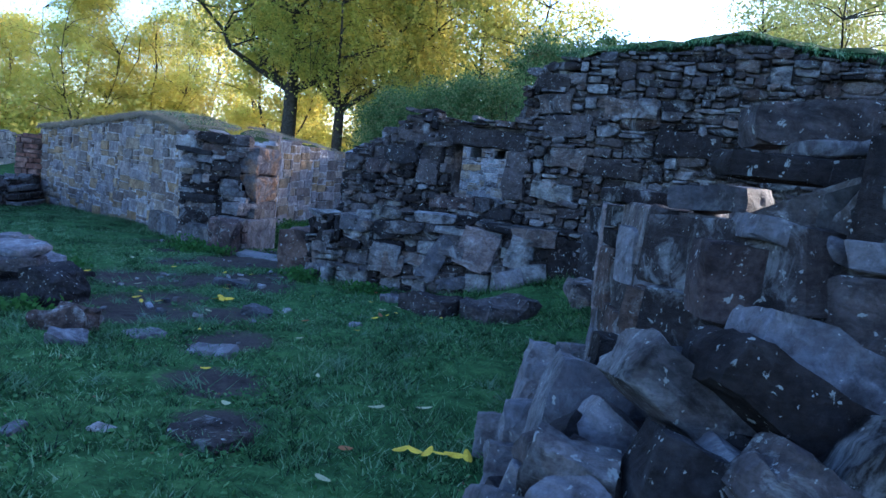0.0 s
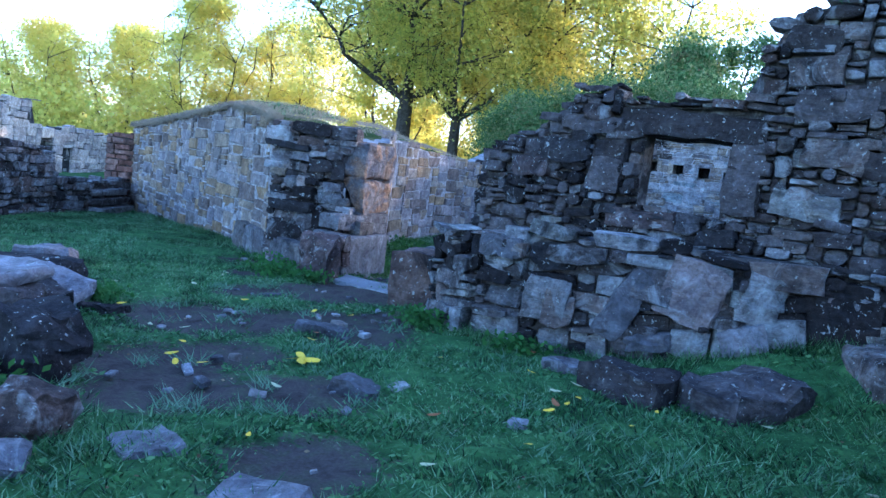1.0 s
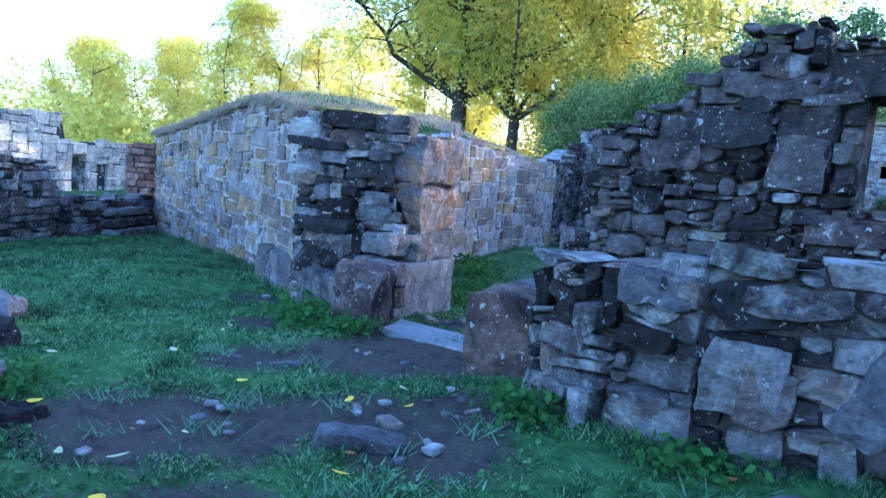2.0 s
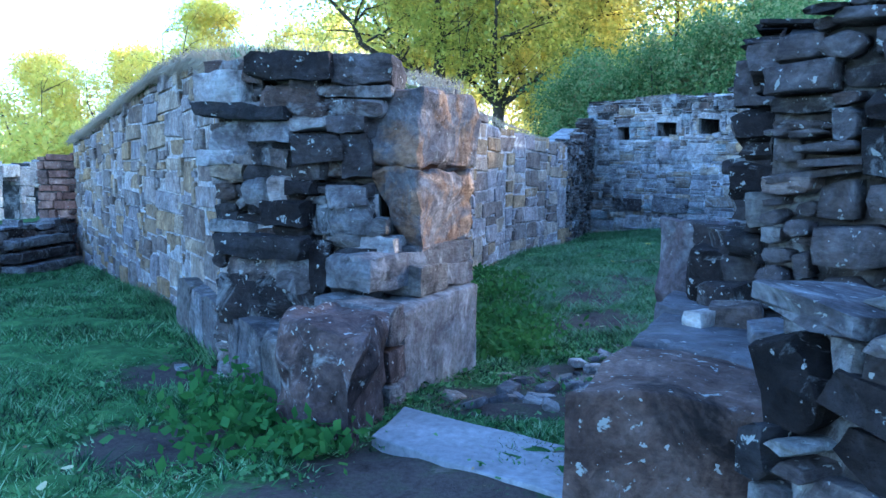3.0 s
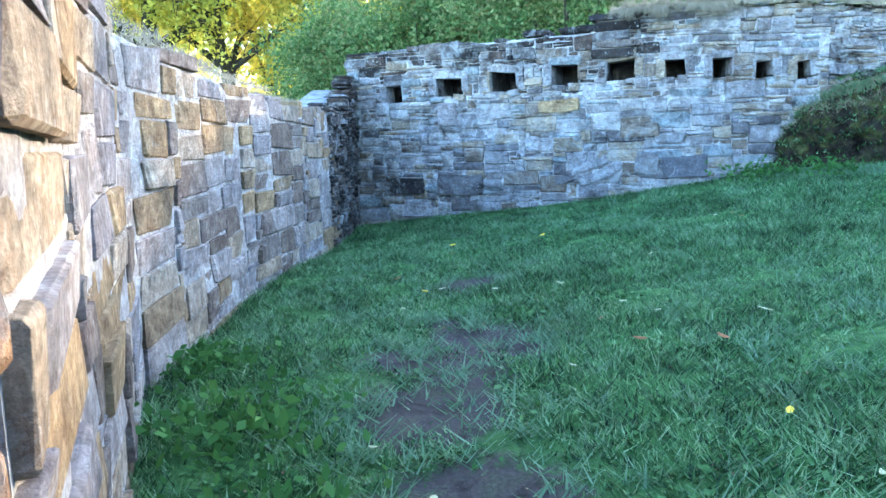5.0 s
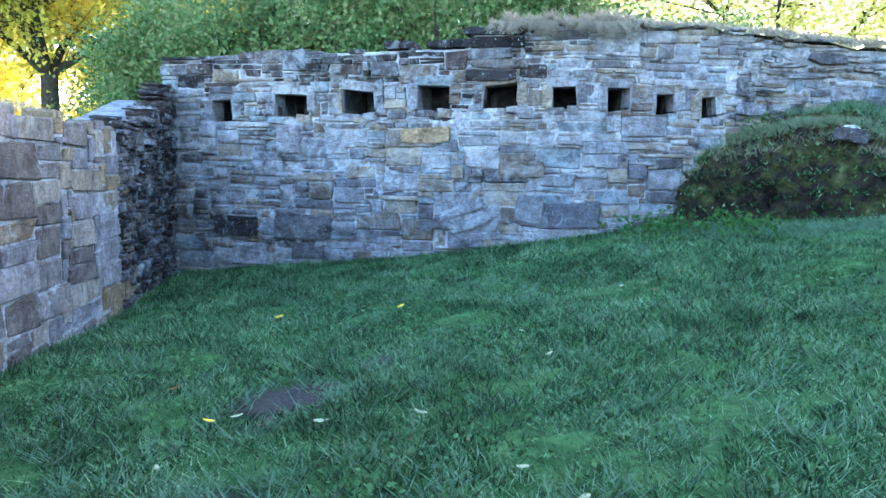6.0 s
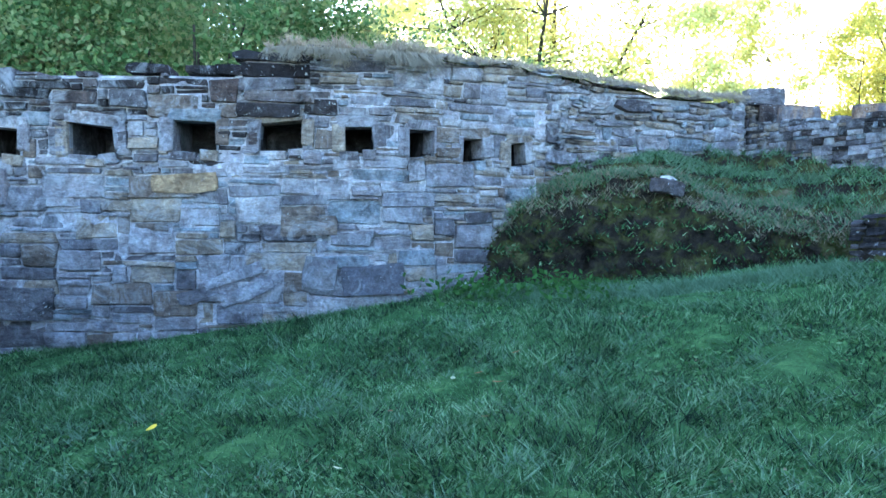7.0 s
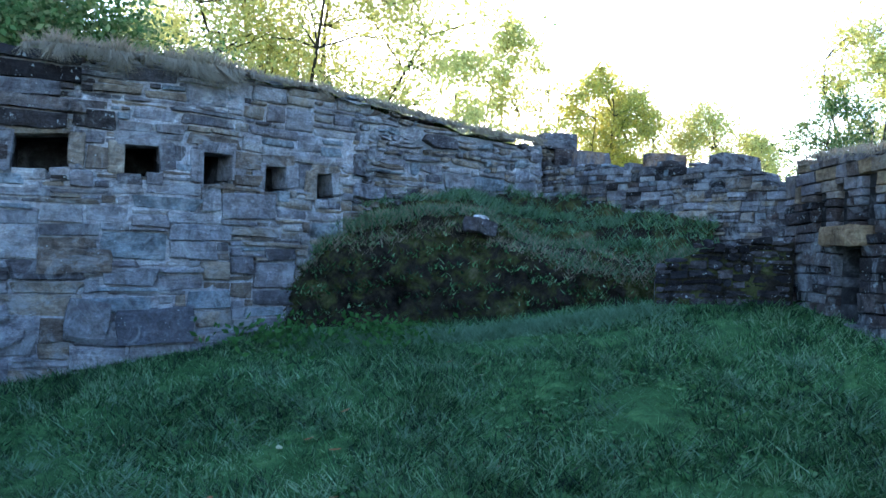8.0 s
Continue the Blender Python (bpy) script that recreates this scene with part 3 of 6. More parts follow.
def mortar_skin(face, owner, material, holes=(), out=0.008, amp=0.012, step=0.05, u0=0.0, u1=None, label="uneven lime mortar between the stones"):
    """The pointing between the stones: a lumpy sheet bedded on the wall's body, its rim turned in."""
    u1 = face.length if u1 is None else u1
    nu = max(2, int((u1 - u0) / step))
    nz = max(2, int((max(t[1] for t in face.tops) - min(face.bottom(u) for u in np.linspace(u0, u1, 9))) / step))
    loc = Vector(owner.location)
    verts, faces = [], []
    for i in range(nu + 1):
        u = u0 + (u1 - u0) * i / nu
        p, q = face.place(u), face.inward(u)
        lo, hi = face.bottom(u) - 0.12, face.top(u) - 0.03
        for j in range(nz + 1):
            z = lo + (hi - lo) * j / nz
            w = Vector((p.x, p.y, z))
            d = -out + face.lean * (z - 0.1) + amp * (1.3 * noise.noise(w * 2.2) + 0.9 * noise.noise(w * 7.0) + 0.6 * noise.noise(w * 19.0))
            if i in (0, nu) or j == nz:
                d = max(d, 0.03)
            verts.append((p.x + q.x * d - loc.x, p.y + q.y * d - loc.y, z - loc.z))
    for i in range(nu):
        u = u0 + (u1 - u0) * (i + 0.5) / nu
        for j in range(nz):
            k = i * (nz + 1) + j
            z = verts[k][2] + loc.z + step / 2
            if not any(a - 0.02 < u < b + 0.02 and lo - 0.03 < z < hi + 0.03 for a, b, lo, hi in holes):
                faces.append((k, k + nz + 1, k + nz + 2, k + 1))
    ob = mesh_object("mortar", verts, faces, material, True)
    ob.parent = owner
    return tagged(ob, label)


def place_stones(stones, owner, kind, single, rest, near, limit=280, name="stone"):
    """The stones nearest to a place on the plan become parts, those past the limit one joined part."""
    near = Vector(near)
    stones = sorted(stones, key=lambda s: (s[0].translation - near).length)
    base = Matrix.Translation(-Vector(owner.location))
    for m, k, _, _ in stones[:limit]:
        ob = new(name, stone_mesh(kind, k, single))
        ob.parent = owner
        ob.matrix_local = base @ m
    left = stones[limit:]
    if left:
        lib = LIBRARY[kind]
        verts, tris, n = [], [], 0
        for m, k, _, _ in left:
            co, tri = lib[k]
            a = np.array(base @ m)
            verts.append(co @ a[:3, :3].T + a[:3, 3])
            tris.append(tri + n)
            n += len(co)
        me = quick_mesh("stonework", np.concatenate(verts), np.concatenate(tris).ravel(), 3, rest)
        ob = new("stonework", me)
        ob.parent = owner
        tagged(ob, kind="stuff")


def wall_core(face, thick, owner, material, holes=(), back=0.05, step=0.22, hole_deep=0.42, drop=0.05, name="core"):
    """The mortared body behind a face: columns that follow its top, left open at the holes."""
    us = sorted(set([round(u, 3) for u in np.linspace(0, face.length, max(2, int(face.length / step)))] + [round(v, 3) for h in holes for v in h[:2]] + [round(c, 3) for c in face.cuts]))
    us = [u for i, u in enumerate(us) if i == 0 or u - us[i - 1] > 0.004]
    bm = bmesh.new()
    loc = Vector(owner.location)

    def prism(u0, u1, d0, d1, zs0, zs1):
        p0, p1 = face.place(u0), face.place(u1)
        n0, n1 = face.inward(u0), face.inward(u1)
        vs = []
        for (za, zb) in ((zs0[0], zs1[0]), (zs0[1], zs1[1])):
            for p, n, d, z in ((p0, n0, d0, za), (p1, n1, d0, zb), (p1, n1, d1, zb), (p0, n0, d1, za)):
                l = face.lean * (z - 0.1) if d == d0 else 0
                vs.append(bm.verts.new((p.x + n.x * (d + l) - loc.x, p.y + n.y * (d + l) - loc.y, z - loc.z)))
        for f in ((0, 3, 2, 1), (4, 5, 6, 7), (0, 1, 5, 4), (1, 2, 6, 5), (2, 3, 7, 6), (3, 0, 4, 7)):
            bm.faces.new([vs[i] for i in f])

    for u0, u1 in zip(us, us[1:]):
        t0, t1 = face.top(u0) - drop, face.top(u1) - drop
        foot = min(face.bottom(u0), face.bottom(u1)) - 0.35
        mid = (u0 + u1) / 2
        cuts = sorted([(h[2], h[3]) for h in holes if h[0] - 0.002 < mid < h[1] + 0.002])
        low0 = low1 = foot
        for lo, hi in cuts:
            if lo > low0:
                prism(u0, u1, back, thick, (low0, lo), (low1, lo))
            if hole_deep < thick:
                prism(u0, u1, hole_deep, thick, (lo, hi), (lo, hi))
            low0 = low1 = hi
        if t0 > low0 + 0.01 and t1 > low1 + 0.01:
            prism(u0, u1, back, thick, (low0, t0), (low1, t1))
    return part(name, bm, material, owner)


def boulder(name, size, pose_m, material, parent=None, seed=0, rough=0.05, cuts=3, flat=0.75, label=""):
    """A single worked or broken stone: a subdivided box, its edges worn and its faces uneven."""
    bm = bmesh.new()
    bmesh.ops.create_cube(bm, size=1.0)
    bmesh.ops.subdivide_edges(bm, edges=bm.edges[:], cuts=cuts, use_grid_fill=True)
    off = Vector((seed * 7.3, seed * 3.1, seed * 5.7))
    small = min(size)
    chips = random.Random(seed * 17 + 3)
    planes = []
    for _ in range(7):
        p = Vector((chips.gauss(0, 1), chips.gauss(0, 1), chips.gauss(0, 1))).normalized()
        planes.append((p, (abs(p.x) + abs(p.y) + abs(p.z)) * 0.5 * chips.uniform(0.66 + 0.2 * flat, 0.95)))
    for v in bm.verts:
        c = v.co.copy()
        r = c.lerp(c.normalized() * 0.56, 1 - flat)
        for p, lim in planes:
            over = r.dot(p) - lim
            if over > 0:
                r = r - p * over
        w = Vector((r.x * size[0], r.y * size[1], r.z * size[2]))
        d = noise.noise_vector(w * (1.1 / max(small, 0.12)) + off) * rough + noise.noise_vector(w * (3.2 / max(small, 0.12)) + off) * rough * 0.5
        v.co = w + d
    me = bpy.data.meshes.new(name)
    bm.to_mesh(me)
    bm.free()
    me.materials.append(material)
    ob = new(name, me)
    if parent:
        ob.parent = parent
        ob.matrix_local = Matrix.Translation(-Vector(parent.location)) @ pose_m
    else:
        ob.matrix_world = pose_m
    return tagged(ob, label)


def grass_blades(name, roots, heights, width, lean, material, rng, droop=0.0):
    """One mesh of thin blades, each a triangle of its own."""
    n = len(roots)
    ang = rng.uniform(0, 2 * np.pi, n)
    bend = rng.uniform(0, 2 * np.pi, n)
    side = np.stack([np.cos(ang), np.sin(ang), np.zeros(n)], -1) * (width * rng.uniform(0.6, 1.4, n))[:, None]
    tip = np.stack([np.cos(bend) * lean * heights, np.sin(bend) * lean * heights, heights * (1 - droop)], -1) * rng.uniform(0.5, 1.0, n)[:, None]
    v = np.empty((n, 3, 3))
    v[:, 0], v[:, 1], v[:, 2] = roots - side, roots + side, roots + tip
    return quick_mesh(name, v.reshape(-1, 3), np.arange(3 * n), 3, material)


# ---- the walls ----
# north wall of the roofless room, with a row of joist holes
north = Face([(-10.95, 16.98), (-8.2, 16.62), (-6.55, 16.62), (-5.5, 16.95), (-3.3, 17.4)],
             [(0, 2.2), (3.25, 2.24), (3.28, 2.38), (3.6, 2.42), (4.6, 2.42), (5.5, 2.42), (6.3, 2.36), (6.9, 2.3), (7.9, 2.3)], 1)


def north_u(x):
    for i in range(len(north.pts) - 1):
        a, b = north.pts[i], north.pts[i + 1]
        if x <= b.x or i == len(north.pts) - 2:
            return north.cuts[i] + (x - a.x) / (b.x - a.x) * (b - a).length


JOISTS = [(-10.38, -10.12, 1.52, 1.78), (-9.66, -9.3, 1.58, 1.83), (-8.94, -8.6, 1.6, 1.86), (-8.2, -7.88, 1.64, 1.9), (-7.57, -7.25, 1.66, 1.91),
          (-6.97, -6.72, 1.67, 1.89), (-6.47, -6.25, 1.64, 1.88), (-6.03, -5.82, 1.62, 1.84), (-5.62, -5.44, 1.6, 1.83)]
joist_holes = [(north_u(a), north_u(b), lo, hi) for a, b, lo, hi in JOISTS]
rng = random.Random(11)
wall_north = anchor("wall_north", -8, 17, 0, "tall grey rubble wall with a row of square joist holes", "wall", kind="structure")
wall_core(north, 0.9, wall_north, mortar_pale, joist_holes, back=0.012, hole_deep=0.65)
mortar_skin(north, wall_north, pointing, joist_holes, -0.004, 0.011, u1=north_u(-5.2))
blocks = lay_rubble(north, rng, ((FLAT, 3.0, 4.5), (PLAIN, 4.0, 3.0), (LARGE, 2.6, 0.3), (BITS, 2.0, 2.5)), joist_holes, 0.016, 0.034, turn=2.4)
blocks = [s for s in blocks if s[2] <= north_u(-5.2)]
head = [s for s in blocks if s[2] < 3.9 and (s[3] > 1.92 or s[3] > 1.5 and s[1] % 4 == 0)]
main = [s for s in blocks if s not in head]
place_stones(main, wall_north, "mixed", stone_grey, stone_grey_rest, (-7.5, 16.6, 1.0), 290)
place_stones(head, wall_north, "mixed", stone_dark, stone_dark_rest, (-7.5, 16.6, 2.0), 120)


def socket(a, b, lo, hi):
    """A dark lining added inside a joist hole, its colour standing in for deep shade."""
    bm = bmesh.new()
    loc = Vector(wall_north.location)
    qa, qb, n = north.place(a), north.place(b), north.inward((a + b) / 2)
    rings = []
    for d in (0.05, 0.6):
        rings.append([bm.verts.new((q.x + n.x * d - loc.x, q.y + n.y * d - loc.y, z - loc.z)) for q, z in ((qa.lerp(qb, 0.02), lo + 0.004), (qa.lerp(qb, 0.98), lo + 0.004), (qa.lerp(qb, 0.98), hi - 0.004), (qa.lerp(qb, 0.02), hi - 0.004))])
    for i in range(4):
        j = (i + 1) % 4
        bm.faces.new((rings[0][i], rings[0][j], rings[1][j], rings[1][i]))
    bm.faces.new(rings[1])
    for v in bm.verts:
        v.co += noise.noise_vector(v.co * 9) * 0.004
    part("joist_socket", bm, mortar_dark, wall_north, "square joist hole with an added dark lining for its deep shade")


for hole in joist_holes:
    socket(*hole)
    a, b, lo, hi = hole
    rim = []
    for du, z, w, h in ((0.5, hi + 0.02, (b - a) * 1.25, 0.09), (-0.12, (lo + hi) / 2, 0.1, (hi - lo) * 0.95), (1.12, (lo + hi) / 2 + 0.03, 0.1, (hi - lo) * 0.8), (0.3, lo - 0.02, (b - a) * 0.6, 0.07), (0.85, lo - 0.01, (b - a) * 0.4, 0.08)):
        u = a + (b - a) * du + rng.uniform(-0.015, 0.015)
        q, n, d = north.place(u), north.inward(u), north.way(u)
        rim.append((Matrix.Translation((q.x + n.x * 0.09, q.y + n.y * 0.09, z)) @ Matrix.Rotation(math.atan2(d.y, d.x), 4, "Z") @ Matrix.Rotation(radians(rng.uniform(-7, 7)), 4, "Y") @ Matrix.Diagonal((w, 0.22, h, 1)), rng.randrange(14), u, z))
    place_stones(rim, wall_north, "block", stone_grey, stone_grey_rest, (-7.5, 16.6, 1.7), 5)
for i, (x, z, w, h, tilt, mat, flat, label) in enumerate([
        (-9.5, 1.37, 0.27, 0.3, 0, stone_ochre, 0.45, "rounded pale brown stone"), (-7.12, 0.74, 0.26, 0.3, 8, stone_upright, 0.7, "pale blue-white wedge of stone"), (-6.72, 0.72, 0.48, 0.25, -3, stone_slab, 0.93, "smooth dark slab with pale scratches"),
        (-9.35, 0.52, 0.62, 0.24, 0, stone_dark, 0.95, "large dark block"), (-10.1, 0.5, 0.5, 0.2, 0, stone_dark, 0.95, "large dark block"), (-8.1, 1.42, 0.46, 0.14, -4, stone_ochre, 0.93, "brown block"), (-7.2, 1.12, 0.42, 0.15, -2, stone_grey, 0.95, ""),
        (-7.65, 0.62, 0.4, 0.1, -22, stone_grey, 0.95, ""), (-7.75, 0.74, 0.44, 0.08, -20, stone_grey, 0.95, ""), (-8.0, 0.6, 0.3, 0.09, -18, stone_grey, 0.95, ""),
        (-7.5, 1.97, 0.46, 0.1, 0, stone_black, 0.95, "dark projecting stone"), (-7.42, 2.07, 0.52, 0.08, 2, stone_dark, 0.95, "dark projecting stone"), (-7.52, 2.16, 0.4, 0.09, -2, stone_dark, 0.95, "dark projecting stone"), (-7.45, 2.26, 0.5, 0.09, 0, stone_black, 0.95, "dark projecting stone"), (-7.48, 2.36, 0.56, 0.06, 1, stone_black, 0.95, "dark projecting stone")]):
    sunk = 0.04 if flat < 0.5 else 0.06
    u = north_u(x)
    q, n, d = north.place(u), north.inward(u), north.way(u)
    boulder("stone", (w, 0.22, h), pose(q.x + n.x * sunk, q.y + n.y * sunk, z, 0, tilt, math.degrees(math.atan2(d.y, d.x))), mat, wall_north, 420 + i, 0.012, 5, flat, label)
east_end = Face([(-5.3, 16.99), (-3.3, 17.4)], [(0, 2.38), (0.5, 2.34), (1.2, 2.26), (2.0, 2.3)], 1)
mortar_skin(east_end, wall_north, pointing, (), -0.008, 0.016)
place_stones(lay_rubble(east_end, rng, ((FLAT, 1, 2), (PLAIN, 2, 1), (BITS, 4, 4)), proud=0.05, turn=9), wall_north, "rubble", stone_grey, stone_grey_rest, (-4.8, 17, 1.8), 120)

# west wall of the room
west = Face([(-7.05, 8.3), (-7.8, 9.15), (-8.65, 10.25), (-9.4, 12.1), (-10.0, 14.3), (-10.85, 17.0)],
            [(0, 1.34), (0.7, 1.42), (1.2, 1.58), (2.4, 1.6), (3.2, 1.55), (4.6, 1.5), (5.4, 1.46), (5.5, 1.4), (7.6, 1.44), (8.4, 1.56), (9.2, 1.72), (9.6, 1.8)], 1)
wall_west = anchor("wall_west", -9, 12, 0, "low inner wall of ochre and grey blocks, sunlit along its top", "wall", kind="structure")
wall_core(west, 0.55, wall_west, mortar_pale, back=0.014)
ASHLAR, LONG, PINS = (0.34, 0.7, 0.13, 0.22), (0.4, 0.72, 0.1, 0.18), (0.1, 0.3, 0.03, 0.07)
mortar_skin(west, wall_west, pointing_warm, (), -0.002, 0.008, u1=7.6)
west_stones = lay_rubble(west, rng, ((ASHLAR, 5, 4), (LONG, 4, 4), (PINS, 0.7, 0.8)), (), 0.018, 0.024, turn=1.6)
place_stones([s for s in west_stones if s[2] < 7.9], wall_west, "mixed", stone_ochre, stone_ochre_rest, (-9.2, 11.5, 0.8), 300)
west_end = Face([(-10.2, 14.95), (-10.85, 17.0)], [(0, 1.46), (0.7, 1.52), (1.1, 1.66), (1.5, 1.74), (1.6, 1.88), (2.2, 1.96)], 1)
mortar_skin(west_end, wall_west, pointing_dark, (), -0.012, 0.018)
place_stones(lay_rubble(west_end, rng, ((FLAT, 4, 5), (PLAIN, 2, 1), (BITS, 3, 3)), (), 0.012, 0.05, turn=4), wall_west, "rubble", stone_dark, stone_dark_rest, (-10.5, 16, 1.2), 150)

# outer face of the same wall, towards the yard
yard = Face([(-14.5, 9.9), (-9.3, 8.06), (-8.3, 7.64), (-7.79, 7.32)], [(0, 1.3), (1.5, 1.38), (3.0, 1.5), (4.4, 1.62), (5.2, 1.68), (6.2, 1.64), (6.7, 1.56), (7.2, 1.5)], 1)
wall_yard = anchor("wall_yard", -10.5, 8.6, 0, "ochre and grey block wall capped with turf and dry grass", "wall", kind="structure")
wall_core(yard, 0.8, wall_yard, mortar_pale, back=0.014)
mortar_skin(yard, wall_yard, pointing_warm, (), -0.002, 0.008)
place_stones(lay_rubble(yard, rng, ((ASHLAR, 3, 2.5), (LONG, 3, 1), (PINS, 1.2, 2), (PLAIN, 1, 3)), (), 0.02, 0.026, turn=1.8), wall_yard, "mixed", stone_ochre, stone_ochre_rest, (-8.5, 7.8, 0.8), 300)

# broken end of that wall beside the doorway
broken = Face([(-7.78, 7.27), (-7.35, 7.37), (-7.02, 7.58)], [(0, 1.54), (0.3, 1.5), (0.6, 1.5), (0.83, 1.42)], 1)
wall_broken_end = anchor("wall_broken_end", -7.3, 7.8, 0, "ragged broken wall end of dark flat stones", "wall", kind="structure")
wall_core(broken, 0.5, wall_broken_end, mortar_dark, back=0.09)
mortar_skin(broken, wall_broken_end, pointing_dark, (), -0.07, 0.03)
broken_low = Face([(-7.78, 7.27), (-7.35, 7.37), (-7.02, 7.58)], [(0, 0.7), (0.3, 0.95), (0.83, 0.95)], 1)
mortar_skin(broken_low, wall_broken_end, pointing_warm, (), 0.0, 0.035, label="crumbling pale bedding mortar")
end_stones = lay_rubble(broken, rng, (((0.16, 0.4, 0.03, 0.07), 4, 6), (PLAIN, 4, 2), (BITS, 2, 2)), (), 0.01, 0.03, 0.3, 5, sag=0.03)
place_stones([s for s in end_stones if s[1] % 3], wall_broken_end, "rubble", stone_black, stone_black, (-7, 7.4, 1), 150)
place_stones([s for s in end_stones if s[1] % 3 == 0], wall_broken_end, "rubble", stone_dark, stone_dark_rest, (-7, 7.4, 1), 150)
TONES = {"K": stone_black, "D": stone_dark, "G": stone_grey, "W": stone_pale, "O": stone_ochre}
# the stones that jut from the broken end, along it, height, width, height of the stone: head, middle, foot
HEAD = [(0.14, 1.47, 0.3, 0.09, "D"), (0.46, 1.47, 0.38, 0.11, "K"), (0.76, 1.46, 0.27, 0.13, "K"), (0.53, 1.4, 0.12, 0.08, "D"), (0.74, 1.37, 0.3, 0.05, "D"), (0.08, 1.39, 0.28, 0.15, "G"), (0.47, 1.34, 0.28, 0.09, "D"), (0.74, 1.3, 0.26, 0.08, "D"), (0.2, 1.28, 0.5, 0.06, "K"), (0.55, 1.29, 0.17, 0.06, "D"), (0.71, 1.23, 0.17, 0.07, "K")]
MIDDLE = [(0.35, 1.18, 0.21, 0.09, "G"), (0.55, 1.22, 0.18, 0.05, "G"), (0.58, 1.13, 0.21, 0.1, "K"), (0.74, 1.09, 0.12, 0.17, "K"), (0.13, 1.17, 0.23, 0.13, "G"), (0.31, 1.07, 0.28, 0.08, "D"), (0.06, 1.06, 0.21, 0.07, "G"), (0.09, 1.0, 0.16, 0.07, "G"), (0.27, 0.93, 0.19, 0.13, "W"), (0.4, 0.94, 0.09, 0.11, "O"), (0.5, 0.95, 0.13, 0.06, "K"), (0.45, 0.83, 0.2, 0.11, "K"), (0.7, 0.91, 0.17, 0.1, "G")]
FOOT = [(0.72, 0.81, 0.19, 0.15, "W"), (0.88, 0.77, 0.12, 0.08, "W"), (0.59, 0.8, 0.09, 0.13, "D"), (0.13, 0.75, 0.23, 0.05, "D"), (0.32, 0.69, 0.5, 0.1, "K"), (0.25, 0.57, 0.26, 0.12, "D"), (0.47, 0.57, 0.17, 0.14, "G"), (0.24, 0.42, 0.36, 0.22, "D"), (0.75, 0.56, 0.21, 0.22, "K"), (0.88, 0.68, 0.2, 0.09, "G"), (0.93, 0.59, 0.26, 0.15, "W"), (0.72, 0.71, 0.15, 0.05, "W"), (0.52, 0.44, 0.16, 0.11, "D"), (0.6, 0.59, 0.08, 0.22, "K")]


def jutting_stones():
    rng = random.Random(43)
    for u, z, w, h, tone in HEAD + MIDDLE + FOOT:
        p, q, d = broken.place(u), broken.inward(u), broken.way(u)
        out = rng.uniform(0.0, 0.035) + (0.03 if tone == "K" else 0.0) - 0.16
        m = pose(p.x - q.x * out, p.y - q.y * out, z, rng.uniform(-4, 4), rng.gauss(0, 2.5), math.degrees(math.atan2(d.y, d.x)) + rng.uniform(-6, 6))
        boulder("stone", (w * 1.06, 0.4, h * 1.06), m, TONES[tone], wall_broken_end, int(u * 91 + z * 370), 0.012 + 0.06 * min(w, h), 6, 0.72 if tone == "W" else 0.95)


jutting_stones()
for i in range(6):
    x, y = -7.02 - 0.33 * i, 7.0 + 0.135 * i
    boulder("plinth_block", (0.345, 0.22, 0.38), pose(x, y + 0.12, 0.16, 0, 3, -22), stone_pale, wall_broken_end, 400 + i, 0.016, 5, 0.95, "pale dressed block of the wall's foot")

# south wall: a footing with a ledge, and the upper wall with its window set back on it
foot_face = Face([(-5.08, 6.58), (-4.75, 6.38), (-4.15, 6.42), (-3.3, 6.74), (-2.4, 7.1), (0.5, 7.35)], [(0, 0.86), (0.2, 0.86), (1.0, 0.92), (2.4, 0.96), (6, 1.0)], 1)
wall_south_footing = anchor("wall_south_footing", -4, 6.8, 0, "dark rubble footing of a wall with a stone ledge", "wall", kind="structure")
wall_core(foot_face, 1.1, wall_south_footing, mortar_dark, back=0.06)
mortar_skin(foot_face, wall_south_footing, pointing_dark, (), -0.03, 0.03)
foot_face_stones = lay_rubble(foot_face, rng, (((0.1, 0.34, 0.03, 0.07), 4, 4), ((0.14, 0.36, 0.08, 0.14), 4, 4), ((0.24, 0.46, 0.16, 0.26), 1.8, 1.0), (BITS, 3, 2)), (), 0.012, 0.08, turn=9)
place_stones([s for s in foot_face_stones if s[1] % 3], wall_south_footing, "rubble", stone_purple, stone_purple_rest, (-3.8, 6.5, 0.5), 220)
place_stones([s for s in foot_face_stones if s[1] % 3 == 0], wall_south_footing, "rubble", stone_black, stone_black, (-3.8, 6.5, 0.5), 80)

upper = Face([(-5.38, 7.6), (-4.6, 7.5), (-2.6, 7.55), (3.2, 8.2)],
             [(0, 1.3), (0.15, 1.5), (0.5, 1.72), (0.85, 2.0), (1.2, 2.06), (1.25, 1.95), (2.15, 1.98), (2.2, 2.3), (2.35, 2.62), (2.9, 2.74), (3.6, 2.8), (4.3, 2.92), (5.0, 2.8), (8, 2.7)], 1)
WINDOW = (1.42, 2.06, 1.14, 1.69)
wall_south = anchor("wall_south", -3, 8, 0, "dark lichen-spotted rubble wall with a small square window", "wall", kind="structure")
wall_core(upper, 0.26, wall_south, mortar_dark, [WINDOW], hole_deep=5.0, back=0.07)
wall_core(upper, 0.95, wall_south, mortar_dark, [(1.1, 2.5, 1.08, 1.84)], hole_deep=5.0, back=0.264)
lintel = (1.25, 2.25, 1.69, 1.88)
mortar_skin(upper, wall_south, pointing_dark, [WINDOW, lintel], -0.035, 0.03)
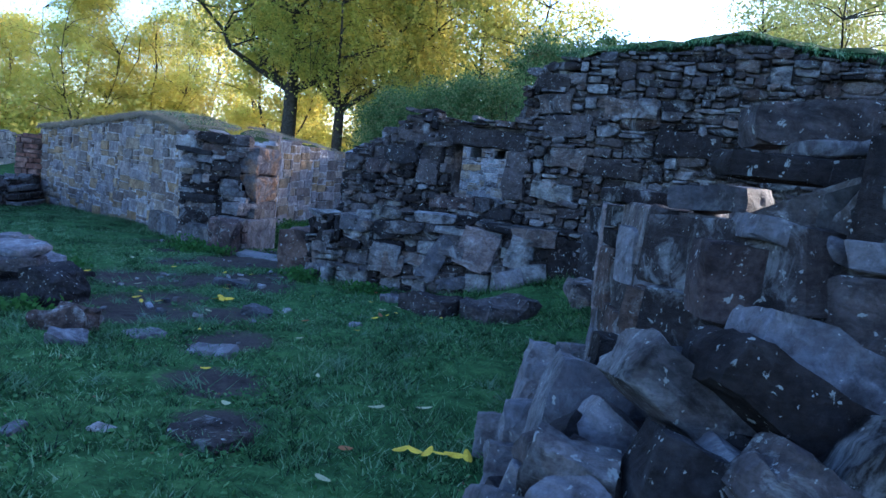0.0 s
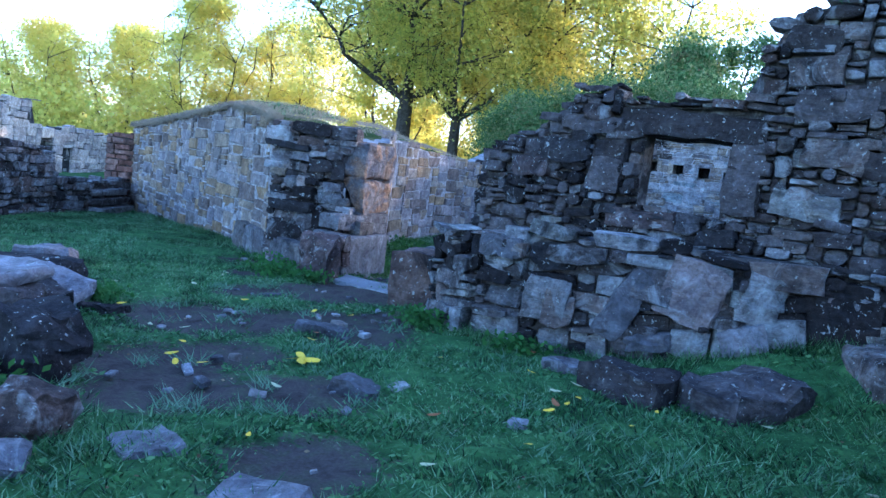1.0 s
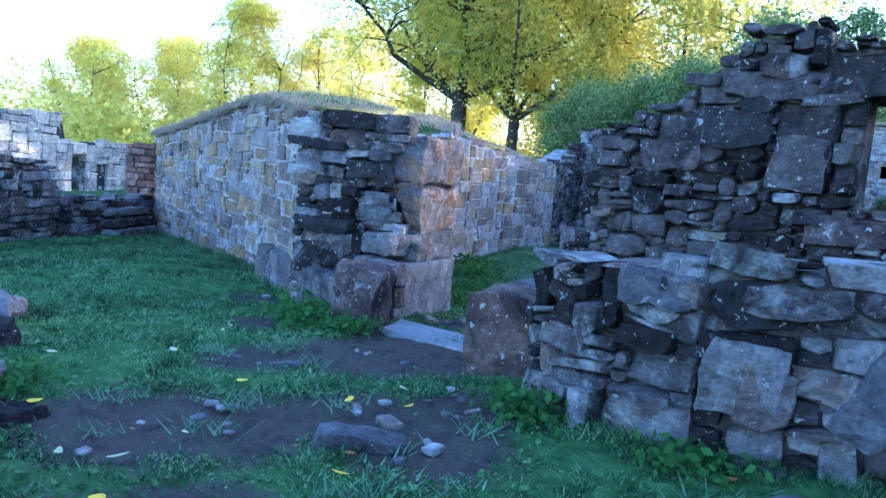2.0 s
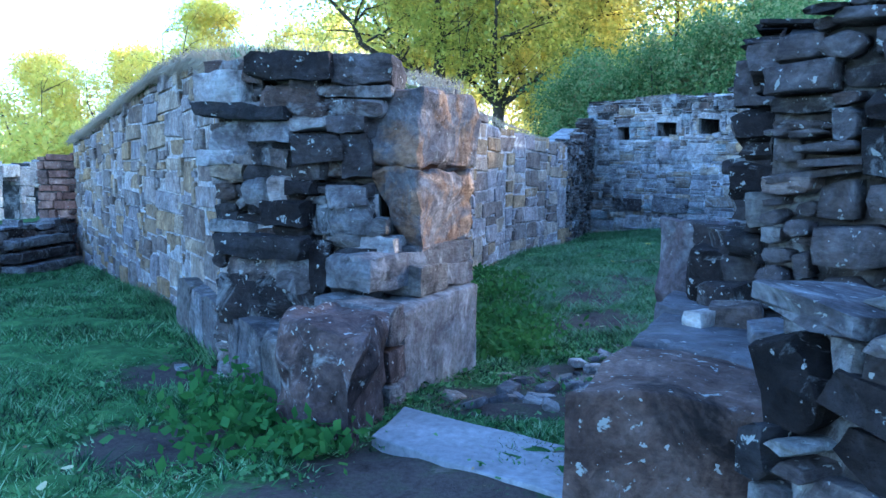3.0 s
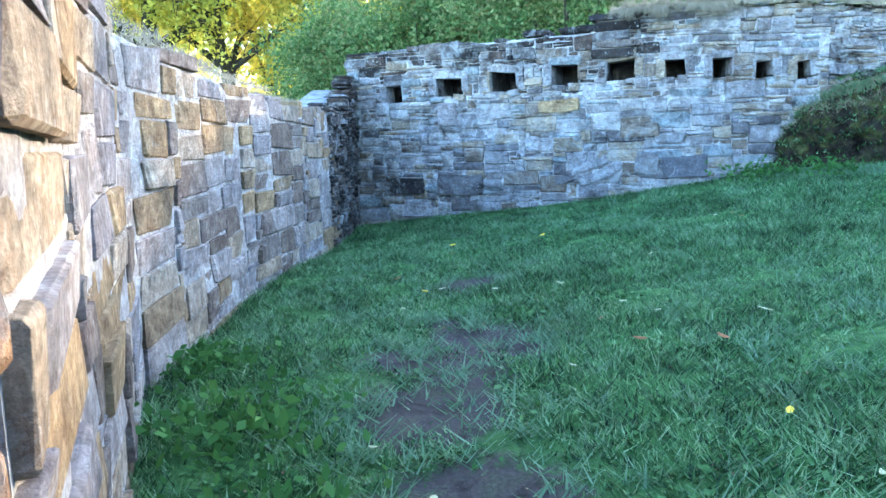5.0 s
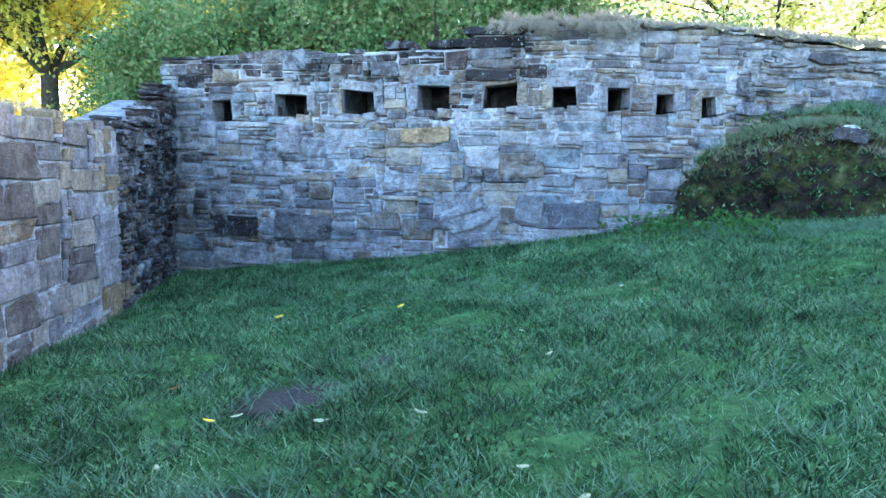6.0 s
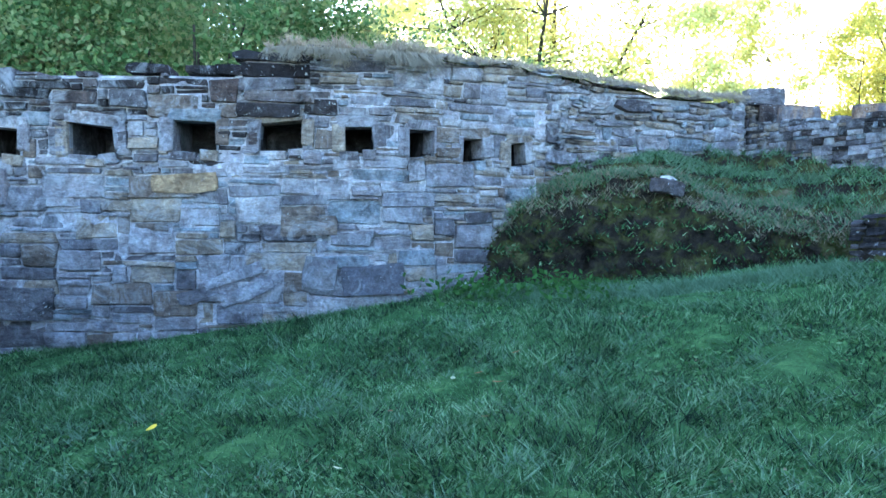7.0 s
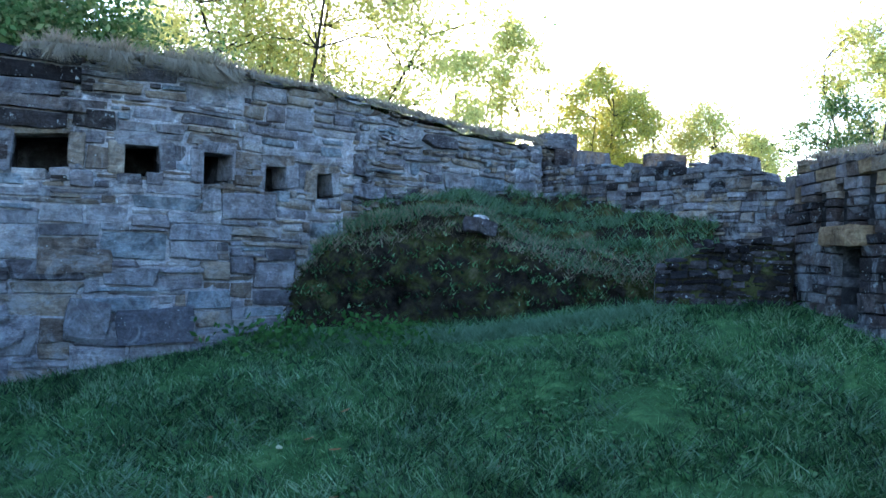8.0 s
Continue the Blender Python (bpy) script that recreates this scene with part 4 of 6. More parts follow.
upper_stones = lay_rubble(upper, rng, (((0.08, 0.3, 0.025, 0.055), 4, 4), ((0.09, 0.26, 0.055, 0.12), 6, 6), ((0.2, 0.4, 0.12, 0.2), 1.2, 1.0), (BITS, 3, 3)), [WINDOW, lintel], 0.014, 0.09, turn=7)
black_upper = [s for s in upper_stones if s[1] % 4 == 0 or s[2] < 1.0 and s[1] % 4 != 2 or s[2] < 1.4 and s[1] % 4 == 1]
purple_upper = [s for s in upper_stones if s not in black_upper and s[1] % 5 == 0]
place_stones(purple_upper, wall_south, "rubble", stone_purple, stone_purple_rest, (-3.9, 7.5, 1.4), 100)
place_stones([s for s in upper_stones if s not in black_upper and s not in purple_upper], wall_south, "rubble", stone_dark, stone_dark_rest, (-3.9, 7.5, 1.4), 150)
place_stones(black_upper, wall_south, "rubble", stone_black, stone_black, (-3.9, 7.5, 1.4), 50)
for i, (u, z, w, h, tilt, mat) in enumerate([(2.2, 1.42, 0.26, 0.52, 3, stone_black), (0.8, 1.52, 0.44, 0.2, -4, stone_black), (1.0, 1.74, 0.5, 0.14, 2, stone_black), (1.16, 1.36, 0.28, 0.26, 5, stone_black), (0.5, 1.36, 0.36, 0.16, -3, stone_brown), (2.62, 1.3, 0.46, 0.18, 3, stone_purple),
                                              (2.7, 1.98, 0.5, 0.22, -5, stone_black), (3.2, 1.6, 0.6, 0.18, 4, stone_black), (2.75, 1.66, 0.4, 0.2, 8, stone_dark), (3.3, 2.2, 0.56, 0.2, -3, stone_purple), (3.9, 1.9, 0.6, 0.24, 2, stone_black), (1.5, 1.05, 0.56, 0.14, -2, stone_brown), (2.5, 2.4, 0.36, 0.16, 4, stone_black)]):
    q, n, d = upper.place(u), upper.inward(u), upper.way(u)
    boulder("stone", (w, 0.3, h), pose(q.x + n.x * 0.07, q.y + n.y * 0.07, z, 0, tilt, math.degrees(math.atan2(d.y, d.x))), mat, wall_south, 520 + i, 0.025, 6, 0.85, "large dark block")
p = upper.place(1.75)
boulder("lintel", (1.12, 0.5, 0.19), pose(p.x, p.y + 0.22, 1.785, 0, 1, 1), stone_black, wall_south, 5, 0.03, 7, 0.94, "long dark stone lintel")

# inner face of the south wall and its end at the doorway
inner = Face([(1.8, 9.1), (-2.6, 8.55), (-4.6, 8.55), (-5.9, 8.62)], [(0, 2.6), (4.2, 2.6), (4.6, 1.95), (5.9, 1.9), (6.2, 1.6), (6.9, 0.9), (8, 0.85)], 1)
doorend = Face([(-5.95, 8.55), (-5.6, 7.6), (-5.4, 7.05)], [(0, 0.62), (0.6, 0.6), (0.9, 0.56), (2, 0.54)], 1)
wall_south_inner = anchor("wall_south_inner", -5, 8.4, 0, "dark broken inner side of the wall at the doorway", "wall", kind="structure")
wall_core(inner, 0.12, wall_south_inner, mortar_dark, [(5.05, 6.3, 1.05, 1.85)], hole_deep=5.0)
wall_core(doorend, 0.8, wall_south_inner, mortar_dark)
mortar_skin(doorend, wall_south_inner, pointing_dark, (), -0.012, 0.024)
place_stones(lay_rubble(doorend, rng, ((FLAT, 3, 3), (PLAIN, 3, 3), (BITS, 2, 2)), (), 0.012, 0.06, turn=5), wall_south_inner, "rubble", stone_dark, stone_dark_rest, (-5.5, 7.5, 0.5), 150)

# ragged end of the upper wall over the doorway ledge
wallend = Face([(-5.56, 8.85), (-5.55, 8.35), (-5.42, 7.66)], [(0, 1.35), (0.3, 1.5), (0.8, 1.62), (1.2, 1.5)], 1, 0.84)
wall_core(wallend, 0.6, wall_south_inner, mortar_dark, back=0.05)
mortar_skin(wallend, wall_south_inner, pointing_dark, (), -0.035, 0.03)
wallend_stones = lay_rubble(wallend, rng, (((0.15, 0.4, 0.03, 0.07), 4, 4), (PLAIN, 4, 4), (BITS, 2, 2)), (), 0.01, 0.1, 0.3, 6)
place_stones(wallend_stones, wall_south_inner, "rubble", stone_black, stone_black, (-5.5, 8.3, 1.2), 150)
for i, (x, y, z, w, d, h, turn, mat) in enumerate([(-5.5, 8.46, 1.1, 0.4, 0.36, 0.07, 8, stone_black), (-5.5, 8.3, 1.24, 0.3, 0.4, 0.07, -12, stone_dark), (-5.46, 8.0, 1.36, 0.26, 0.36, 0.16, 4, stone_black), (-5.42, 8.5, 1.3, 0.3, 0.3, 0.14, 15, stone_black),
                                                   (-5.44, 7.85, 1.08, 0.24, 0.3, 0.05, -6, stone_dark), (-5.46, 8.2, 0.98, 0.2, 0.34, 0.08, 3, stone_black), (-5.36, 7.76, 0.94, 0.22, 0.26, 0.12, 9, stone_pale)]):
    boulder("slab", (w, d, h), pose(x, y, z, 3, -4, turn), mat, wall_south_inner, 330 + i, 0.016, 5, 0.85, "dark flat stone jutting over the doorway")

# east wall and the wall closing the room to the south-east
east = Face([(-3.3, 17.6), (-3.15, 16.9), (-2.82, 15.3), (-2.76, 14.9)], [(0, 2.36), (0.2, 2.3), (0.25, 2.13), (0.7, 2.08), (1.5, 2.03), (2.1, 1.97), (2.35, 1.9), (2.6, 1.76)], 1)
wall_east = anchor("wall_east", -3.3, 16, 0, "distant dark rubble wall with broken merlon stumps", "wall", kind="structure")
wall_core(east, 0.5, wall_east, mortar_dark)
mortar_skin(east, wall_east, pointing_dark, (), -0.006, 0.01)
east_stones = lay_rubble(east, rng, (((0.06, 0.2, 0.02, 0.045), 3, 3), ((0.08, 0.24, 0.045, 0.09), 3, 2)), (), 0.008, 0.022, turn=2)
place_stones([s for s in east_stones if s[1] % 3], wall_east, "mixed", stone_grey, stone_grey_rest, (-3.5, 15.5, 1.8), 200)
place_stones([s for s in east_stones if s[1] % 3 == 0], wall_east, "mixed", stone_dark, stone_dark_rest, (-3.5, 15.5, 1.8), 100)
southeast = Face([(-2.82, 15.08), (-3.2, 14.1), (-3.35, 12.8), (-3.2, 8.9)], [(0, 1.86), (0.25, 1.93), (1.0, 1.88), (4, 1.8), (6.3, 1.9)], 1)
SE_HOLES = [(0.36, 0.48, 1.53, 1.67), (0.6, 0.71, 1.53, 1.7), (0.84, 0.97, 1.53, 1.71), (0.6, 0.84, 1.02, 1.37)]
wall_southeast = anchor("wall_southeast", -3.7, 12.5, 0, "grey wall with small holes, its shade and sunlit top put into the stone colours", "wall", kind="structure")
wall_core(southeast, 0.6, wall_southeast, mortar_dark, SE_HOLES, hole_deep=0.5)
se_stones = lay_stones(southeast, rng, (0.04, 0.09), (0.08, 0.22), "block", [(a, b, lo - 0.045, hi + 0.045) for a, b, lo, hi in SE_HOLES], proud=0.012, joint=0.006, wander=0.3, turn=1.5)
# sunlit rim and shaded face painted by stone tone: ochre above, dark below
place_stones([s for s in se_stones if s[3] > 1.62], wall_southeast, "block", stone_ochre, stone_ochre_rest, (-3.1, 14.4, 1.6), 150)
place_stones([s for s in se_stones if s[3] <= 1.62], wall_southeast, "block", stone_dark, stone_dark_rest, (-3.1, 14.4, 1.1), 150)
q, d = southeast.place(0.74), southeast.way(0.74)
boulder("lintel", (0.42, 0.3, 0.12), pose(q.x + 0.1, q.y, 1.43, 0, 0, math.degrees(math.atan2(d.y, d.x))), stone_ochre, wall_southeast, 8, 0.012, 4, 0.95, "pale stone lintel over a niche")
terrace = Face([(-3.62, 15.45), (-2.95, 14.88)], [(0, 1.16), (0.12, 1.27), (0.3, 1.36), (0.9, 1.43)], 1)
wall_terrace = anchor("wall_terrace", -3.3, 15.2, 0, "low dark retaining wall in the shaded corner", "wall", kind="structure")
wall_core(terrace, 0.3, wall_terrace, mortar_dark)
mortar_skin(terrace, wall_terrace, soil, (), 0.0, 0.02, label="dark earth in the joints")
place_stones(lay_rubble(terrace, rng, (((0.08, 0.24, 0.025, 0.06), 3, 3), (BITS, 3, 3)), (), 0.012, 0.012, turn=5), wall_terrace, "rubble", stone_black, stone_black, (-3.3, 15.2, 1.2), 100)

# pier of a wall close to where the walk begins
pier = Face([(-1.2, 6.5), (-1.75, 6.05), (-1.42, 4.9), (-1.1, 3.8), (-0.8, 3.12), (-0.4, 2.5), (0.1, 2.3), (2.2, 2.0)],
            [(0, 1.33), (0.71, 1.4), (3.05, 1.38), (3.8, 1.42), (4.55, 1.44), (4.9, 1.6), (5.2, 1.72), (7.2, 1.8)], 1)
wall_pier = anchor("wall_pier", 0, 5, 0, "broken wall of dark boulders and slabs with pale lichen", "wall", kind="structure")
wall_core(pier, 0.7, wall_pier, mortar_dark, back=0.03)
mortar_skin(pier, wall_pier, pointing_dark, (), -0.012, 0.03)
pier_stones = lay_rubble(pier, rng, (((0.5, 0.95, 0.2, 0.36), 6, 4), ((0.3, 0.7, 0.08, 0.16), 3, 4), (PLAIN, 1, 1)), (), 0.014, 0.035, 0.24, 3)
place_stones([s for s in pier_stones if s[1] % 5 < 2], wall_pier, "mixed", stone_dark, stone_dark_rest, (-1.0, 3.5, 1), 100)
place_stones([s for s in pier_stones if s[1] % 5 == 2], wall_pier, "mixed", stone_black, stone_black, (-1.0, 3.5, 1), 100)
place_stones([s for s in pier_stones if s[1] % 5 > 2], wall_pier, "mixed", stone_slab, stone_slab, (-1.0, 3.5, 1), 100)


# ---- dressed stones of the doorway ----
def block(name, corners, z0, z1, material, parent, seed=0, rough=0.012, taper=None, cuts=4, label="", round_edge=0.06):
    """A block from four corners on the plan, its faces hewn uneven; taper moves the lower corners."""
    low = taper or corners
    mid = Vector((sum(c[0] for c in corners) / 4, sum(c[1] for c in corners) / 4, (z0 + z1) / 2))
    bm = bmesh.new()
    vs = [bm.verts.new(Vector((x, y, z0)) - mid) for x, y in low] + [bm.verts.new(Vector((x, y, z1)) - mid) for x, y in corners]
    for f in ((3, 2, 1, 0), (4, 5, 6, 7), (0, 1, 5, 4), (1, 2, 6, 5), (2, 3, 7, 6), (3, 0, 4, 7)):
        bm.faces.new([vs[i] for i in f])
    bmesh.ops.recalc_face_normals(bm, faces=bm.faces[:])
    small = min((Vector(corners[0]) - Vector(corners[1])).length, (Vector(corners[1]) - Vector(corners[2])).length, z1 - z0)
    bmesh.ops.bevel(bm, geom=bm.edges[:], offset=small * round_edge, segments=2, profile=0.6, affect="EDGES")
    bmesh.ops.subdivide_edges(bm, edges=[e for e in bm.edges if e.calc_length() > small * 0.25], cuts=cuts, use_grid_fill=True)
    off = Vector((seed * 3.7, seed * 5.1, seed * 2.3))
    for v in bm.verts:
        v.co += noise.noise_vector(v.co * 3.0 + off) * rough * 1.5 + noise.noise_vector(v.co * 9.0 + off) * rough + noise.noise_vector(v.co * 24.0 + off) * rough * 0.35
    me = bpy.data.meshes.new(name)
    bm.to_mesh(me)
    bm.free()
    me.materials.append(material)
    ob = new(name, me)
    if parent:
        ob.parent = parent
        ob.matrix_local = Matrix.Translation(mid - Vector(parent.location))
    else:
        ob.location = mid
    return tagged(ob, label)


jamb_left = anchor("door_jamb", -6.9, 7.8, 0.1, "doorway jamb of big split sandstone blocks over smaller grey stones", "door jamb", "door jambs")
A, C, D, B = (-7.06, 7.57), (-6.86, 7.68), (-6.97, 8.24), (-7.5, 8.25)
block("jamb_block", [A, C, D, B], 1.045, 1.385, stone_sand, jamb_left, 1, 0.028, cuts=7, round_edge=0.1, label="orange-brown weathered sandstone block")
block("jamb_block", [A, C, D, B], 0.68, 1.03, stone_sand, jamb_left, 2, 0.03, [(-7.0, 7.72), (-6.92, 7.76), (-6.98, 8.22), (-7.5, 8.25)], cuts=7, round_edge=0.1, label="orange-brown weathered sandstone block with a cracked lower corner")
block("jamb_block", [(-7.1, 7.62), (-6.93, 7.74), (-6.97, 8.22), (-7.4, 8.2)], 0.58, 0.69, stone_pale, jamb_left, 3, 0.012)
block("jamb_block", [(-7.05, 7.6), (-6.83, 7.66), (-6.9, 7.95), (-7.3, 7.95)], 0.47, 0.6, stone_pale, jamb_left, 4, 0.012)
block("jamb_block", [(-7.1, 7.93), (-6.9, 7.93), (-6.96, 8.24), (-7.3, 8.24)], 0.48, 0.585, stone_pale, jamb_left, 5, 0.012)
block("ledge_block", [(-6.8, 6.84), (-6.42, 6.82), (-6.66, 7.27), (-7.06, 7.27)], 0.06, 0.48, stone_brown, jamb_left, 6, 0.034, cuts=7, round_edge=0.08, label="projecting brown block with pale lichen")
block("ledge_block", [(-7.1, 7.28), (-6.67, 7.28), (-6.73, 7.45), (-7.1, 7.45)], 0.34, 0.485, stone_pale, jamb_left, 7, 0.014)
block("ledge_block", [(-7.1, 7.29), (-6.68, 7.29), (-6.73, 7.46), (-7.1, 7.46)], 0.19, 0.325, stone_brown, jamb_left, 17, 0.014)
block("ledge_block", [(-7.1, 7.28), (-6.66, 7.28), (-6.72, 7.47), (-7.1, 7.47)], 0.0, 0.175, stone_grey, jamb_left, 18, 0.014)
block("ledge_slab", [(-7.1, 7.46), (-6.74, 7.46), (-6.93, 8.24), (-7.2, 8.2)], -0.02, 0.46, stone_upright, jamb_left, 8, 0.012, label="upright pale grey slab")

jamb_right = anchor("door_jamb", -5.6, 7.6, 0.1, "broken doorway jamb with a purple-brown upright stone", "door jamb", "door jambs")
block("jamb_block", [(-5.99, 8.2), (-5.7, 8.1), (-5.64, 8.46), (-5.98, 8.55)], 0.06, 0.83, stone_post, jamb_right, 9, 0.03, cuts=7, round_edge=0.12, label="purple-brown upright block")
block("ledge_slab", [(-5.84, 8.18), (-5.42, 7.66), (-5.2, 7.9), (-5.62, 8.42)], 0.76, 0.835, stone_dark, jamb_right, 10, 0.014, label="flat dark slab")
block("corner_block", [(-5.47, 6.54), (-5.06, 6.72), (-5.12, 7.2), (-5.6, 7.22)], 0.04, 0.56, stone_brown, jamb_right, 11, 0.016, cuts=6, round_edge=0.035, label="dark block with round pale lichen spots")
block("jamb_block", [(-5.6, 7.25), (-5.2, 7.2), (-5.3, 7.7), (-5.7, 7.75)], 0.02, 0.44, stone_dark, jamb_right, 12, 0.02)
block("jamb_block", [(-5.72, 7.6), (-5.35, 7.55), (-5.4, 7.95), (-5.84, 8.0)], 0.02, 0.57, stone_slab, jamb_right, 13, 0.02)
block("ledge_slab", [(-5.58, 7.1), (-5.1, 7.0), (-5.16, 7.6), (-5.7, 7.62)], 0.42, 0.575, stone_slab, jamb_right, 19, 0.014, label="smooth blue-grey ledge slab")
block("jamb_block", [(-5.42, 7.7), (-5.1, 7.6), (-5.05, 7.9), (-5.38, 7.95)], 0.56, 0.84, stone_black, jamb_right, 20, 0.02, label="dark upright block")
block("jamb_block", [(-5.62, 7.86), (-5.44, 7.82), (-5.42, 8.1), (-5.6, 8.12)], 0.55, 0.77, stone_black, jamb_right, 21, 0.025)

for i, (x, y, z, w, d, h, turn, mat) in enumerate([(-5.62, 7.98, 0.67, 0.24, 0.3, 0.2, 20, stone_black), (-5.5, 7.72, 0.62, 0.2, 0.16, 0.1, -30, stone_dark), (-5.42, 7.5, 0.605, 0.16, 0.12, 0.07, 15, stone_dark), (-5.3, 7.4, 0.595, 0.1, 0.08, 0.04, 40, stone_slab),
                                                   (-5.5, 7.42, 0.595, 0.09, 0.07, 0.05, 70, stone_pebble), (-5.36, 7.62, 0.605, 0.11, 0.09, 0.07, 5, stone_dark), (-5.24, 7.28, 0.595, 0.14, 0.1, 0.06, 25, stone_pebble)]):
    boulder("rubble", (w, d, h), pose(x, y, z, 4, -5, turn), mat, jamb_right, 350 + i, 0.16 * h, 4, 0.75)

threshold = block("threshold_slab", [(-6.42, 6.92), (-5.6, 6.9), (-5.76, 7.27), (-6.54, 7.22)], 0.04, 0.143, slab_smooth, None, 14, 0.007)
tagged(threshold, "smooth pale grey threshold slab sunk in the grass", "stone slab", kind="")

# slabs set on edge in the footing
def slab_on_face(name, u, z, w, h, tilt, material, seed, label):
    q, n, d = foot_face.place(u), foot_face.inward(u), foot_face.way(u)
    m = Matrix.Translation((q.x + n.x * 0.025, q.y + n.y * 0.025, z)) @ Matrix.Rotation(math.atan2(d.y, d.x), 4, "Z") @ Matrix.Rotation(radians(tilt), 4, "Y")
    return boulder(name, (w, 0.2, h), m, material, wall_south_footing, seed, 0.026, 6, 0.8, label)


slab_on_face("slab", 1.6, 0.52, 0.19, 0.52, 28, stone_slab, 21, "tilted grey slab set on edge")
slab_on_face("slab", 2.0, 0.66, 0.4, 0.42, 16, stone_pink, 22, "pale pinkish slab lying askew in the wall")
slab_on_face("slab", 1.1, 0.48, 0.3, 0.3, 4, stone_purple, 23, "rounded purple-brown block")
slab_on_face("slab", 2.9, 0.64, 0.42, 0.46, 2, stone_black, 24, "large smooth black slab")
slab_on_face("slab", 2.35, 0.4, 0.3, 0.22, -20, stone_slab, 28, "")
slab_on_face("slab", 2.42, 0.68, 0.26, 0.34, 12, stone_purple, 29, "")
slab_on_face("slab", 1.78, 0.3, 0.3, 0.12, -12, stone_slab, 30, "")
slab_on_face("slab", 0.75, 0.78, 0.34, 0.15, 3, stone_slab, 31, "pale blue-grey block")
slab_on_face("slab", 1.25, 0.8, 0.38, 0.12, -3, stone_purple, 32, "")


# ---- loose stones ----
def loose(x, y, size, seed, material, label, group="loose stones", turn=None, sink=0.62, tilt=(0, 0)):
    rng = random.Random(seed)
    z = ground_at(x, y) + size[2] * (0.5 - sink)
    ob = boulder("fallen_stone", size, pose(x, y, z, tilt[0], tilt[1], turn if turn is not None else rng.uniform(0, 180)), material, None, seed, min(size) * 0.22, 4, 0.7)
    return tagged(ob, label, "stone", group)


for i, (x, y, sx, sy, sz, mat, label) in enumerate([
        (-3.2, 5.98, 0.62, 0.52, 0.36, stone_black, "dark lichened slab fallen beside the wall footing"),
        (-2.66, 6.26, 0.8, 0.55, 0.36, stone_black, "dark lichened slab fallen beside the wall footing"),
        (-2.05, 6.8, 0.7, 0.4, 0.25, stone_dark, "dark brown slab fallen beside the wall footing"),
        (-4.13, 4.73, 0.27, 0.16, 0.12, stone_pebble, "grey flat stone lying in the grass"),
        (-4.02, 4.92, 0.14, 0.12, 0.09, stone_grey, "grey flat stone lying in the grass"),
        (-5.13, 5.49, 0.42, 0.15, 0.1, stone_pebble, "grey flat stone on bare earth"),
        (-5.2, 5.72, 0.18, 0.1, 0.06, stone_grey, "grey flat stone on bare earth"),
        (-4.96, 4.53, 0.08, 0.07, 0.06, stone_grey, "small pale stone on bare earth"), (-4.94, 4.64, 0.08, 0.07, 0.06, stone_grey, "small pale stone on bare earth"),
        (-3.68, 6.08, 0.26, 0.2, 0.16, stone_grey, "grey stone leaning near the wall footing"), (-4.9, 5.65, 0.09, 0.08, 0.05, stone_grey, "small pale stone on bare earth"),
        (-4.35, 4.29, 0.1, 0.08, 0.06, stone_grey, "small pale stone in the grass"), (-4.65, 4.2, 0.1, 0.08, 0.06, stone_grey, "small pale stone in the grass"),
        (-3.3, 4.9, 0.14, 0.12, 0.08, stone_grey, "small grey stone in the grass"), (-4.05, 3.5, 0.34, 0.26, 0.07, stone_slab, "flat purple-grey slab flush with the grass"),
        (-3.44, 3.52, 0.36, 0.2, 0.08, stone_slab, "flat dark stone sunk in the grass"), (-2.4, 2.45, 0.42, 0.26, 0.1, stone_dark, "flat dark stone sunk in the grass"),
        (-2.8, 2.2, 0.14, 0.12, 0.07, stone_grey, "small pale stone in the grass"), (-3.05, 1.95, 0.14, 0.1, 0.07, stone_grey, "small pale stone in the grass"),
        (-4.15, 3.0, 0.26, 0.2, 0.16, stone_slab, "flat dark stone sunk in the grass"), (-6.1, 5.9, 0.2, 0.12, 0.06, stone_grey, "grey flat stone on bare earth"),
        (-6.51, 7.9, 0.13, 0.1, 0.08, stone_grey, "pale stone on the doorway path"), (-6.56, 8.08, 0.14, 0.09, 0.08, stone_grey, "pale stone on the doorway path"),
        (-6.37, 8.0, 0.12, 0.1, 0.08, stone_grey, "pale stone on the doorway path"), (-6.4, 8.5, 0.13, 0.1, 0.07, stone_grey, "pale stone on the doorway path"),
        (-6.55, 8.62, 0.12, 0.1, 0.06, stone_grey, "pale stone on the doorway path"), (-6.35, 8.85, 0.16, 0.12, 0.07, stone_grey, "pale stone on the doorway path"),
        (-6.42, 9.46, 0.24, 0.2, 0.06, stone_grey, "flat pale stone sunk in the grass"), (-6.28, 8.1, 0.1, 0.08, 0.07, stone_grey, "pale stone on the doorway path"),
        (-6.14, 8.14, 0.12, 0.1, 0.08, stone_grey, "pale stone on the doorway path"), (-6.2, 8.02, 0.1, 0.08, 0.06, stone_grey, "pale stone on the doorway path"),
        (-6.61, 8.95, 0.11, 0.09, 0.05, stone_grey, "pale stone on the doorway path"), (-6.55, 9.1, 0.09, 0.08, 0.05, stone_grey, "pale stone on the doorway path")]):
    small = sx < 0.25
    loose(x, y, (sx * 0.85, sy * 0.7, sz * 0.6) if small else (sx * 0.9, sy * 0.9, sz), 40 + i, stone_pebble if small else mat, label, "loose stones", None, 0.62, (7 * math.sin(i * 3.1), 8 * math.cos(i * 2.3)))
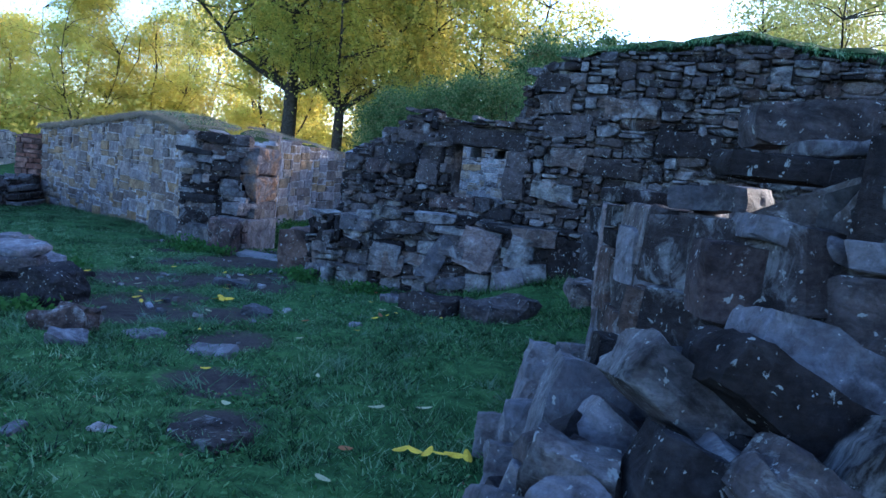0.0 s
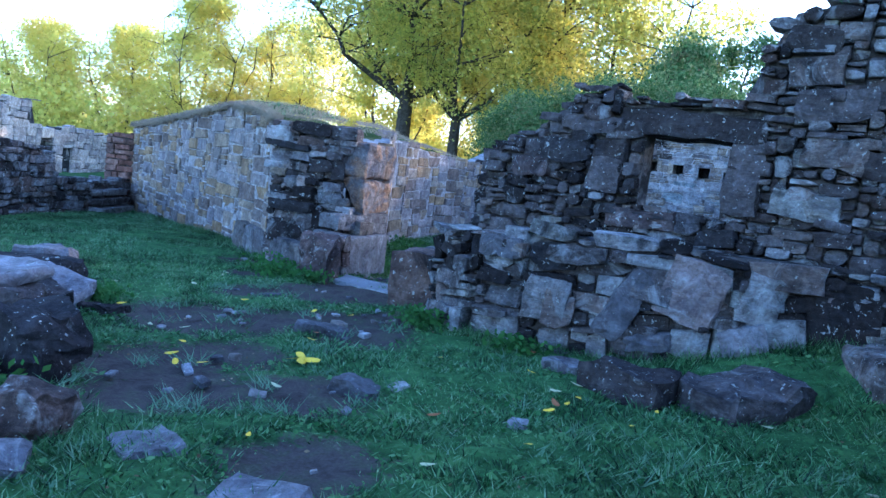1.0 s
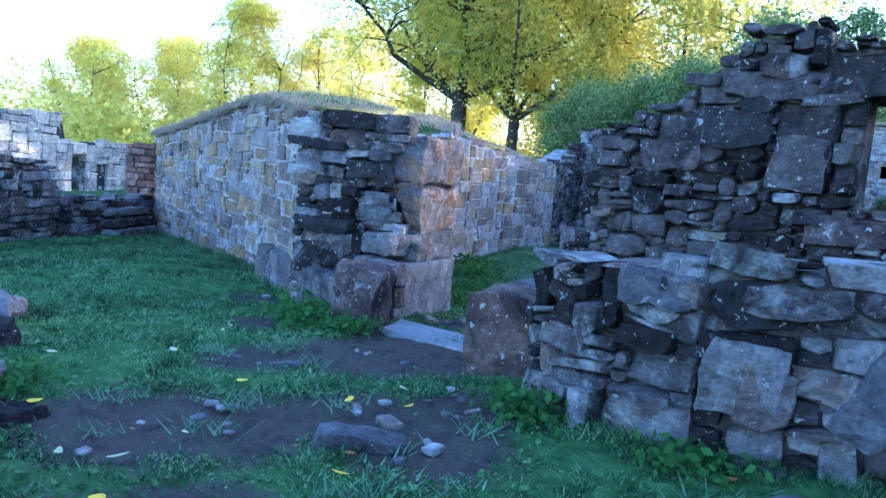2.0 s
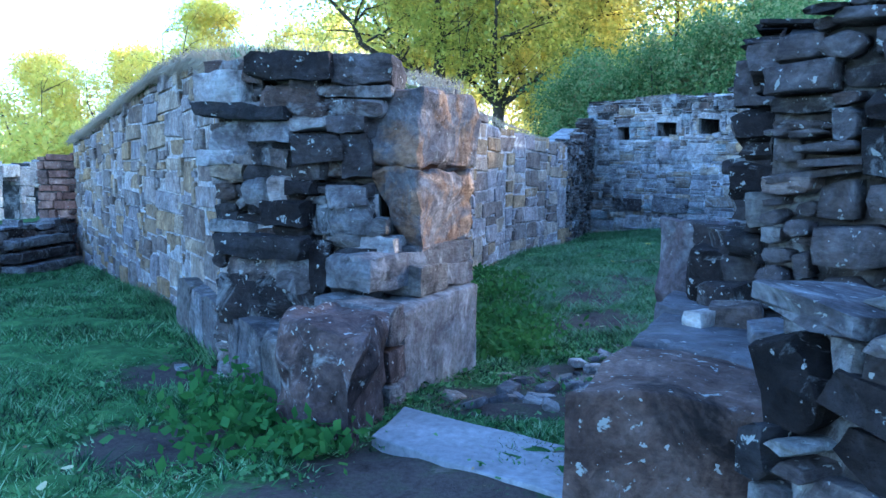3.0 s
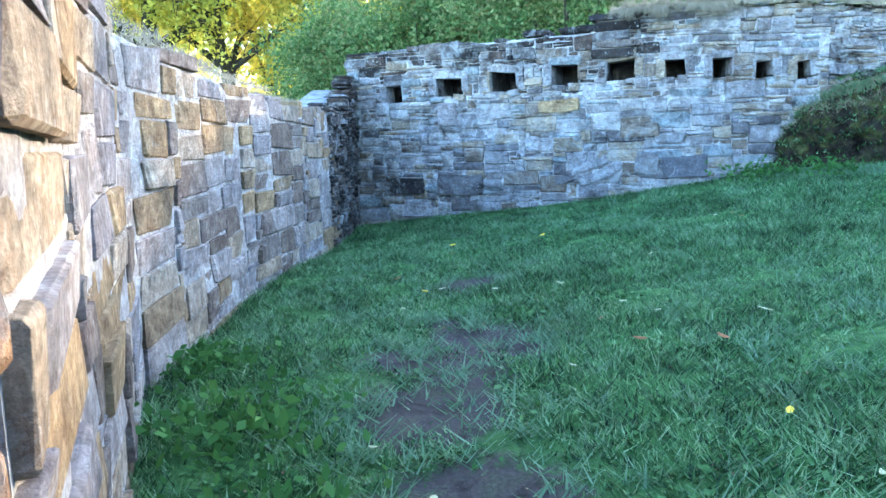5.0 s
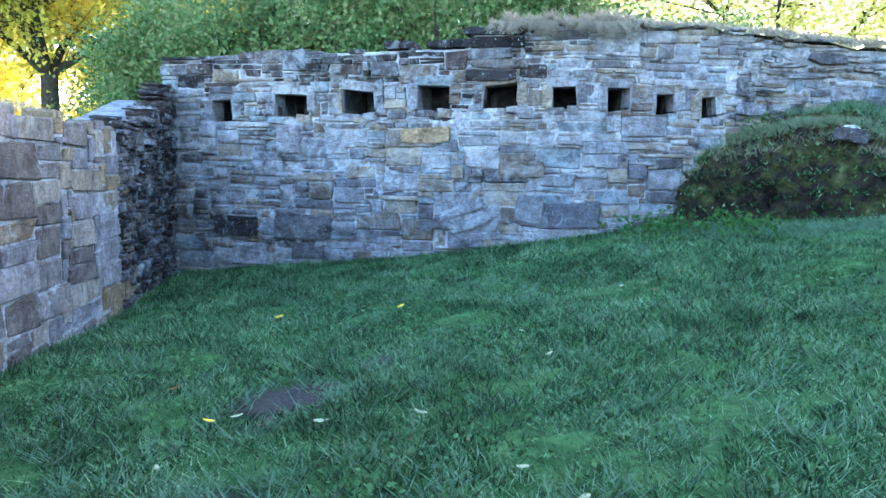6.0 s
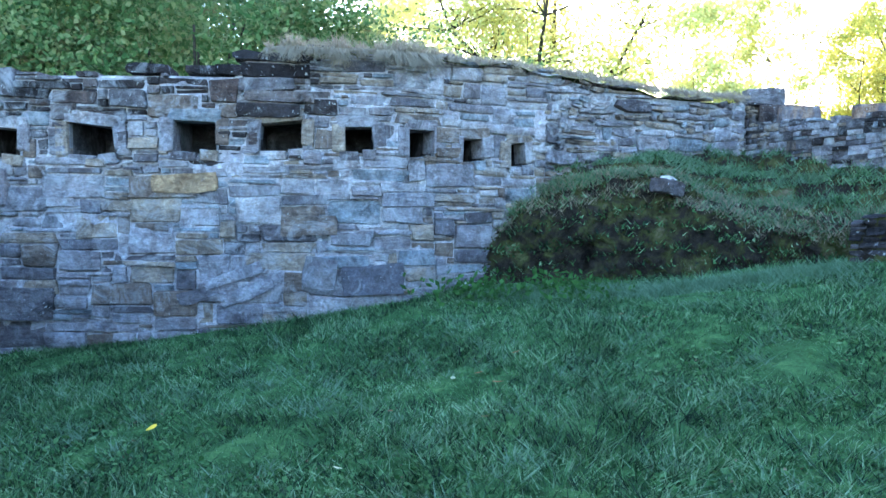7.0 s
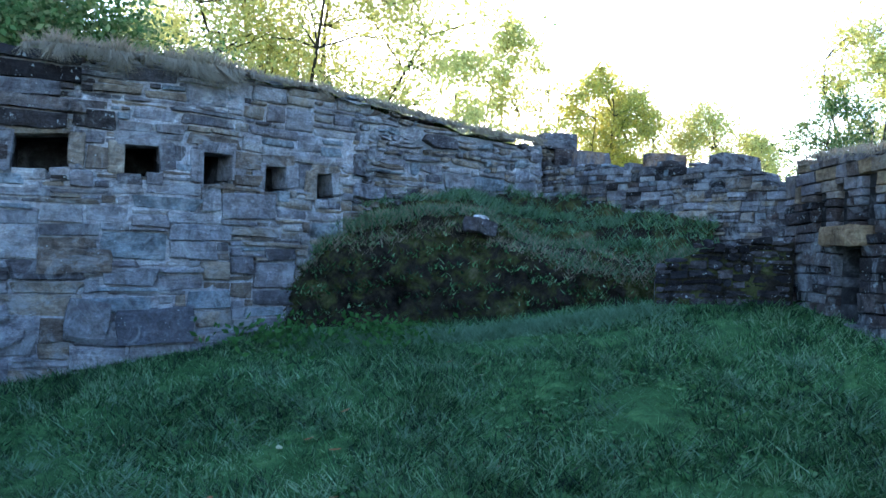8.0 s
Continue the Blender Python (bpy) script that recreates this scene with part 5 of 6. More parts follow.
# broken bits on the doorway path
rng = random.Random(7)
for i in range(40):
    y = rng.uniform(7.5, 9.3)
    x = -6.38 + 0.05 * math.sin(y * 4) + rng.gauss(0, 0.16)
    r = rng.uniform(0.03, 0.07)
    loose(x, y, (r * rng.uniform(1.1, 2.0), r, r * 0.5), 600 + i, stone_pebble, "small pale stone chip on the doorway path", "path stones", None, 0.6, (rng.uniform(-25, 25), rng.uniform(-25, 25)))

for i in range(34):
    bx, by, r = BARE[rng.randrange(12)]
    a, d = rng.uniform(0, 6.283), r * rng.uniform(0.0, 1.0)
    w = rng.uniform(0.02, 0.05)
    loose(bx + math.cos(a) * d, by + math.sin(a) * d, (w * rng.uniform(1.1, 2.2), w, w * 0.45), 680 + i, stone_pebble if i % 3 else stone_slab, "small grey stone chip on trodden earth", "path stones", None, 0.5, (rng.uniform(-20, 20), rng.uniform(-20, 20)))

for i, (x, y, z, sx, sy, sz, turn, mat) in enumerate([
        (-5.62, 3.72, 0.14, 0.62, 0.5, 0.26, 25, stone_black), (-5.66, 3.74, 0.36, 0.55, 0.4, 0.13, 40, stone_black), (-5.78, 3.82, 0.46, 0.6, 0.42, 0.09, 12, stone_slab),
        (-4.95, 3.62, 0.14, 0.34, 0.28, 0.26, 60, stone_black), (-4.3, 3.24, 0.2, 0.4, 0.36, 0.26, 30, stone_dark), (-5.05, 3.66, 0.3, 0.44, 0.4, 0.32, 100, stone_black), (-6.5, 4.42, 0.18, 0.8, 0.5, 0.28, 35, stone_slab), (-7.3, 4.8, 0.14, 0.7, 0.5, 0.26, 20, stone_black),
        (-7.9, 5.15, 0.12, 0.5, 0.4, 0.24, 50, stone_slab), (-6.05, 4.62, 0.08, 0.34, 0.26, 0.16, 10, stone_black), (-6.1, 4.1, 0.2, 0.6, 0.45, 0.3, 80, stone_black), (-6.4, 3.7, 0.3, 0.8, 0.6, 0.4, 15, stone_black)]):
    ob = boulder("fallen_stone", (sx * 0.85, sy * 0.85, sz * 0.85), pose(x - 0.16, y, z - 0.04, random.Random(i).uniform(-6, 6), random.Random(i + 9).uniform(-6, 6), turn), mat, None, 90 + i, min(sx, sy, sz) * 0.22, 6, 0.7)
    tagged(ob, "dark layered stone of a tumbled low wall remnant", "stone", "tumbled wall remnant")

# heap of rubble where that wall has slumped: earth and small stones below, big slabs sliding down over them
def heap_height(x, y):
    return ground_at(x, y) + 0.6 * smooth01(-1.08, -0.42, x) * smooth01(0.95, 1.5, y) * (1 - 0.5 * smooth01(0.5, 1.6, x)) * (1 - smooth01(2.6, 3.4, y))


def rubble_heap():
    xs, ys = np.arange(-1.25, 1.61, 0.06), np.arange(0.85, 3.5, 0.06)
    verts = []
    for x in xs:
        for y in ys:
            w = Vector((x, y, heap_height(x, y) - 0.06))
            verts.append((w + noise.noise_vector(w * 4) * 0.05 + noise.noise_vector(w * 12) * 0.03)[:])
    n = len(ys)
    faces = [(i * n + j, (i + 1) * n + j, (i + 1) * n + j + 1, i * n + j + 1) for i in range(len(xs) - 1) for j in range(n - 1)]
    ob = mesh_object("rubble_heap", verts, faces, mortar_dark, True)
    tagged(ob, "heap of dark earth and crumbled mortar under fallen stones", "rubble heap", kind="structure")


rubble_heap()
rng = random.Random(19)
for i in range(64):
    x, y = rng.uniform(-1.0, 0.6), rng.uniform(1.15, 2.75)
    size = (rng.uniform(0.12, 0.28), rng.uniform(0.12, 0.22), rng.uniform(0.1, 0.18))
    if x < -0.75:
        size = tuple(0.7 * k for k in size)
    ob = boulder("fallen_stone", size, pose(x, y, heap_height(x, y) - 0.01, rng.uniform(-25, 25), rng.uniform(0, 45), rng.uniform(-60, 60)), (stone_black, stone_slab, stone_dark)[i % 3], None, 120 + i, min(size) * 0.16, 4, 0.6)
    tagged(ob, "dark angular stone tumbled from the broken wall", "stone", "boulder heap")
# big stones of the heap: x, y, z, width, height, slant
SLABS = [(-0.11, 1.74, 1.05, 0.44, 0.14, 36, "B"), (-0.31, 1.74, 1.0, 0.4, 0.13, 40, "D"), (-0.03, 1.95, 1.1, 0.46, 0.15, 22, "S"), (-0.26, 1.5, 0.9, 0.22, 0.16, 30, "B"), (-0.04, 1.52, 0.93, 0.22, 0.15, 36, "B"), (-0.65, 1.96, 0.83, 0.2, 0.3, 24, "S"), (-0.84, 2.12, 0.72, 0.16, 0.14, 10, "S"),
         (-0.86, 2.04, 0.6, 0.13, 0.14, 5, "S"), (-0.92, 2.48, 0.84, 0.15, 0.13, 10, "S"), (-0.6, 2.22, 0.93, 0.18, 0.2, 15, "D"), (-0.46, 1.66, 0.8, 0.19, 0.16, 20, "B"), (0.06, 1.6, 1.0, 0.14, 0.2, 40, "D")]
ATFOOT = [(-1.17, 3.25, 0.46, 0.26, 0.44, 22, "S"), (-1.3, 3.05, 0.3, 0.2, 0.2, 8, "S"), (-1.38, 3.7, 0.36, 0.18, 0.24, 10, "S"), (-1.02, 2.85, 0.42, 0.22, 0.3, 30, "B"), (-1.46, 4.3, 0.28, 0.22, 0.18, 5, "D"), (-1.62, 5.1, 0.26, 0.2, 0.16, 4, "S")]
for i, (x, y, z, w, h, slant, tone) in enumerate(SLABS + ATFOOT):
    ob = boulder("fallen_stone", (w * 1.05, min(0.3, 0.9 * max(w, h)), h * 1.05), pose(x, y + 0.05, z - 0.02, -12, slant - 6, 24), {"S": stone_slab, "B": stone_black, "D": stone_dark}[tone], None, 240 + i, 0.022, 6, 0.82)
    tagged(ob, "smooth blue-grey slab leaning on the rubble heap" if tone == "S" else "long dark slab sloping down over the rubble heap", "stone", "boulder heap")
# stones that stand out in the wall above the heap
for i, (x, y, z, w, h, slant, tone) in enumerate([(-0.28, 2.4, 1.22, 0.42, 0.24, 2, "R"), (-0.12, 2.4, 1.36, 0.52, 0.07, 10, "S"), (-0.78, 3.16, 1.19, 0.2, 0.24, 0, "S"), (-0.6, 3.0, 1.33, 0.18, 0.14, -4, "S"), (-0.5, 2.86, 1.46, 0.3, 0.09, -6, "S"), (-0.97, 3.55, 1.42, 0.32, 0.07, -3, "D"),
                                                   (-0.22, 2.5, 1.58, 0.52, 0.08, 0, "B"), (-0.14, 2.6, 1.66, 0.27, 0.05, -6, "D"), (-0.25, 2.73, 1.74, 0.38, 0.14, -8, "B"), (-0.63, 2.86, 1.0, 0.27, 0.2, 8, "D")]):
    boulder("boulder", (w, 0.26, h), pose(x + 0.03, y + 0.06, z, 0, slant, 20 if i in (0, 1, 6, 7, 8) else -55 if i in (2, 5) else -15), {"S": stone_slab, "B": stone_black, "D": stone_dark, "R": stone_brown}[tone], wall_pier, 260 + i, 0.014, 6, 0.85,
            {"S": "weathered blue-grey boulder", "B": "long dark slab", "D": "dark flat stone", "R": "broad flat stone with round pale lichen"}[tone])
for i, (u, z, w, h, tone) in enumerate([(2.6, 1.27, 0.34, 0.2, "D"), (2.85, 1.22, 0.2, 0.28, "P"), (2.95, 0.98, 0.17, 0.34, "P"), (2.5, 1.04, 0.3, 0.28, "B"), (1.0, 1.38, 0.5, 0.07, "S"), (1.6, 1.4, 0.6, 0.07, "S"), (2.4, 1.41, 0.7, 0.07, "S")]):
    p, q, d = pier.place(u), pier.inward(u), pier.way(u)
    boulder("slab", (w, 0.3, h), pose(p.x + q.x * 0.1, p.y + q.y * 0.1, z, 0, 0, math.degrees(math.atan2(d.y, d.x))), {"S": stone_slab, "B": stone_black, "D": stone_dark, "P": stone_pink}[tone], wall_pier, 290 + i, 0.014, 5, 0.88,
            {"S": "flat blue-grey coping slab", "B": "dark block", "D": "dark flat stone", "P": "pale upright slab"}[tone])


# ---- earth bank in the corner of the room ----
def earth_bank():
    """A slumped bank: a steep crumbling face of dark earth, a brow of overhanging sods, and a grassy slope behind."""
    base = [(-6.0, 16.84), (-5.6, 16.68), (-5.03, 16.54), (-4.5, 16.28), (-3.95, 16.0), (-3.55, 15.66), (-3.25, 15.3)]
    brow = [(-5.75, 16.92, 1.0), (-5.38, 16.9, 1.34), (-4.95, 16.78, 1.46), (-4.43, 16.56, 1.49), (-3.93, 16.2, 1.16), (-3.5, 15.85, 1.1), (-3.12, 15.42, 1.16)]
    back = [(-5.6, 17.0, 1.32), (-5.05, 17.15, 1.72), (-4.6, 17.22, 1.78), (-3.9, 17.3, 1.8), (-3.3, 17.3, 1.76), (-3.1, 16.3, 1.62), (-2.9, 15.6, 1.5)]
    n_u, n_v, n_face = 150, 56, 24

    def along(seq, f):
        f = f * (len(seq) - 1)
        i = min(int(f), len(seq) - 2)
        a, b = np.array(seq[i], float), np.array(seq[i + 1], float)
        return a + (b - a) * (f - i)

    verts, faces = [], []
    for i in range(n_u):
        f = i / (n_u - 1)
        a, b, c = along(base, f), along(brow, f), along(back, f)
        zg = ground_at(*a) - 0.06
        for j in range(n_v):
            if j < n_face:
                g = j / (n_face - 1)
                q = a + (b[:2] - a) * g ** 1.6
                z = zg + (b[2] - zg) * g ** 0.85
                size = 1.0
            else:
                g = (j - n_face + 1) / (n_v - n_face)
                q = b[:2] + (c[:2] - b[:2]) * (g * 1.06)
                z = b[2] + (c[2] - b[2]) * g + 0.035 * math.sin(14 * g + 3 * noise.noise((q[0] * 2, q[1] * 2, 0)))
                size = 0.55
            w = Vector((q[0], q[1], z))
            d = noise.noise_vector(w * 2.6) * 0.07 + noise.noise_vector(w * 7) * 0.075 + noise.noise_vector(w * 18) * 0.05
            verts.append((w + d * size)[:])
    for i in range(n_u - 1):
        for j in range(n_v - 1):
            k = i * n_v + j
            faces.append((k, k + n_v, k + n_v + 1, k + 1))
    ob = mesh_object("earth_bank", verts, faces, soil, True)
    tagged(ob, "dark crumbling earth bank with a grassy top against the wall", "earth bank", kind="structure")
    return np.array(verts).reshape(n_u, n_v, 3)


bank = earth_bank()
ob = boulder("fallen_stone", (0.24, 0.16, 0.11), pose(-4.46, 16.44, 1.455, 6, 8, 20), stone_black, None, 171, 0.02)
tagged(ob, "dark stone on the brow of the earth bank", "stone", "loose stones")
ob = boulder("fallen_stone", (0.11, 0.08, 0.04), pose(-4.46, 16.42, 1.515, 4, 12, 35), stone_white, None, 172, 0.012)
tagged(ob, "small white stone lying on a dark one", "stone", "loose stones")

# stumps on the east wall
for i, (u, w, h) in enumerate([(0.12, 0.2, 0.1), (0.56, 0.14, 0.13), (1.36, 0.12, 0.1), (2.0, 0.2, 0.1), (0.3, 0.1, 0.14)]):
    q, n = east.place(u), east.inward(u)
    boulder("stump", (w, 0.34, h + 0.1), pose(q.x + n.x * 0.22, q.y + n.y * 0.22, east.top(u) + h / 2 - 0.06, 0, 0, 80), stone_sand if i in (1, 2) else stone_dark, wall_east, 180 + i, 0.012, 3, 0.9, "broken masonry stump")


# ---- far ruins beyond the yard ----
low_wall = Face([(-11.0, 5.0), (-12.9, 7.75), (-14.45, 9.95)], [(0, 0.95), (2.0, 0.92), (2.8, 0.9), (3.05, 0.74), (3.3, 0.62), (3.5, 0.42), (5.0, 0.34), (6.2, 0.32)], 1)
wall_low = anchor("wall_low", -12.9, 7.7, 0, "low dark dry-stone wall with stepped slabs", "wall", kind="structure")
wall_core(low_wall, 0.6, wall_low, mortar_dark)
rng = random.Random(31)
place_stones(lay_stones(low_wall, rng, (0.07, 0.15), (0.15, 0.45), "rubble", proud=0.05), wall_low, "rubble", stone_dark, stone_dark_rest, (-13, 8, 0.2), 160)
for i in range(4):
    q, n = low_wall.place(4.9), low_wall.inward(4.9)
    boulder("step", (1.3 - 0.06 * i, 0.3, 0.1), pose(q.x - n.x * (0.22 - 0.07 * i), q.y - n.y * (0.22 - 0.07 * i), -0.28 + 0.14 * i, 0, 0, 125), stone_dark, wall_low, 200 + i, 0.012, 4, 0.9, "long dark step slab")
pillar = Face([(-14.75, 9.55), (-14.35, 9.75), (-14.25, 10.25)], [(0, 1.15), (0.9, 1.22)], 1)
wall_stub = anchor("wall_stub", -14.5, 9.9, 0, "reddish brick stub at the far end of the wall", "wall", kind="structure")
wall_core(pillar, 0.35, wall_stub, mortar_dark)
place_stones(lay_stones(pillar, rng, (0.08, 0.13), (0.16, 0.3), "block"), wall_stub, "block", stone_red, stone_red, (-14.5, 9.8, 0.8), 120, "brick")
far_face = Face([(-19.2, 6.6), (-22.4, 12.1), (-22.9, 13.0), (-24.6, 16.0)], [(0, 0.9), (3.6, 1.3), (4.2, 1.55), (6.2, 1.7), (6.25, 1.0), (7.4, 0.9), (7.45, 1.05), (8.4, 1.05), (10.8, 0.9)], 1)
far_holes = [(6.55, 7.1, -0.3, 0.6), (7.55, 7.95, -0.3, 0.45)]
wall_far = anchor("wall_far", -22, 12, 0, "far ruin wall with two window openings, sunlight put into its pale stone", "wall", kind="structure")
wall_core(far_face, 0.5, wall_far, mortar_dark, far_holes, hole_deep=5.0)
# the sunlight on this wall is in its pale stone colour
place_stones(lay_stones(far_face, rng, (0.14, 0.26), (0.25, 0.6), "block", far_holes), wall_far, "block", stone_far_sunlit, stone_far_sunlit, (-22.6, 12.5, 0.5), 150)


# ---- turf and grass on the wall heads ----
def turf_cap(face, u0, u1, deep, owner, rise, label, over=0.05):
    n_u, n_v = max(4, int((u1 - u0) / 0.08)), 12
    verts, faces = [], []
    loc = Vector(owner.location)
    for i in range(n_u + 1):
        u = u0 + (u1 - u0) * i / n_u
        q, n = face.place(u), face.inward(u)
        end = min(1.0, 5 * min(i, n_u - i) / n_u + 0.15)
        for j in range(n_v + 1):
            g = j / n_v
            d = -over + (deep + over) * g
            z = face.top(u) - 0.06 + rise * end * math.sin(math.pi * min(1.0, 0.12 + 0.8 * g)) ** 0.6
            w = Vector((q.x + n.x * d, q.y + n.y * d, z))
            w += noise.noise_vector(w * 3.1) * 0.05 + noise.noise_vector(w * 10) * 0.025
            verts.append((w - loc)[:])
    for i in range(n_u):
        for j in range(n_v):
            k = i * (n_v + 1) + j
            faces.append((k, k + n_v + 1, k + n_v + 2, k + 1))
    ob = mesh_object("turf", verts, faces, turf, True)
    ob.parent = owner
    return tagged(ob, label)


def head_grass(face, u0, u1, deep, owner, count, height, material, seed, hang=0.4, label="dry grass hanging over the edge"):
    rg = np.random.default_rng(seed)
    us = rg.uniform(u0, u1, count)
    roots = np.empty((count, 3))
    out = np.empty((count, 2))
    for i, u in enumerate(us):
        q, n = face.place(float(u)), face.inward(float(u))
        d = rg.uniform(-0.03, deep) if rg.random() > hang else rg.uniform(-0.06, 0.06)
        roots[i] = (q.x + n.x * d, q.y + n.y * d, face.top(float(u)) + 0.02 + 0.06 * min(1, max(0, d) * 5))
        out[i] = (-n.x, -n.y)
    near = rg.random(count) < hang
    h = height * rg.uniform(0.4, 1.3, count) * (0.65 + 0.6 * np.sin(us * 11 + 2 * np.sin(us * 4.3)) * np.sin(us * 27 + seed))
    tip = np.stack([out[:, 0] * 0.5 * h * near + rg.normal(0, 0.25, count) * h, out[:, 1] * 0.5 * h * near + rg.normal(0, 0.25, count) * h, np.where(near, -0.6, 0.45) * h], -1)
    ang = rg.uniform(0, 2 * np.pi, count)
    side = np.stack([np.cos(ang), np.sin(ang), np.zeros(count)], -1) * 0.004
    v = np.empty((count, 3, 3))
    v[:, 0], v[:, 1], v[:, 2] = roots - side, roots + side, roots + tip
    ob = new("grass", quick_mesh("grass", v.reshape(-1, 3) - np.array(owner.location), np.arange(3 * count), 3, material))
    ob.parent = owner
    return tagged(ob, label, kind="stuff")


turf_cap(yard, 0.0, 6.9, 0.85, wall_yard, 0.05, "turf cap of short green and straw-coloured grass", 0.0)
head_grass(yard, 0.0, 7.0, 0.8, wall_yard, 34000, 0.13, blade_dry, 1, 0.5)
head_grass(yard, 4.0, 6.9, 0.8, wall_yard, 6000, 0.1, blade_green, 2, 0.0, "green grass on the wall head")
turf_cap(west, 1.0, 6.0, 0.6, wall_west, 0.1, "turf cap on the wall head", -0.14)
head_grass(west, 0.8, 6.2, 0.5, wall_west, 6000, 0.09, blade_dry, 3, 0.05, "short straw-coloured grass on the wall head")
turf_cap(north, 3.6, 7.6, 0.8, wall_north, 0.05, "dry turf cap on the wall head")
head_grass(north, 3.45, 4.85, 0.4, wall_north, 11000, 0.22, blade_dry, 4, 0.75)
head_grass(north, 4.7, 7.8, 0.6, wall_north, 9000, 0.11, blade_dry, 5, 0.6)
turf_cap(upper, 2.5, 8.2, 0.9, wall_south, 0.2, "green turf cap on the wall head", -0.01)
head_grass(upper, 2.5, 8.2, 0.9, wall_south, 22000, 0.13, blade_green, 6, 0.2, "green grass on the wall head")
head_grass(southeast, 0.2, 3.0, 0.5, wall_southeast, 6000, 0.1, blade_dry, 7, 0.2)
for u, dep, w in ((3.25, 0.05, 0.3), (3.0, 0.1, 0.24), (2.6, 0.06, 0.28)):
    q, n = north.place(u), north.inward(u)
    boulder("coping_stone", (w, 0.4, 0.07), pose(q.x + n.x * dep, q.y + n.y * dep + 0.12, north.top(u) + 0.02, 0, 0, -5), stone_dark, wall_north, int(u * 50), 0.01, 3, 0.9, "flat dark coping stone")


# ---- grass ----
def lawn():
    rg = np.random.default_rng(17)
    way = np.array([eye[:2] for _, eye, _, _ in PATH])
    n, per = 34000, 12
    pick = rg.integers(0, len(way), n)
    near = way[pick] + rg.normal(0, 2.4, (n, 2)) + np.array([-0.6, 1.6])
    wide = np.concatenate([np.stack([rg.uniform(-15, 0.5, 9000), rg.uniform(-0.5, 10.0, 9000)], -1), np.stack([rg.uniform(-15, -5, 13000), rg.uniform(4.0, 9.5, 13000)], -1), np.stack([rg.uniform(-10.4, -3.0, 20000), rg.uniform(10.0, 16.9, 20000)], -1)])
    heart = np.concatenate([near, wide])
    x, y = heart[:, 0], heart[:, 1]
    worn = bareness(x, y) * rg.uniform(0.5, 1.3, len(x)) + 0.3 * np.sin(x * 6.3 + y * 2.1) * np.sin(y * 7.7 - x * 1.9)
    keep = (rg.random(len(x)) > np.clip(worn * 2.6 - 0.35, 0, 0.99)) & (bareness(x, y) < 0.6) & (x > -15) & (x < 1.0) & (y > -0.8) & (y < 17.3)
    heart = heart[keep]
    x, y = heart[:, 0], heart[:, 1]
    broad = np.sin(x * 2.1 + 1.7 * np.sin(y * 1.3)) * np.sin(y * 2.6 + 1.1 * np.sin(x * 1.7))
    tall = (np.where(y > 8.3, 0.04, 0.03) + 0.016 * broad) * rg.uniform(0.45, 1.7, len(x))
    tall *= 1 - 0.75 * np.clip(1.7 * bareness(x, y - 0.06), 0, 1)
    m = len(x) * per
    off = rg.normal(0, 0.026, (m, 2))
    px, py = np.repeat(x, per) + off[:, 0], np.repeat(y, per) + off[:, 1]
    roots = np.stack([px, py, land(px, py) - 0.008], -1)
    h = np.repeat(tall, per) * rg.uniform(0.5, 1.25, m)
    ang = rg.uniform(0, 2 * np.pi, m)
    side = np.stack([np.cos(ang), np.sin(ang), np.zeros(m)], -1) * (0.0043 * rg.uniform(0.6, 1.5, m))[:, None]
    out = off / 0.026 * 0.6 + np.repeat(rg.normal(0, 0.45, (len(x), 2)), per, axis=0) + rg.normal(0, 0.3, (m, 2))
    tip = np.stack([out[:, 0] * h, out[:, 1] * h, h], -1)
    v = np.empty((m, 3, 3))
    v[:, 0], v[:, 1], v[:, 2] = roots - side, roots + side, roots + tip
    me = quick_mesh("grass", v.reshape(-1, 3), np.arange(3 * m), 3, blade_green)
    tagged(new("grass", me), "short green lawn grass in tufts between the walls", "grass", kind="stuff")
    # clover and other small leaves close to the ground, and crumbs of leaf and bark
    for count, size, mat, rise, label in ((70000, 0.014, leaf_herb, 0.016, "small clover leaves and low herbs among the grass"), (9000, 0.008, litter, 0.006, "brown crumbs of leaf and bark on the ground")):
        k = int(count * 0.6)
        px = np.concatenate([rg.uniform(-8.5, -0.8, k), rg.uniform(-9.5, -4.0, count - k)])
        py = np.concatenate([rg.uniform(0.8, 8.8, k), rg.uniform(8.5, 15.5, count - k)])
        lush = np.sin(px * 5.1 + 2 * np.sin(py * 3.3)) * np.sin(py * 4.4 + 2 * np.sin(px * 2.7)) + rg.normal(0, 0.5, count) > 0.1
        lush &= (bareness(px, py) < 0.5) | (mat is litter)
        px, py = px[lush], py[lush]
        p = np.stack([px, py, land(px, py) + rg.uniform(0.2, 1.6, len(px)) * rise], -1)
        a = rg.normal(0, 1, (len(px), 3)) * (1, 1, 0.35)
        a /= np.linalg.norm(a, axis=1)[:, None]
        b = np.cross(a, rg.normal(0, 0.4, (len(px), 3)) + (0, 0, 1.0))
        b /= np.linalg.norm(b, axis=1)[:, None] + 1e-9
        w = (size * rg.uniform(0.6, 1.5, len(px)))[:, None]
        v = np.stack([p - a * w, p + b * w * 0.7, p + a * w, p - b * w * 0.7], 1)
        tagged(new("ground_cover", quick_mesh("ground_cover", v.reshape(-1, 3), np.arange(4 * len(px)), 4, mat)), label, "ground cover", kind="stuff")
    # pale tufts
    k, per = 760, 30
    cx = np.concatenate([rg.uniform(-9.2, -3.8, 640), rg.uniform(-7.5, -1.5, 120)])
    cy = np.concatenate([rg.uniform(9.0, 16.0, 640), rg.uniform(2.2, 6.2, 120)])
    worn = np.array(BARE)[20:29]
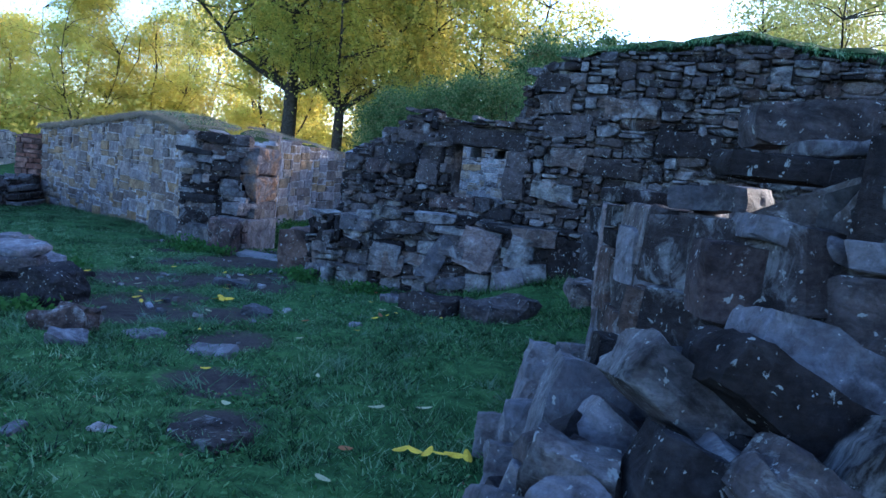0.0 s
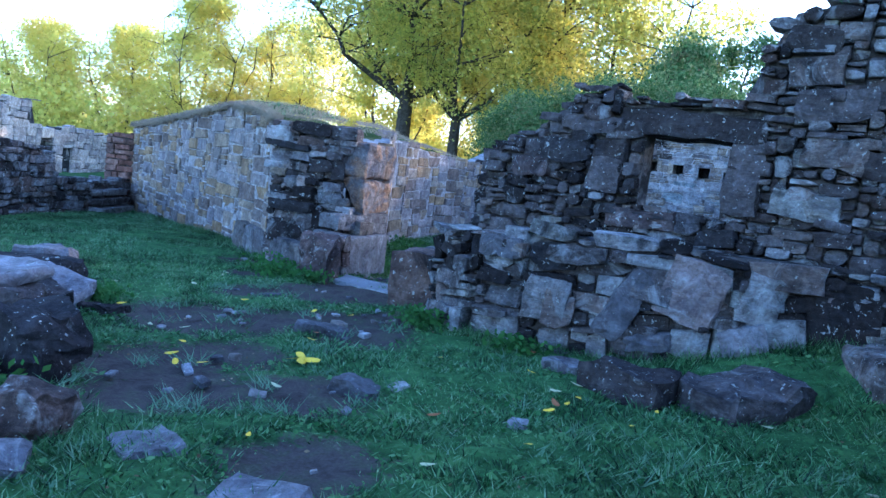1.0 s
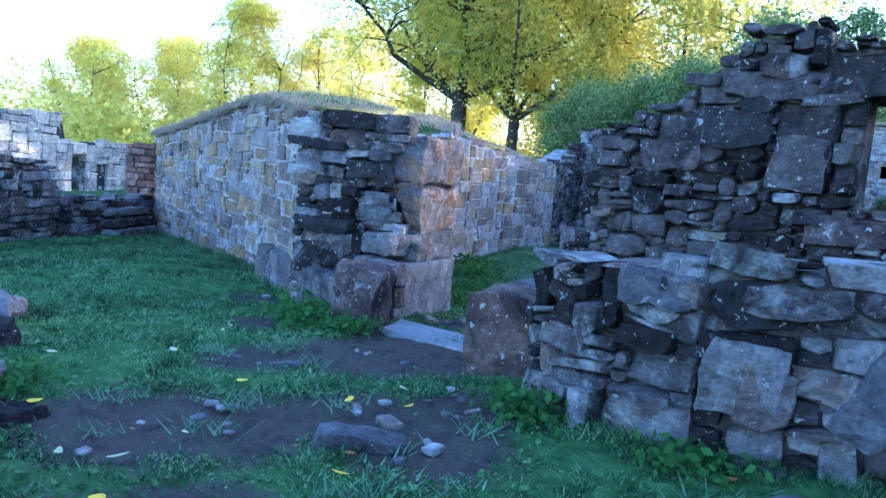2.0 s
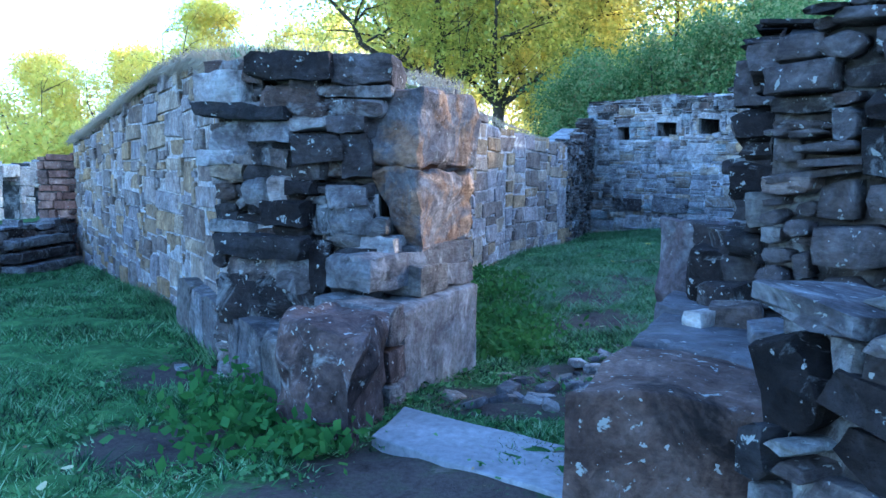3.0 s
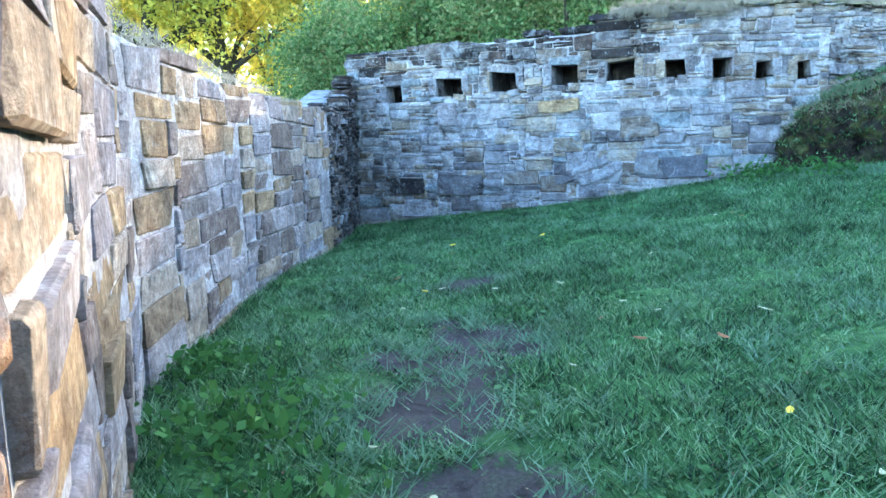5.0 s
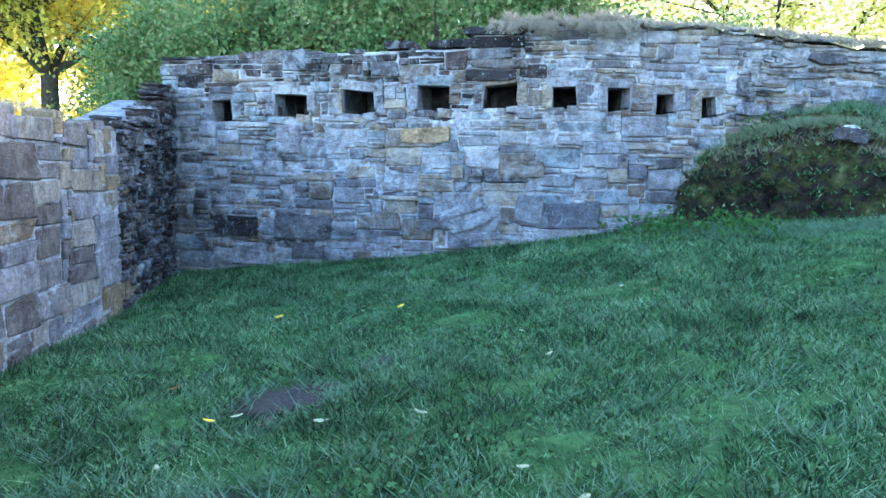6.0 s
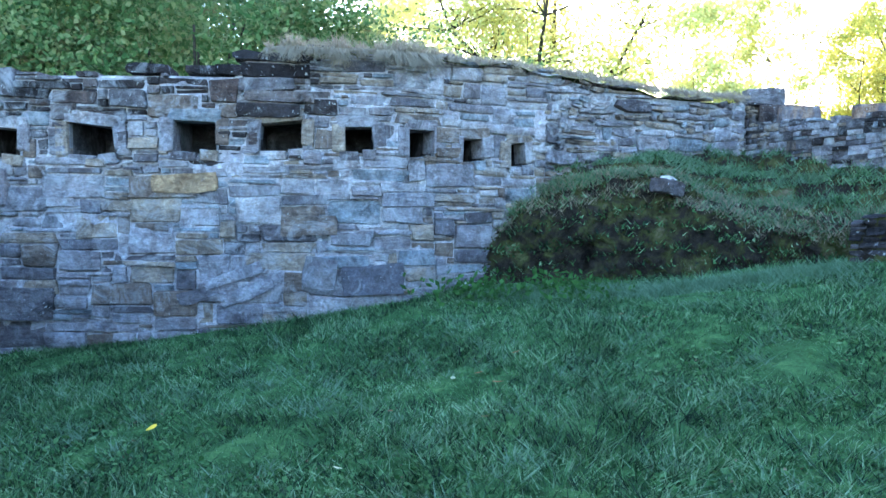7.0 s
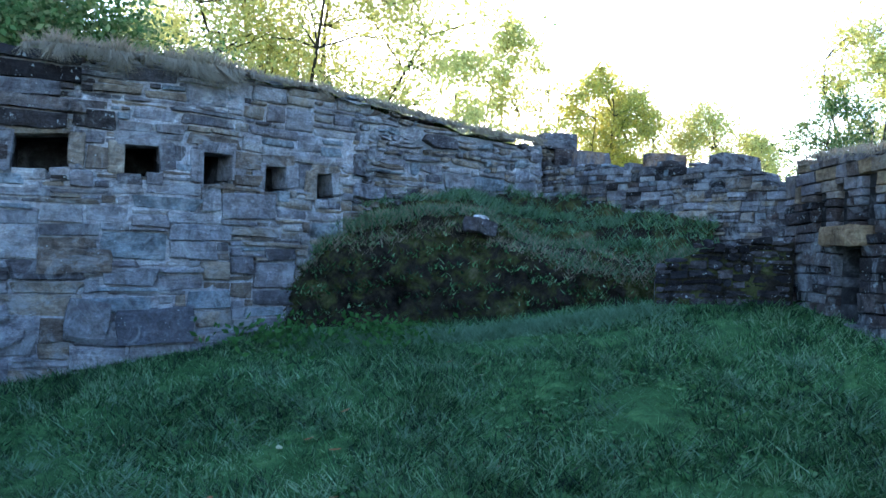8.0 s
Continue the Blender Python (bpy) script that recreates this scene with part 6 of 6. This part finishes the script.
    pick, a = rg.integers(0, len(worn), 60), rg.uniform(0, 6.283, 60)
    cx[:60], cy[:60] = worn[pick, 0] + np.cos(a) * worn[pick, 2] * 1.3, worn[pick, 1] + np.sin(a) * worn[pick, 2] * 1.3
    px, py = np.repeat(cx, per) + rg.normal(0, 0.045, k * per), np.repeat(cy, per) + rg.normal(0, 0.045, k * per)
    r = np.stack([px, py, land(px, py) - 0.005], -1)
    me = grass_blades("grass", r, np.repeat(rg.uniform(0.05, 0.1, k), per) * rg.uniform(0.6, 1.2, k * per), 0.0045, 1.3, blade_pale, rg)
    tagged(new("grass", me), "pale bluish-green grass tufts in the lawn", "grass", kind="stuff")
    # coarse tufts, none on the worn ground
    k, per = 2600, 20
    cx, cy = np.concatenate([rg.uniform(-9.0, -0.9, 1400), rg.uniform(-9.3, -4.0, k - 1400)]), np.concatenate([rg.uniform(1.0, 7.0, 1400), rg.uniform(9.0, 15.5, k - 1400)])
    free = bareness(cx, cy) < 0.35
    cx, cy = cx[free], cy[free]
    px, py = np.repeat(cx, per) + rg.normal(0, 0.03, len(cx) * per), np.repeat(cy, per) + rg.normal(0, 0.03, len(cx) * per)
    r = np.stack([px, py, land(px, py) - 0.005], -1)
    me = grass_blades("grass", r, np.repeat(rg.uniform(0.04, 0.085, len(cx)), per) * rg.uniform(0.6, 1.2, len(px)), 0.0042, 1.1, blade_rough, rg)
    tagged(new("grass", me), "coarse light and dark green tufts of grass", "grass", kind="stuff")
    # taller fringe along the foot of the walls
    for face, a, b, cnt in ((west, 0.2, 9.3, 9000), (yard, 0.3, 7.1, 9000), (north, 0.2, 5.0, 5000), (foot_face, 0.5, 4.0, 5000)):
        us = rg.uniform(a, b, cnt)
        spots = np.array([(lambda q, m, d: (q.x - m.x * d, q.y - m.y * d))(face.place(float(u)), face.inward(float(u)), float(d)) for u, d in zip(us, np.abs(rg.normal(0.02, 0.07, cnt)))])
        r = np.stack([spots[:, 0], spots[:, 1], land(spots[:, 0], spots[:, 1]) - 0.01], -1)
        me = grass_blades("grass", r, (0.05 if face is north else 0.085) * rg.uniform(0.4, 1.5, cnt), 0.0035, 0.7, blade_green, rg)
        tagged(new("grass", me), "longer green grass along the foot of a wall", "grass", kind="stuff")
    # on the bank: sods in drifts along the slope, straw on the brow, tufts in the earth face
    def sods(name, lo, hi, count, height, width, material, label, drift):
        i, j = rg.integers(0, bank.shape[0], count), rg.integers(lo, hi, count)
        r = bank[i, j] + rg.normal(0, 0.02, (count, 3)) * (1, 1, 0.2)
        keep = np.sin(r[:, 2] * 38 + 2.5 * np.sin(r[:, 0] * 3.1) + 2 * np.sin(r[:, 1] * 5.3)) + rg.normal(0, 0.7, count) > drift
        r = r[keep]
        me = grass_blades(name, r, height * rg.uniform(0.4, 1.6, len(r)), width, 1.0, material, rg)
        tagged(new(name, me), label, "grass", kind="stuff")

    sods("grass", 24, 56, 36000, 0.055, 0.004, blade_green, "green grass in drifts on the earth bank", 0.1)
    sods("grass", 22, 56, 44000, 0.06, 0.0045, blade_pale, "pale grass on the slope of the earth bank", 0.3)
    sods("grass", 18, 34, 15000, 0.07, 0.0025, blade_dry, "straw-coloured grass along the bank's brow", 0.0)
    sods("clods", 0, 26, 12000, 0.035, 0.014, soil, "crumbs of earth and dead leaf on the bank's face", 0.2)
    sods("moss", 4, 26, 16000, 0.035, 0.008, blade_green, "moss and small weeds in the earth face", 0.5)
    # low sods and weeds in front of the bank
    k = 9000
    f = rg.uniform(0, 1, k)
    px, py = -5.9 + 2.3 * f + rg.normal(0, 0.12, k), 16.55 - 1.1 * f - np.abs(rg.normal(0, 0.16, k))
    r = np.stack([px, py, land(px, py) - 0.01], -1)
    me = grass_blades("grass", r, 0.07 * rg.uniform(0.4, 1.6, k), 0.006, 1.1, blade_pale, rg)
    tagged(new("grass", me), "pale weeds and grass at the foot of the earth bank", "grass", kind="stuff")


lawn()


# ---- weeds and fallen leaves ----
def leaf_cloud(name, centres, spread, count, size, material, seed, squash=1.0, parent=None):
    """Many small pointed leaves scattered round the centres, in one mesh."""
    rg = np.random.default_rng(seed)
    c = np.asarray(centres, float)
    p = c[rg.integers(0, len(c), count)] + rg.normal(0, 1, (count, 3)) * spread * (1, 1, squash)
    a = rg.normal(0, 1, (count, 3))
    a /= np.linalg.norm(a, axis=1)[:, None]
    b = np.cross(a, rg.normal(0, 1, (count, 3)))
    b /= np.linalg.norm(b, axis=1)[:, None] + 1e-9
    s = (size * rg.uniform(0.6, 1.4, count))[:, None]
    v = np.empty((count, 4, 3))
    v[:, 0], v[:, 1], v[:, 2], v[:, 3] = p - a * s, p + b * s * 0.55, p + a * s, p - b * s * 0.55
    ob = new(name, quick_mesh(name, v.reshape(-1, 3), np.arange(4 * count), 4, material))
    if parent:
        adopt(ob, parent)
    return ob


for i, (x, y, r, k) in enumerate([(-7.05, 8.75, 0.16, 260), (-7.25, 9.1, 0.2, 300), (-7.5, 9.4, 0.2, 260), (-6.85, 6.7, 0.16, 200), (-7.15, 7.0, 0.2, 200), (-6.5, 6.72, 0.09, 90), (-8.0, 10.0, 0.2, 220), (-8.55, 10.6, 0.14, 160), (-4.9, 6.25, 0.12, 140), (-6.5, 4.75, 0.1, 110), (-5.1, 3.4, 0.12, 120), (-5.9, 16.4, 0.25, 260), (-5.3, 16.2, 0.22, 220), (-4.1, 6.25, 0.12, 110)]):
    c = [(x, y, ground_at(x, y) + 0.05)]
    ob = leaf_cloud("weed", c, r * 0.85, k * 2, 0.026, leaf_weed, 300 + i, 0.28)
    tagged(ob, "low leafy green weeds growing at the foot of a wall", "plant", "weeds", "stuff")


def leaf_shape(kind):
    bm = bmesh.new()
    if kind == "maple":
        ring = []
        for i in range(40):
            a = 2 * math.pi * i / 40
            lobe = abs(math.cos(2.5 * a)) ** 1.6
            r = 0.5 * (0.28 + 0.72 * lobe) * (1 + 0.08 * (i % 2))
            ring.append((r * math.sin(a), r * math.cos(a), 0.06 * math.sin(3 * a)))
    else:
        ring = [(0.22 * math.sin(a) * (1 - 0.25 * math.cos(a)), 0.5 * math.cos(a), 0.03 * math.cos(2 * a)) for a in [2 * math.pi * i / 12 for i in range(12)]]
    mid = bm.verts.new((0, 0, 0.03))
    vs = [bm.verts.new(v) for v in ring]
    for a, b in zip(vs, vs[1:] + vs[:1]):
        bm.faces.new((mid, a, b))
    me = bpy.data.meshes.new(kind)
    bm.to_mesh(me)
    bm.free()
    return me


def fallen_tones(name, colour):
    mat = plain_rough(name, [(0.3, tuple(0.7 * c for c in colour)), (0.7, colour)], 30.0, 0.2, 0.004, 0.6)
    return mat


yellow_tone, pale_tone, brown_tone = fallen_tones("yellow_fallen", (0.75, 0.52, 0.05)), fallen_tones("pale_fallen", (0.42, 0.42, 0.24)), fallen_tones("brown_fallen", (0.28, 0.12, 0.05))
shapes = {}
for kind, mat in (("maple", yellow_tone), ("oval", yellow_tone), ("oval", pale_tone), ("oval", brown_tone)):
    me = leaf_shape(kind)
    me.materials.append(mat)
    shapes[kind, mat.name] = me
rng = random.Random(77)
LEAVES = [(-4.62, 4.84, 0.2, "maple"), (-5.55, 4.99, 0.06, "p"), (-5.66, 4.58, 0.06, "p"), (-3.41, 5.72, 0.08, "p"), (-5.25, 4.51, 0.07, "y"), (-4.91, 4.23, 0.07, "y"), (-4.32, 4.37, 0.07, "p"), (-3.97, 6.21, 0.07, "b"),
          (-2.04, 3.25, 0.09, "p"), (-1.84, 3.4, 0.09, "p"), (-1.81, 2.65, 0.08, "b"), (-1.68, 2.31, 0.08, "p"), (-3.28, 5.47, 0.08, "y"), (-3.22, 4.11, 0.07, "p"), (-6.67, 11.72, 0.07, "p"), (-6.16, 11.68, 0.09, "p"), (-6.06, 11.24, 0.07, "p"),
          (-7.3, 12.43, 0.06, "p"), (-6.71, 11.25, 0.07, "b")]
for i in range(6):
    LEAVES.append((-1.62 + 0.055 * i, 2.8 + 0.02 * i, 0.1, "y"))
for i in range(46):
    LEAVES.append((rng.uniform(-7, -1.5), rng.uniform(2.2, 6.2), rng.uniform(0.04, 0.08), rng.choice("ppyyb")))
for i in range(34):
    LEAVES.append((rng.uniform(-8.8, -5.0), rng.uniform(9.0, 15.8), rng.uniform(0.04, 0.07), rng.choice("ppyb")))
for x, y, s, k in LEAVES:
    tone = {"maple": yellow_tone, "y": yellow_tone, "p": pale_tone, "b": brown_tone}[k]
    ob = new("fallen_leaf", shapes["maple" if k == "maple" else "oval", tone.name])
    ob.matrix_world = pose(x, y, ground_at(x, y) + 0.035, rng.uniform(-15, 15), rng.uniform(-15, 15), rng.uniform(0, 360)) @ Matrix.Scale(s, 4)
    tagged(ob, {"maple": "large yellow maple leaf lying on the grass", "y": "small yellow leaf lying on the grass", "p": "small pale leaf lying on the grass", "b": "small brown leaf lying on the grass"}[k], "leaf", "fallen leaves")


# ---- trees ----
def tube(segments, material, name, sides=6):
    verts, faces = [], []
    for p0, p1, r0, r1 in segments:
        d = (p1 - p0).normalized()
        s = d.orthogonal().normalized()
        t = d.cross(s)
        k = len(verts)
        for p, r in ((p0, r0), (p1, r1)):
            for i in range(sides):
                a = 2 * math.pi * i / sides
                verts.append((p + s * math.cos(a) * r + t * math.sin(a) * r)[:])
        for i in range(sides):
            j = (i + 1) % sides
            faces.append((k + i, k + j, k + sides + j, k + sides + i))
    return mesh_object(name, verts, faces, material, True)


def tree(x, y, height, width, girth, material, leaves, size, seed, label, low=0.2, clumps=70, airy=1.0):
    """A tapered trunk that forks into limbs and branches, with leaves in clumps at the branches' ends."""
    rng = random.Random(seed)
    base = Vector((x, y, ground_at(x, y) - 0.2))
    segs, joints = [], []
    fork = base + Vector((rng.uniform(-0.2, 0.2), rng.uniform(-0.2, 0.2), height * low * 0.75 + 0.2))
    segs.append((base, base.lerp(fork, 0.25), girth * 1.35, girth))
    segs.append((base.lerp(fork, 0.25), fork, girth, girth * 0.85))
    turn = rng.uniform(0, 6.28)
    for k in range(5):
        a = turn + k * 1.257 + rng.uniform(-0.3, 0.3)
        reach = 0.1 if k == 0 else rng.uniform(0.28, 0.4)
        end = base + Vector((math.cos(a) * width * reach, math.sin(a) * width * reach, height * (0.92 if k == 0 else rng.uniform(0.6, 0.82))))
        p, r = fork, girth * (0.7 if k == 0 else 0.5)
        for i in range(1, 6):
            f = i / 5
            q = fork.lerp(end, f) + Vector((rng.uniform(-1, 1), rng.uniform(-1, 1), rng.uniform(-0.3, 0.3))) * width * 0.025 + Vector((math.cos(a), math.sin(a), 0)) * width * 0.08 * math.sin(math.pi * f)
            segs.append((p, q, r, r * 0.75))
            joints.append((q, r * 0.75))
            p, r = q, r * 0.75
    hearts, sizes = [], []
    mid_z, half_z = base.z + height * (1 + low) / 2, height * (1 - low) / 2
    for k in range(clumps):
        a, up = rng.uniform(0, 6.283), rng.uniform(-1, 1)
        rim = rng.uniform(0.15, 1.0) ** 0.5 * math.sqrt(1 - up * up * (1.0 if up > 0 else 0.8))
        d = Vector((math.cos(a) * rim, math.sin(a) * rim, up))
        bulge = 0.82 + 0.75 * noise.noise(d * 1.3 + Vector((seed * 1.7, 0, 0)))
        taper = 1.0 - 0.2 * max(0.0, d.z)
        c = Vector((base.x + d.x * width / 2 * bulge * taper, base.y + d.y * width / 2 * bulge * taper, mid_z + d.z * half_z * (0.85 + 0.2 * bulge)))
        hearts.append(c)
        sizes.append(width * 0.062 * rng.uniform(0.5, 1.5) * airy)
        q, r = min(joints, key=lambda j: (j[0] - c).length + (1.5 if j[0].z > c.z else 0))
        bend = q.lerp(c, 0.5) + Vector((rng.uniform(-1, 1), rng.uniform(-1, 1), rng.uniform(0, 1))) * 0.12 * (c - q).length
        segs += [(q, bend, min(r, girth * 0.16), girth * 0.1), (bend, c, girth * 0.1, girth * 0.04)]
        for _ in range(3):
            tip = c + Vector((rng.gauss(0, 1), rng.gauss(0, 1), rng.gauss(0, 0.8))) * sizes[-1]
            segs.append((bend.lerp(c, rng.uniform(0.3, 1)), tip, girth * 0.045, girth * 0.02))
    thing = anchor("tree", base.x, base.y, base.z, label, "tree", "trees round the ruin")
    adopt(tube(segs, bark, "trunk"), thing)
    rg = np.random.default_rng(seed)
    pick = rg.integers(0, clumps, leaves)
    c = np.array([h[:] for h in hearts])[pick] + rg.normal(0, 1, (leaves, 3)) * np.array(sizes)[pick][:, None] * (1, 1, 0.75)
    a = rg.normal(0, 1, (leaves, 3))
    a /= np.linalg.norm(a, axis=1)[:, None]
    b = np.cross(a, rg.normal(0, 1, (leaves, 3)))
    b /= np.linalg.norm(b, axis=1)[:, None] + 1e-9
    s = (size * rg.uniform(0.6, 1.4, leaves))[:, None]
    v = np.empty((leaves, 3, 3))
    v[:, 0], v[:, 1], v[:, 2] = c - a * s, c + a * s * 0.7 + b * s * 0.65, c + a * s * 0.7 - b * s * 0.65
    adopt(new("crown", quick_mesh("crown", v.reshape(-1, 3), np.arange(3 * leaves), 3, material)), thing)
    return thing


TREES = [(-21.7, 26.3, 12.5, 13.0, 0.33, leaf_mixed, 42000, 0.074, 0.4, 150, "tall dark-trunked tree with green and yellow autumn leaves"),
         (-20.0, 27.5, 12.5, 10.5, 0.24, leaf_yellow, 38000, 0.07, 0.34, 150, "slender tree with bright yellow-green leaves"),
         (-15.6, 31.4, 12.5, 10.5, 0.2, leaf_mixed, 72000, 0.085, 0.14, 260, "leafy tree with yellow and green foliage"),
         (-18.8, 30.5, 8.0, 6.0, 0.16, leaf_yellow, 18000, 0.078, 0.06, 60, "golden tree filling in behind the dark trunks"),
         (-25.0, 29.0, 8.2, 6.5, 0.16, leaf_yellow, 22000, 0.078, 0.06, 60, "broad low tree with olive and gold leaves"),
         (-34.7, 26.0, 8.6, 6.5, 0.14, leaf_yellow, 42000, 0.06, 0.08, 130, "slender pale yellow birch-like tree"),
         (-34.0, 30.2, 8.0, 7.0, 0.14, leaf_yellow, 40000, 0.06, 0.06, 120, "golden tree beyond the yard"),
         (-40.0, 25.4, 6.6, 7.5, 0.14, leaf_yellow, 40000, 0.06, 0.05, 120, "olive and gold tree beyond the yard"),
         (-43.1, 22.5, 6.4, 7.5, 0.14, leaf_yellow, 40000, 0.06, 0.05, 120, "pale yellow tree beyond the yard"),
         (-46.0, 16.0, 5.0, 6.0, 0.14, leaf_mixed, 12000, 0.094, 0.05, 50, "olive green tree beyond the yard"),
         (-50.0, 11.0, 5.4, 6.0, 0.14, leaf_yellow, 12000, 0.094, 0.05, 50, "pale yellow tree beyond the yard"),
         (-37.0, 35.7, 9.4, 9.0, 0.14, leaf_yellow, 40000, 0.066, 0.05, 130, "hazy golden tree at the wood's edge"),
         (-30.0, 36.0, 11.0, 9.0, 0.14, leaf_mixed, 28000, 0.094, 0.05, 55, "hazy green and gold tree at the wood's edge"),
         (-24.0, 38.0, 11.5, 10.0, 0.14, leaf_yellow, 30000, 0.094, 0.05, 55, "hazy golden tree at the wood's edge"),
         (-11.3, 30.0, 6.4, 6.0, 0.16, leaf_green, 13000, 0.1, 0.1, 60, "green tree rising behind the shrubs"),
         (-10.2, 25.5, 6.0, 4.0, 0.12, leaf_green, 13000, 0.06, 0.05, 70, "round-topped green bushy tree behind the wall"),
         (-8.4, 26.9, 6.3, 4.2, 0.12, leaf_green, 13000, 0.06, 0.05, 70, "round-topped green bushy tree behind the wall"),
         (-0.2, 36.0, 13.0, 12.0, 0.2, leaf_gold, 80000, 0.068, 0.22, 240, "tall thin-leaved ash with golden foliage"),
         (-4.6, 43.0, 9.5, 6.0, 0.18, leaf_gold, 7000, 0.1, 0.2, 60, "golden tree behind the tall wall"),
         (15.0, 49.3, 13.2, 7.5, 0.16, leaf_gold, 32000, 0.085, 0.08, 140, "slim yellow tree against the bright sky"),
         (20.4, 48.1, 11.4, 7.0, 0.16, leaf_mixed, 30000, 0.085, 0.08, 140, "slim green and gold tree against the bright sky"),
         (23.8, 49.0, 10.6, 7.0, 0.14, leaf_gold, 28000, 0.085, 0.08, 130, "slim yellow tree against the bright sky"),
         (27.6, 47.3, 9.6, 8.0, 0.14, leaf_gold, 22000, 0.085, 0.06, 120, "sparse yellow tree against the bright sky"),
         (31.3, 46.3, 8.0, 7.0, 0.14, leaf_gold, 14000, 0.085, 0.06, 100, "sparse pale tree against the bright sky"),
         (9.5, 46.0, 10.6, 7.0, 0.14, leaf_gold, 16000, 0.1, 0.1, 45, "small yellow tree beyond the wall"),
         (18.3, 30.5, 6.4, 4.6, 0.12, leaf_green, 16000, 0.06, 0.08, 110, "low green bushy tree beyond the far wall"),
         (22.4, 31.8, 13.0, 6.5, 0.2, leaf_gold, 14000, 0.09, 0.25, 65, "golden-leaved tree beyond the far wall")]
for i, (x, y, tall, wide, girth, mat, count, size, low, clumps, label) in enumerate(TREES):
    tree(x, y, tall, wide, girth, mat, count, size, 401 + i, label, low, clumps, 1.0 if i < 15 else 1.15)

# undergrowth at the edge of the wood
rg = np.random.default_rng(61)
spots = []
for i in range(300):
    az, far = radians(rg.uniform(12, 72)), rg.uniform(33, 52)
    spots.append((-4 - math.sin(az) * far, 4 + math.cos(az) * far, rg.uniform(0.2, 2.6) * rg.uniform(0.4, 1)))
tagged(leaf_cloud("undergrowth", spots, 0.8, 40000, 0.11, leaf_yellow, 62), "far green and gold undergrowth at the wood's edge", "undergrowth", kind="stuff")


# ---- shrubs behind the north wall ----
for i, (x, y, top, wide) in enumerate([(-12.9, 20.2, 3.0, 0.8), (-12.0, 20.0, 3.4, 0.9), (-10.8, 19.8, 3.7, 1.0), (-9.6, 19.6, 3.8, 1.0), (-8.5, 19.6, 3.8, 1.0), (-7.5, 19.8, 3.7, 0.9), (-6.7, 20.2, 3.3, 0.7), (-4.9, 21.5, 3.1, 0.5)]):
    rg = np.random.default_rng(500 + i)
    g = ground_at(x, y)
    thing = anchor("shrub", x, y, g, "dense green shrub growing behind the wall", "shrub", "shrubs behind the wall")
    for k in range(7):
        a = rg.uniform(0, 6.28)
        adopt(tube([(Vector((x, y, g - 0.1)), Vector((x + math.cos(a) * wide * 0.6, y + math.sin(a) * wide * 0.5, g + (top - g) * rg.uniform(0.5, 0.85))), 0.04, 0.015)], bark, "stem", 5), thing)
    cs = [(x + rg.normal(0, wide * 0.55), y + rg.normal(0, wide * 0.4), g + (top - g) * rg.uniform(0.35, 0.97)) for _ in range(60)]
    adopt(leaf_cloud("foliage", cs, 0.2, 16000, 0.036, leaf_green, 520 + i), thing)
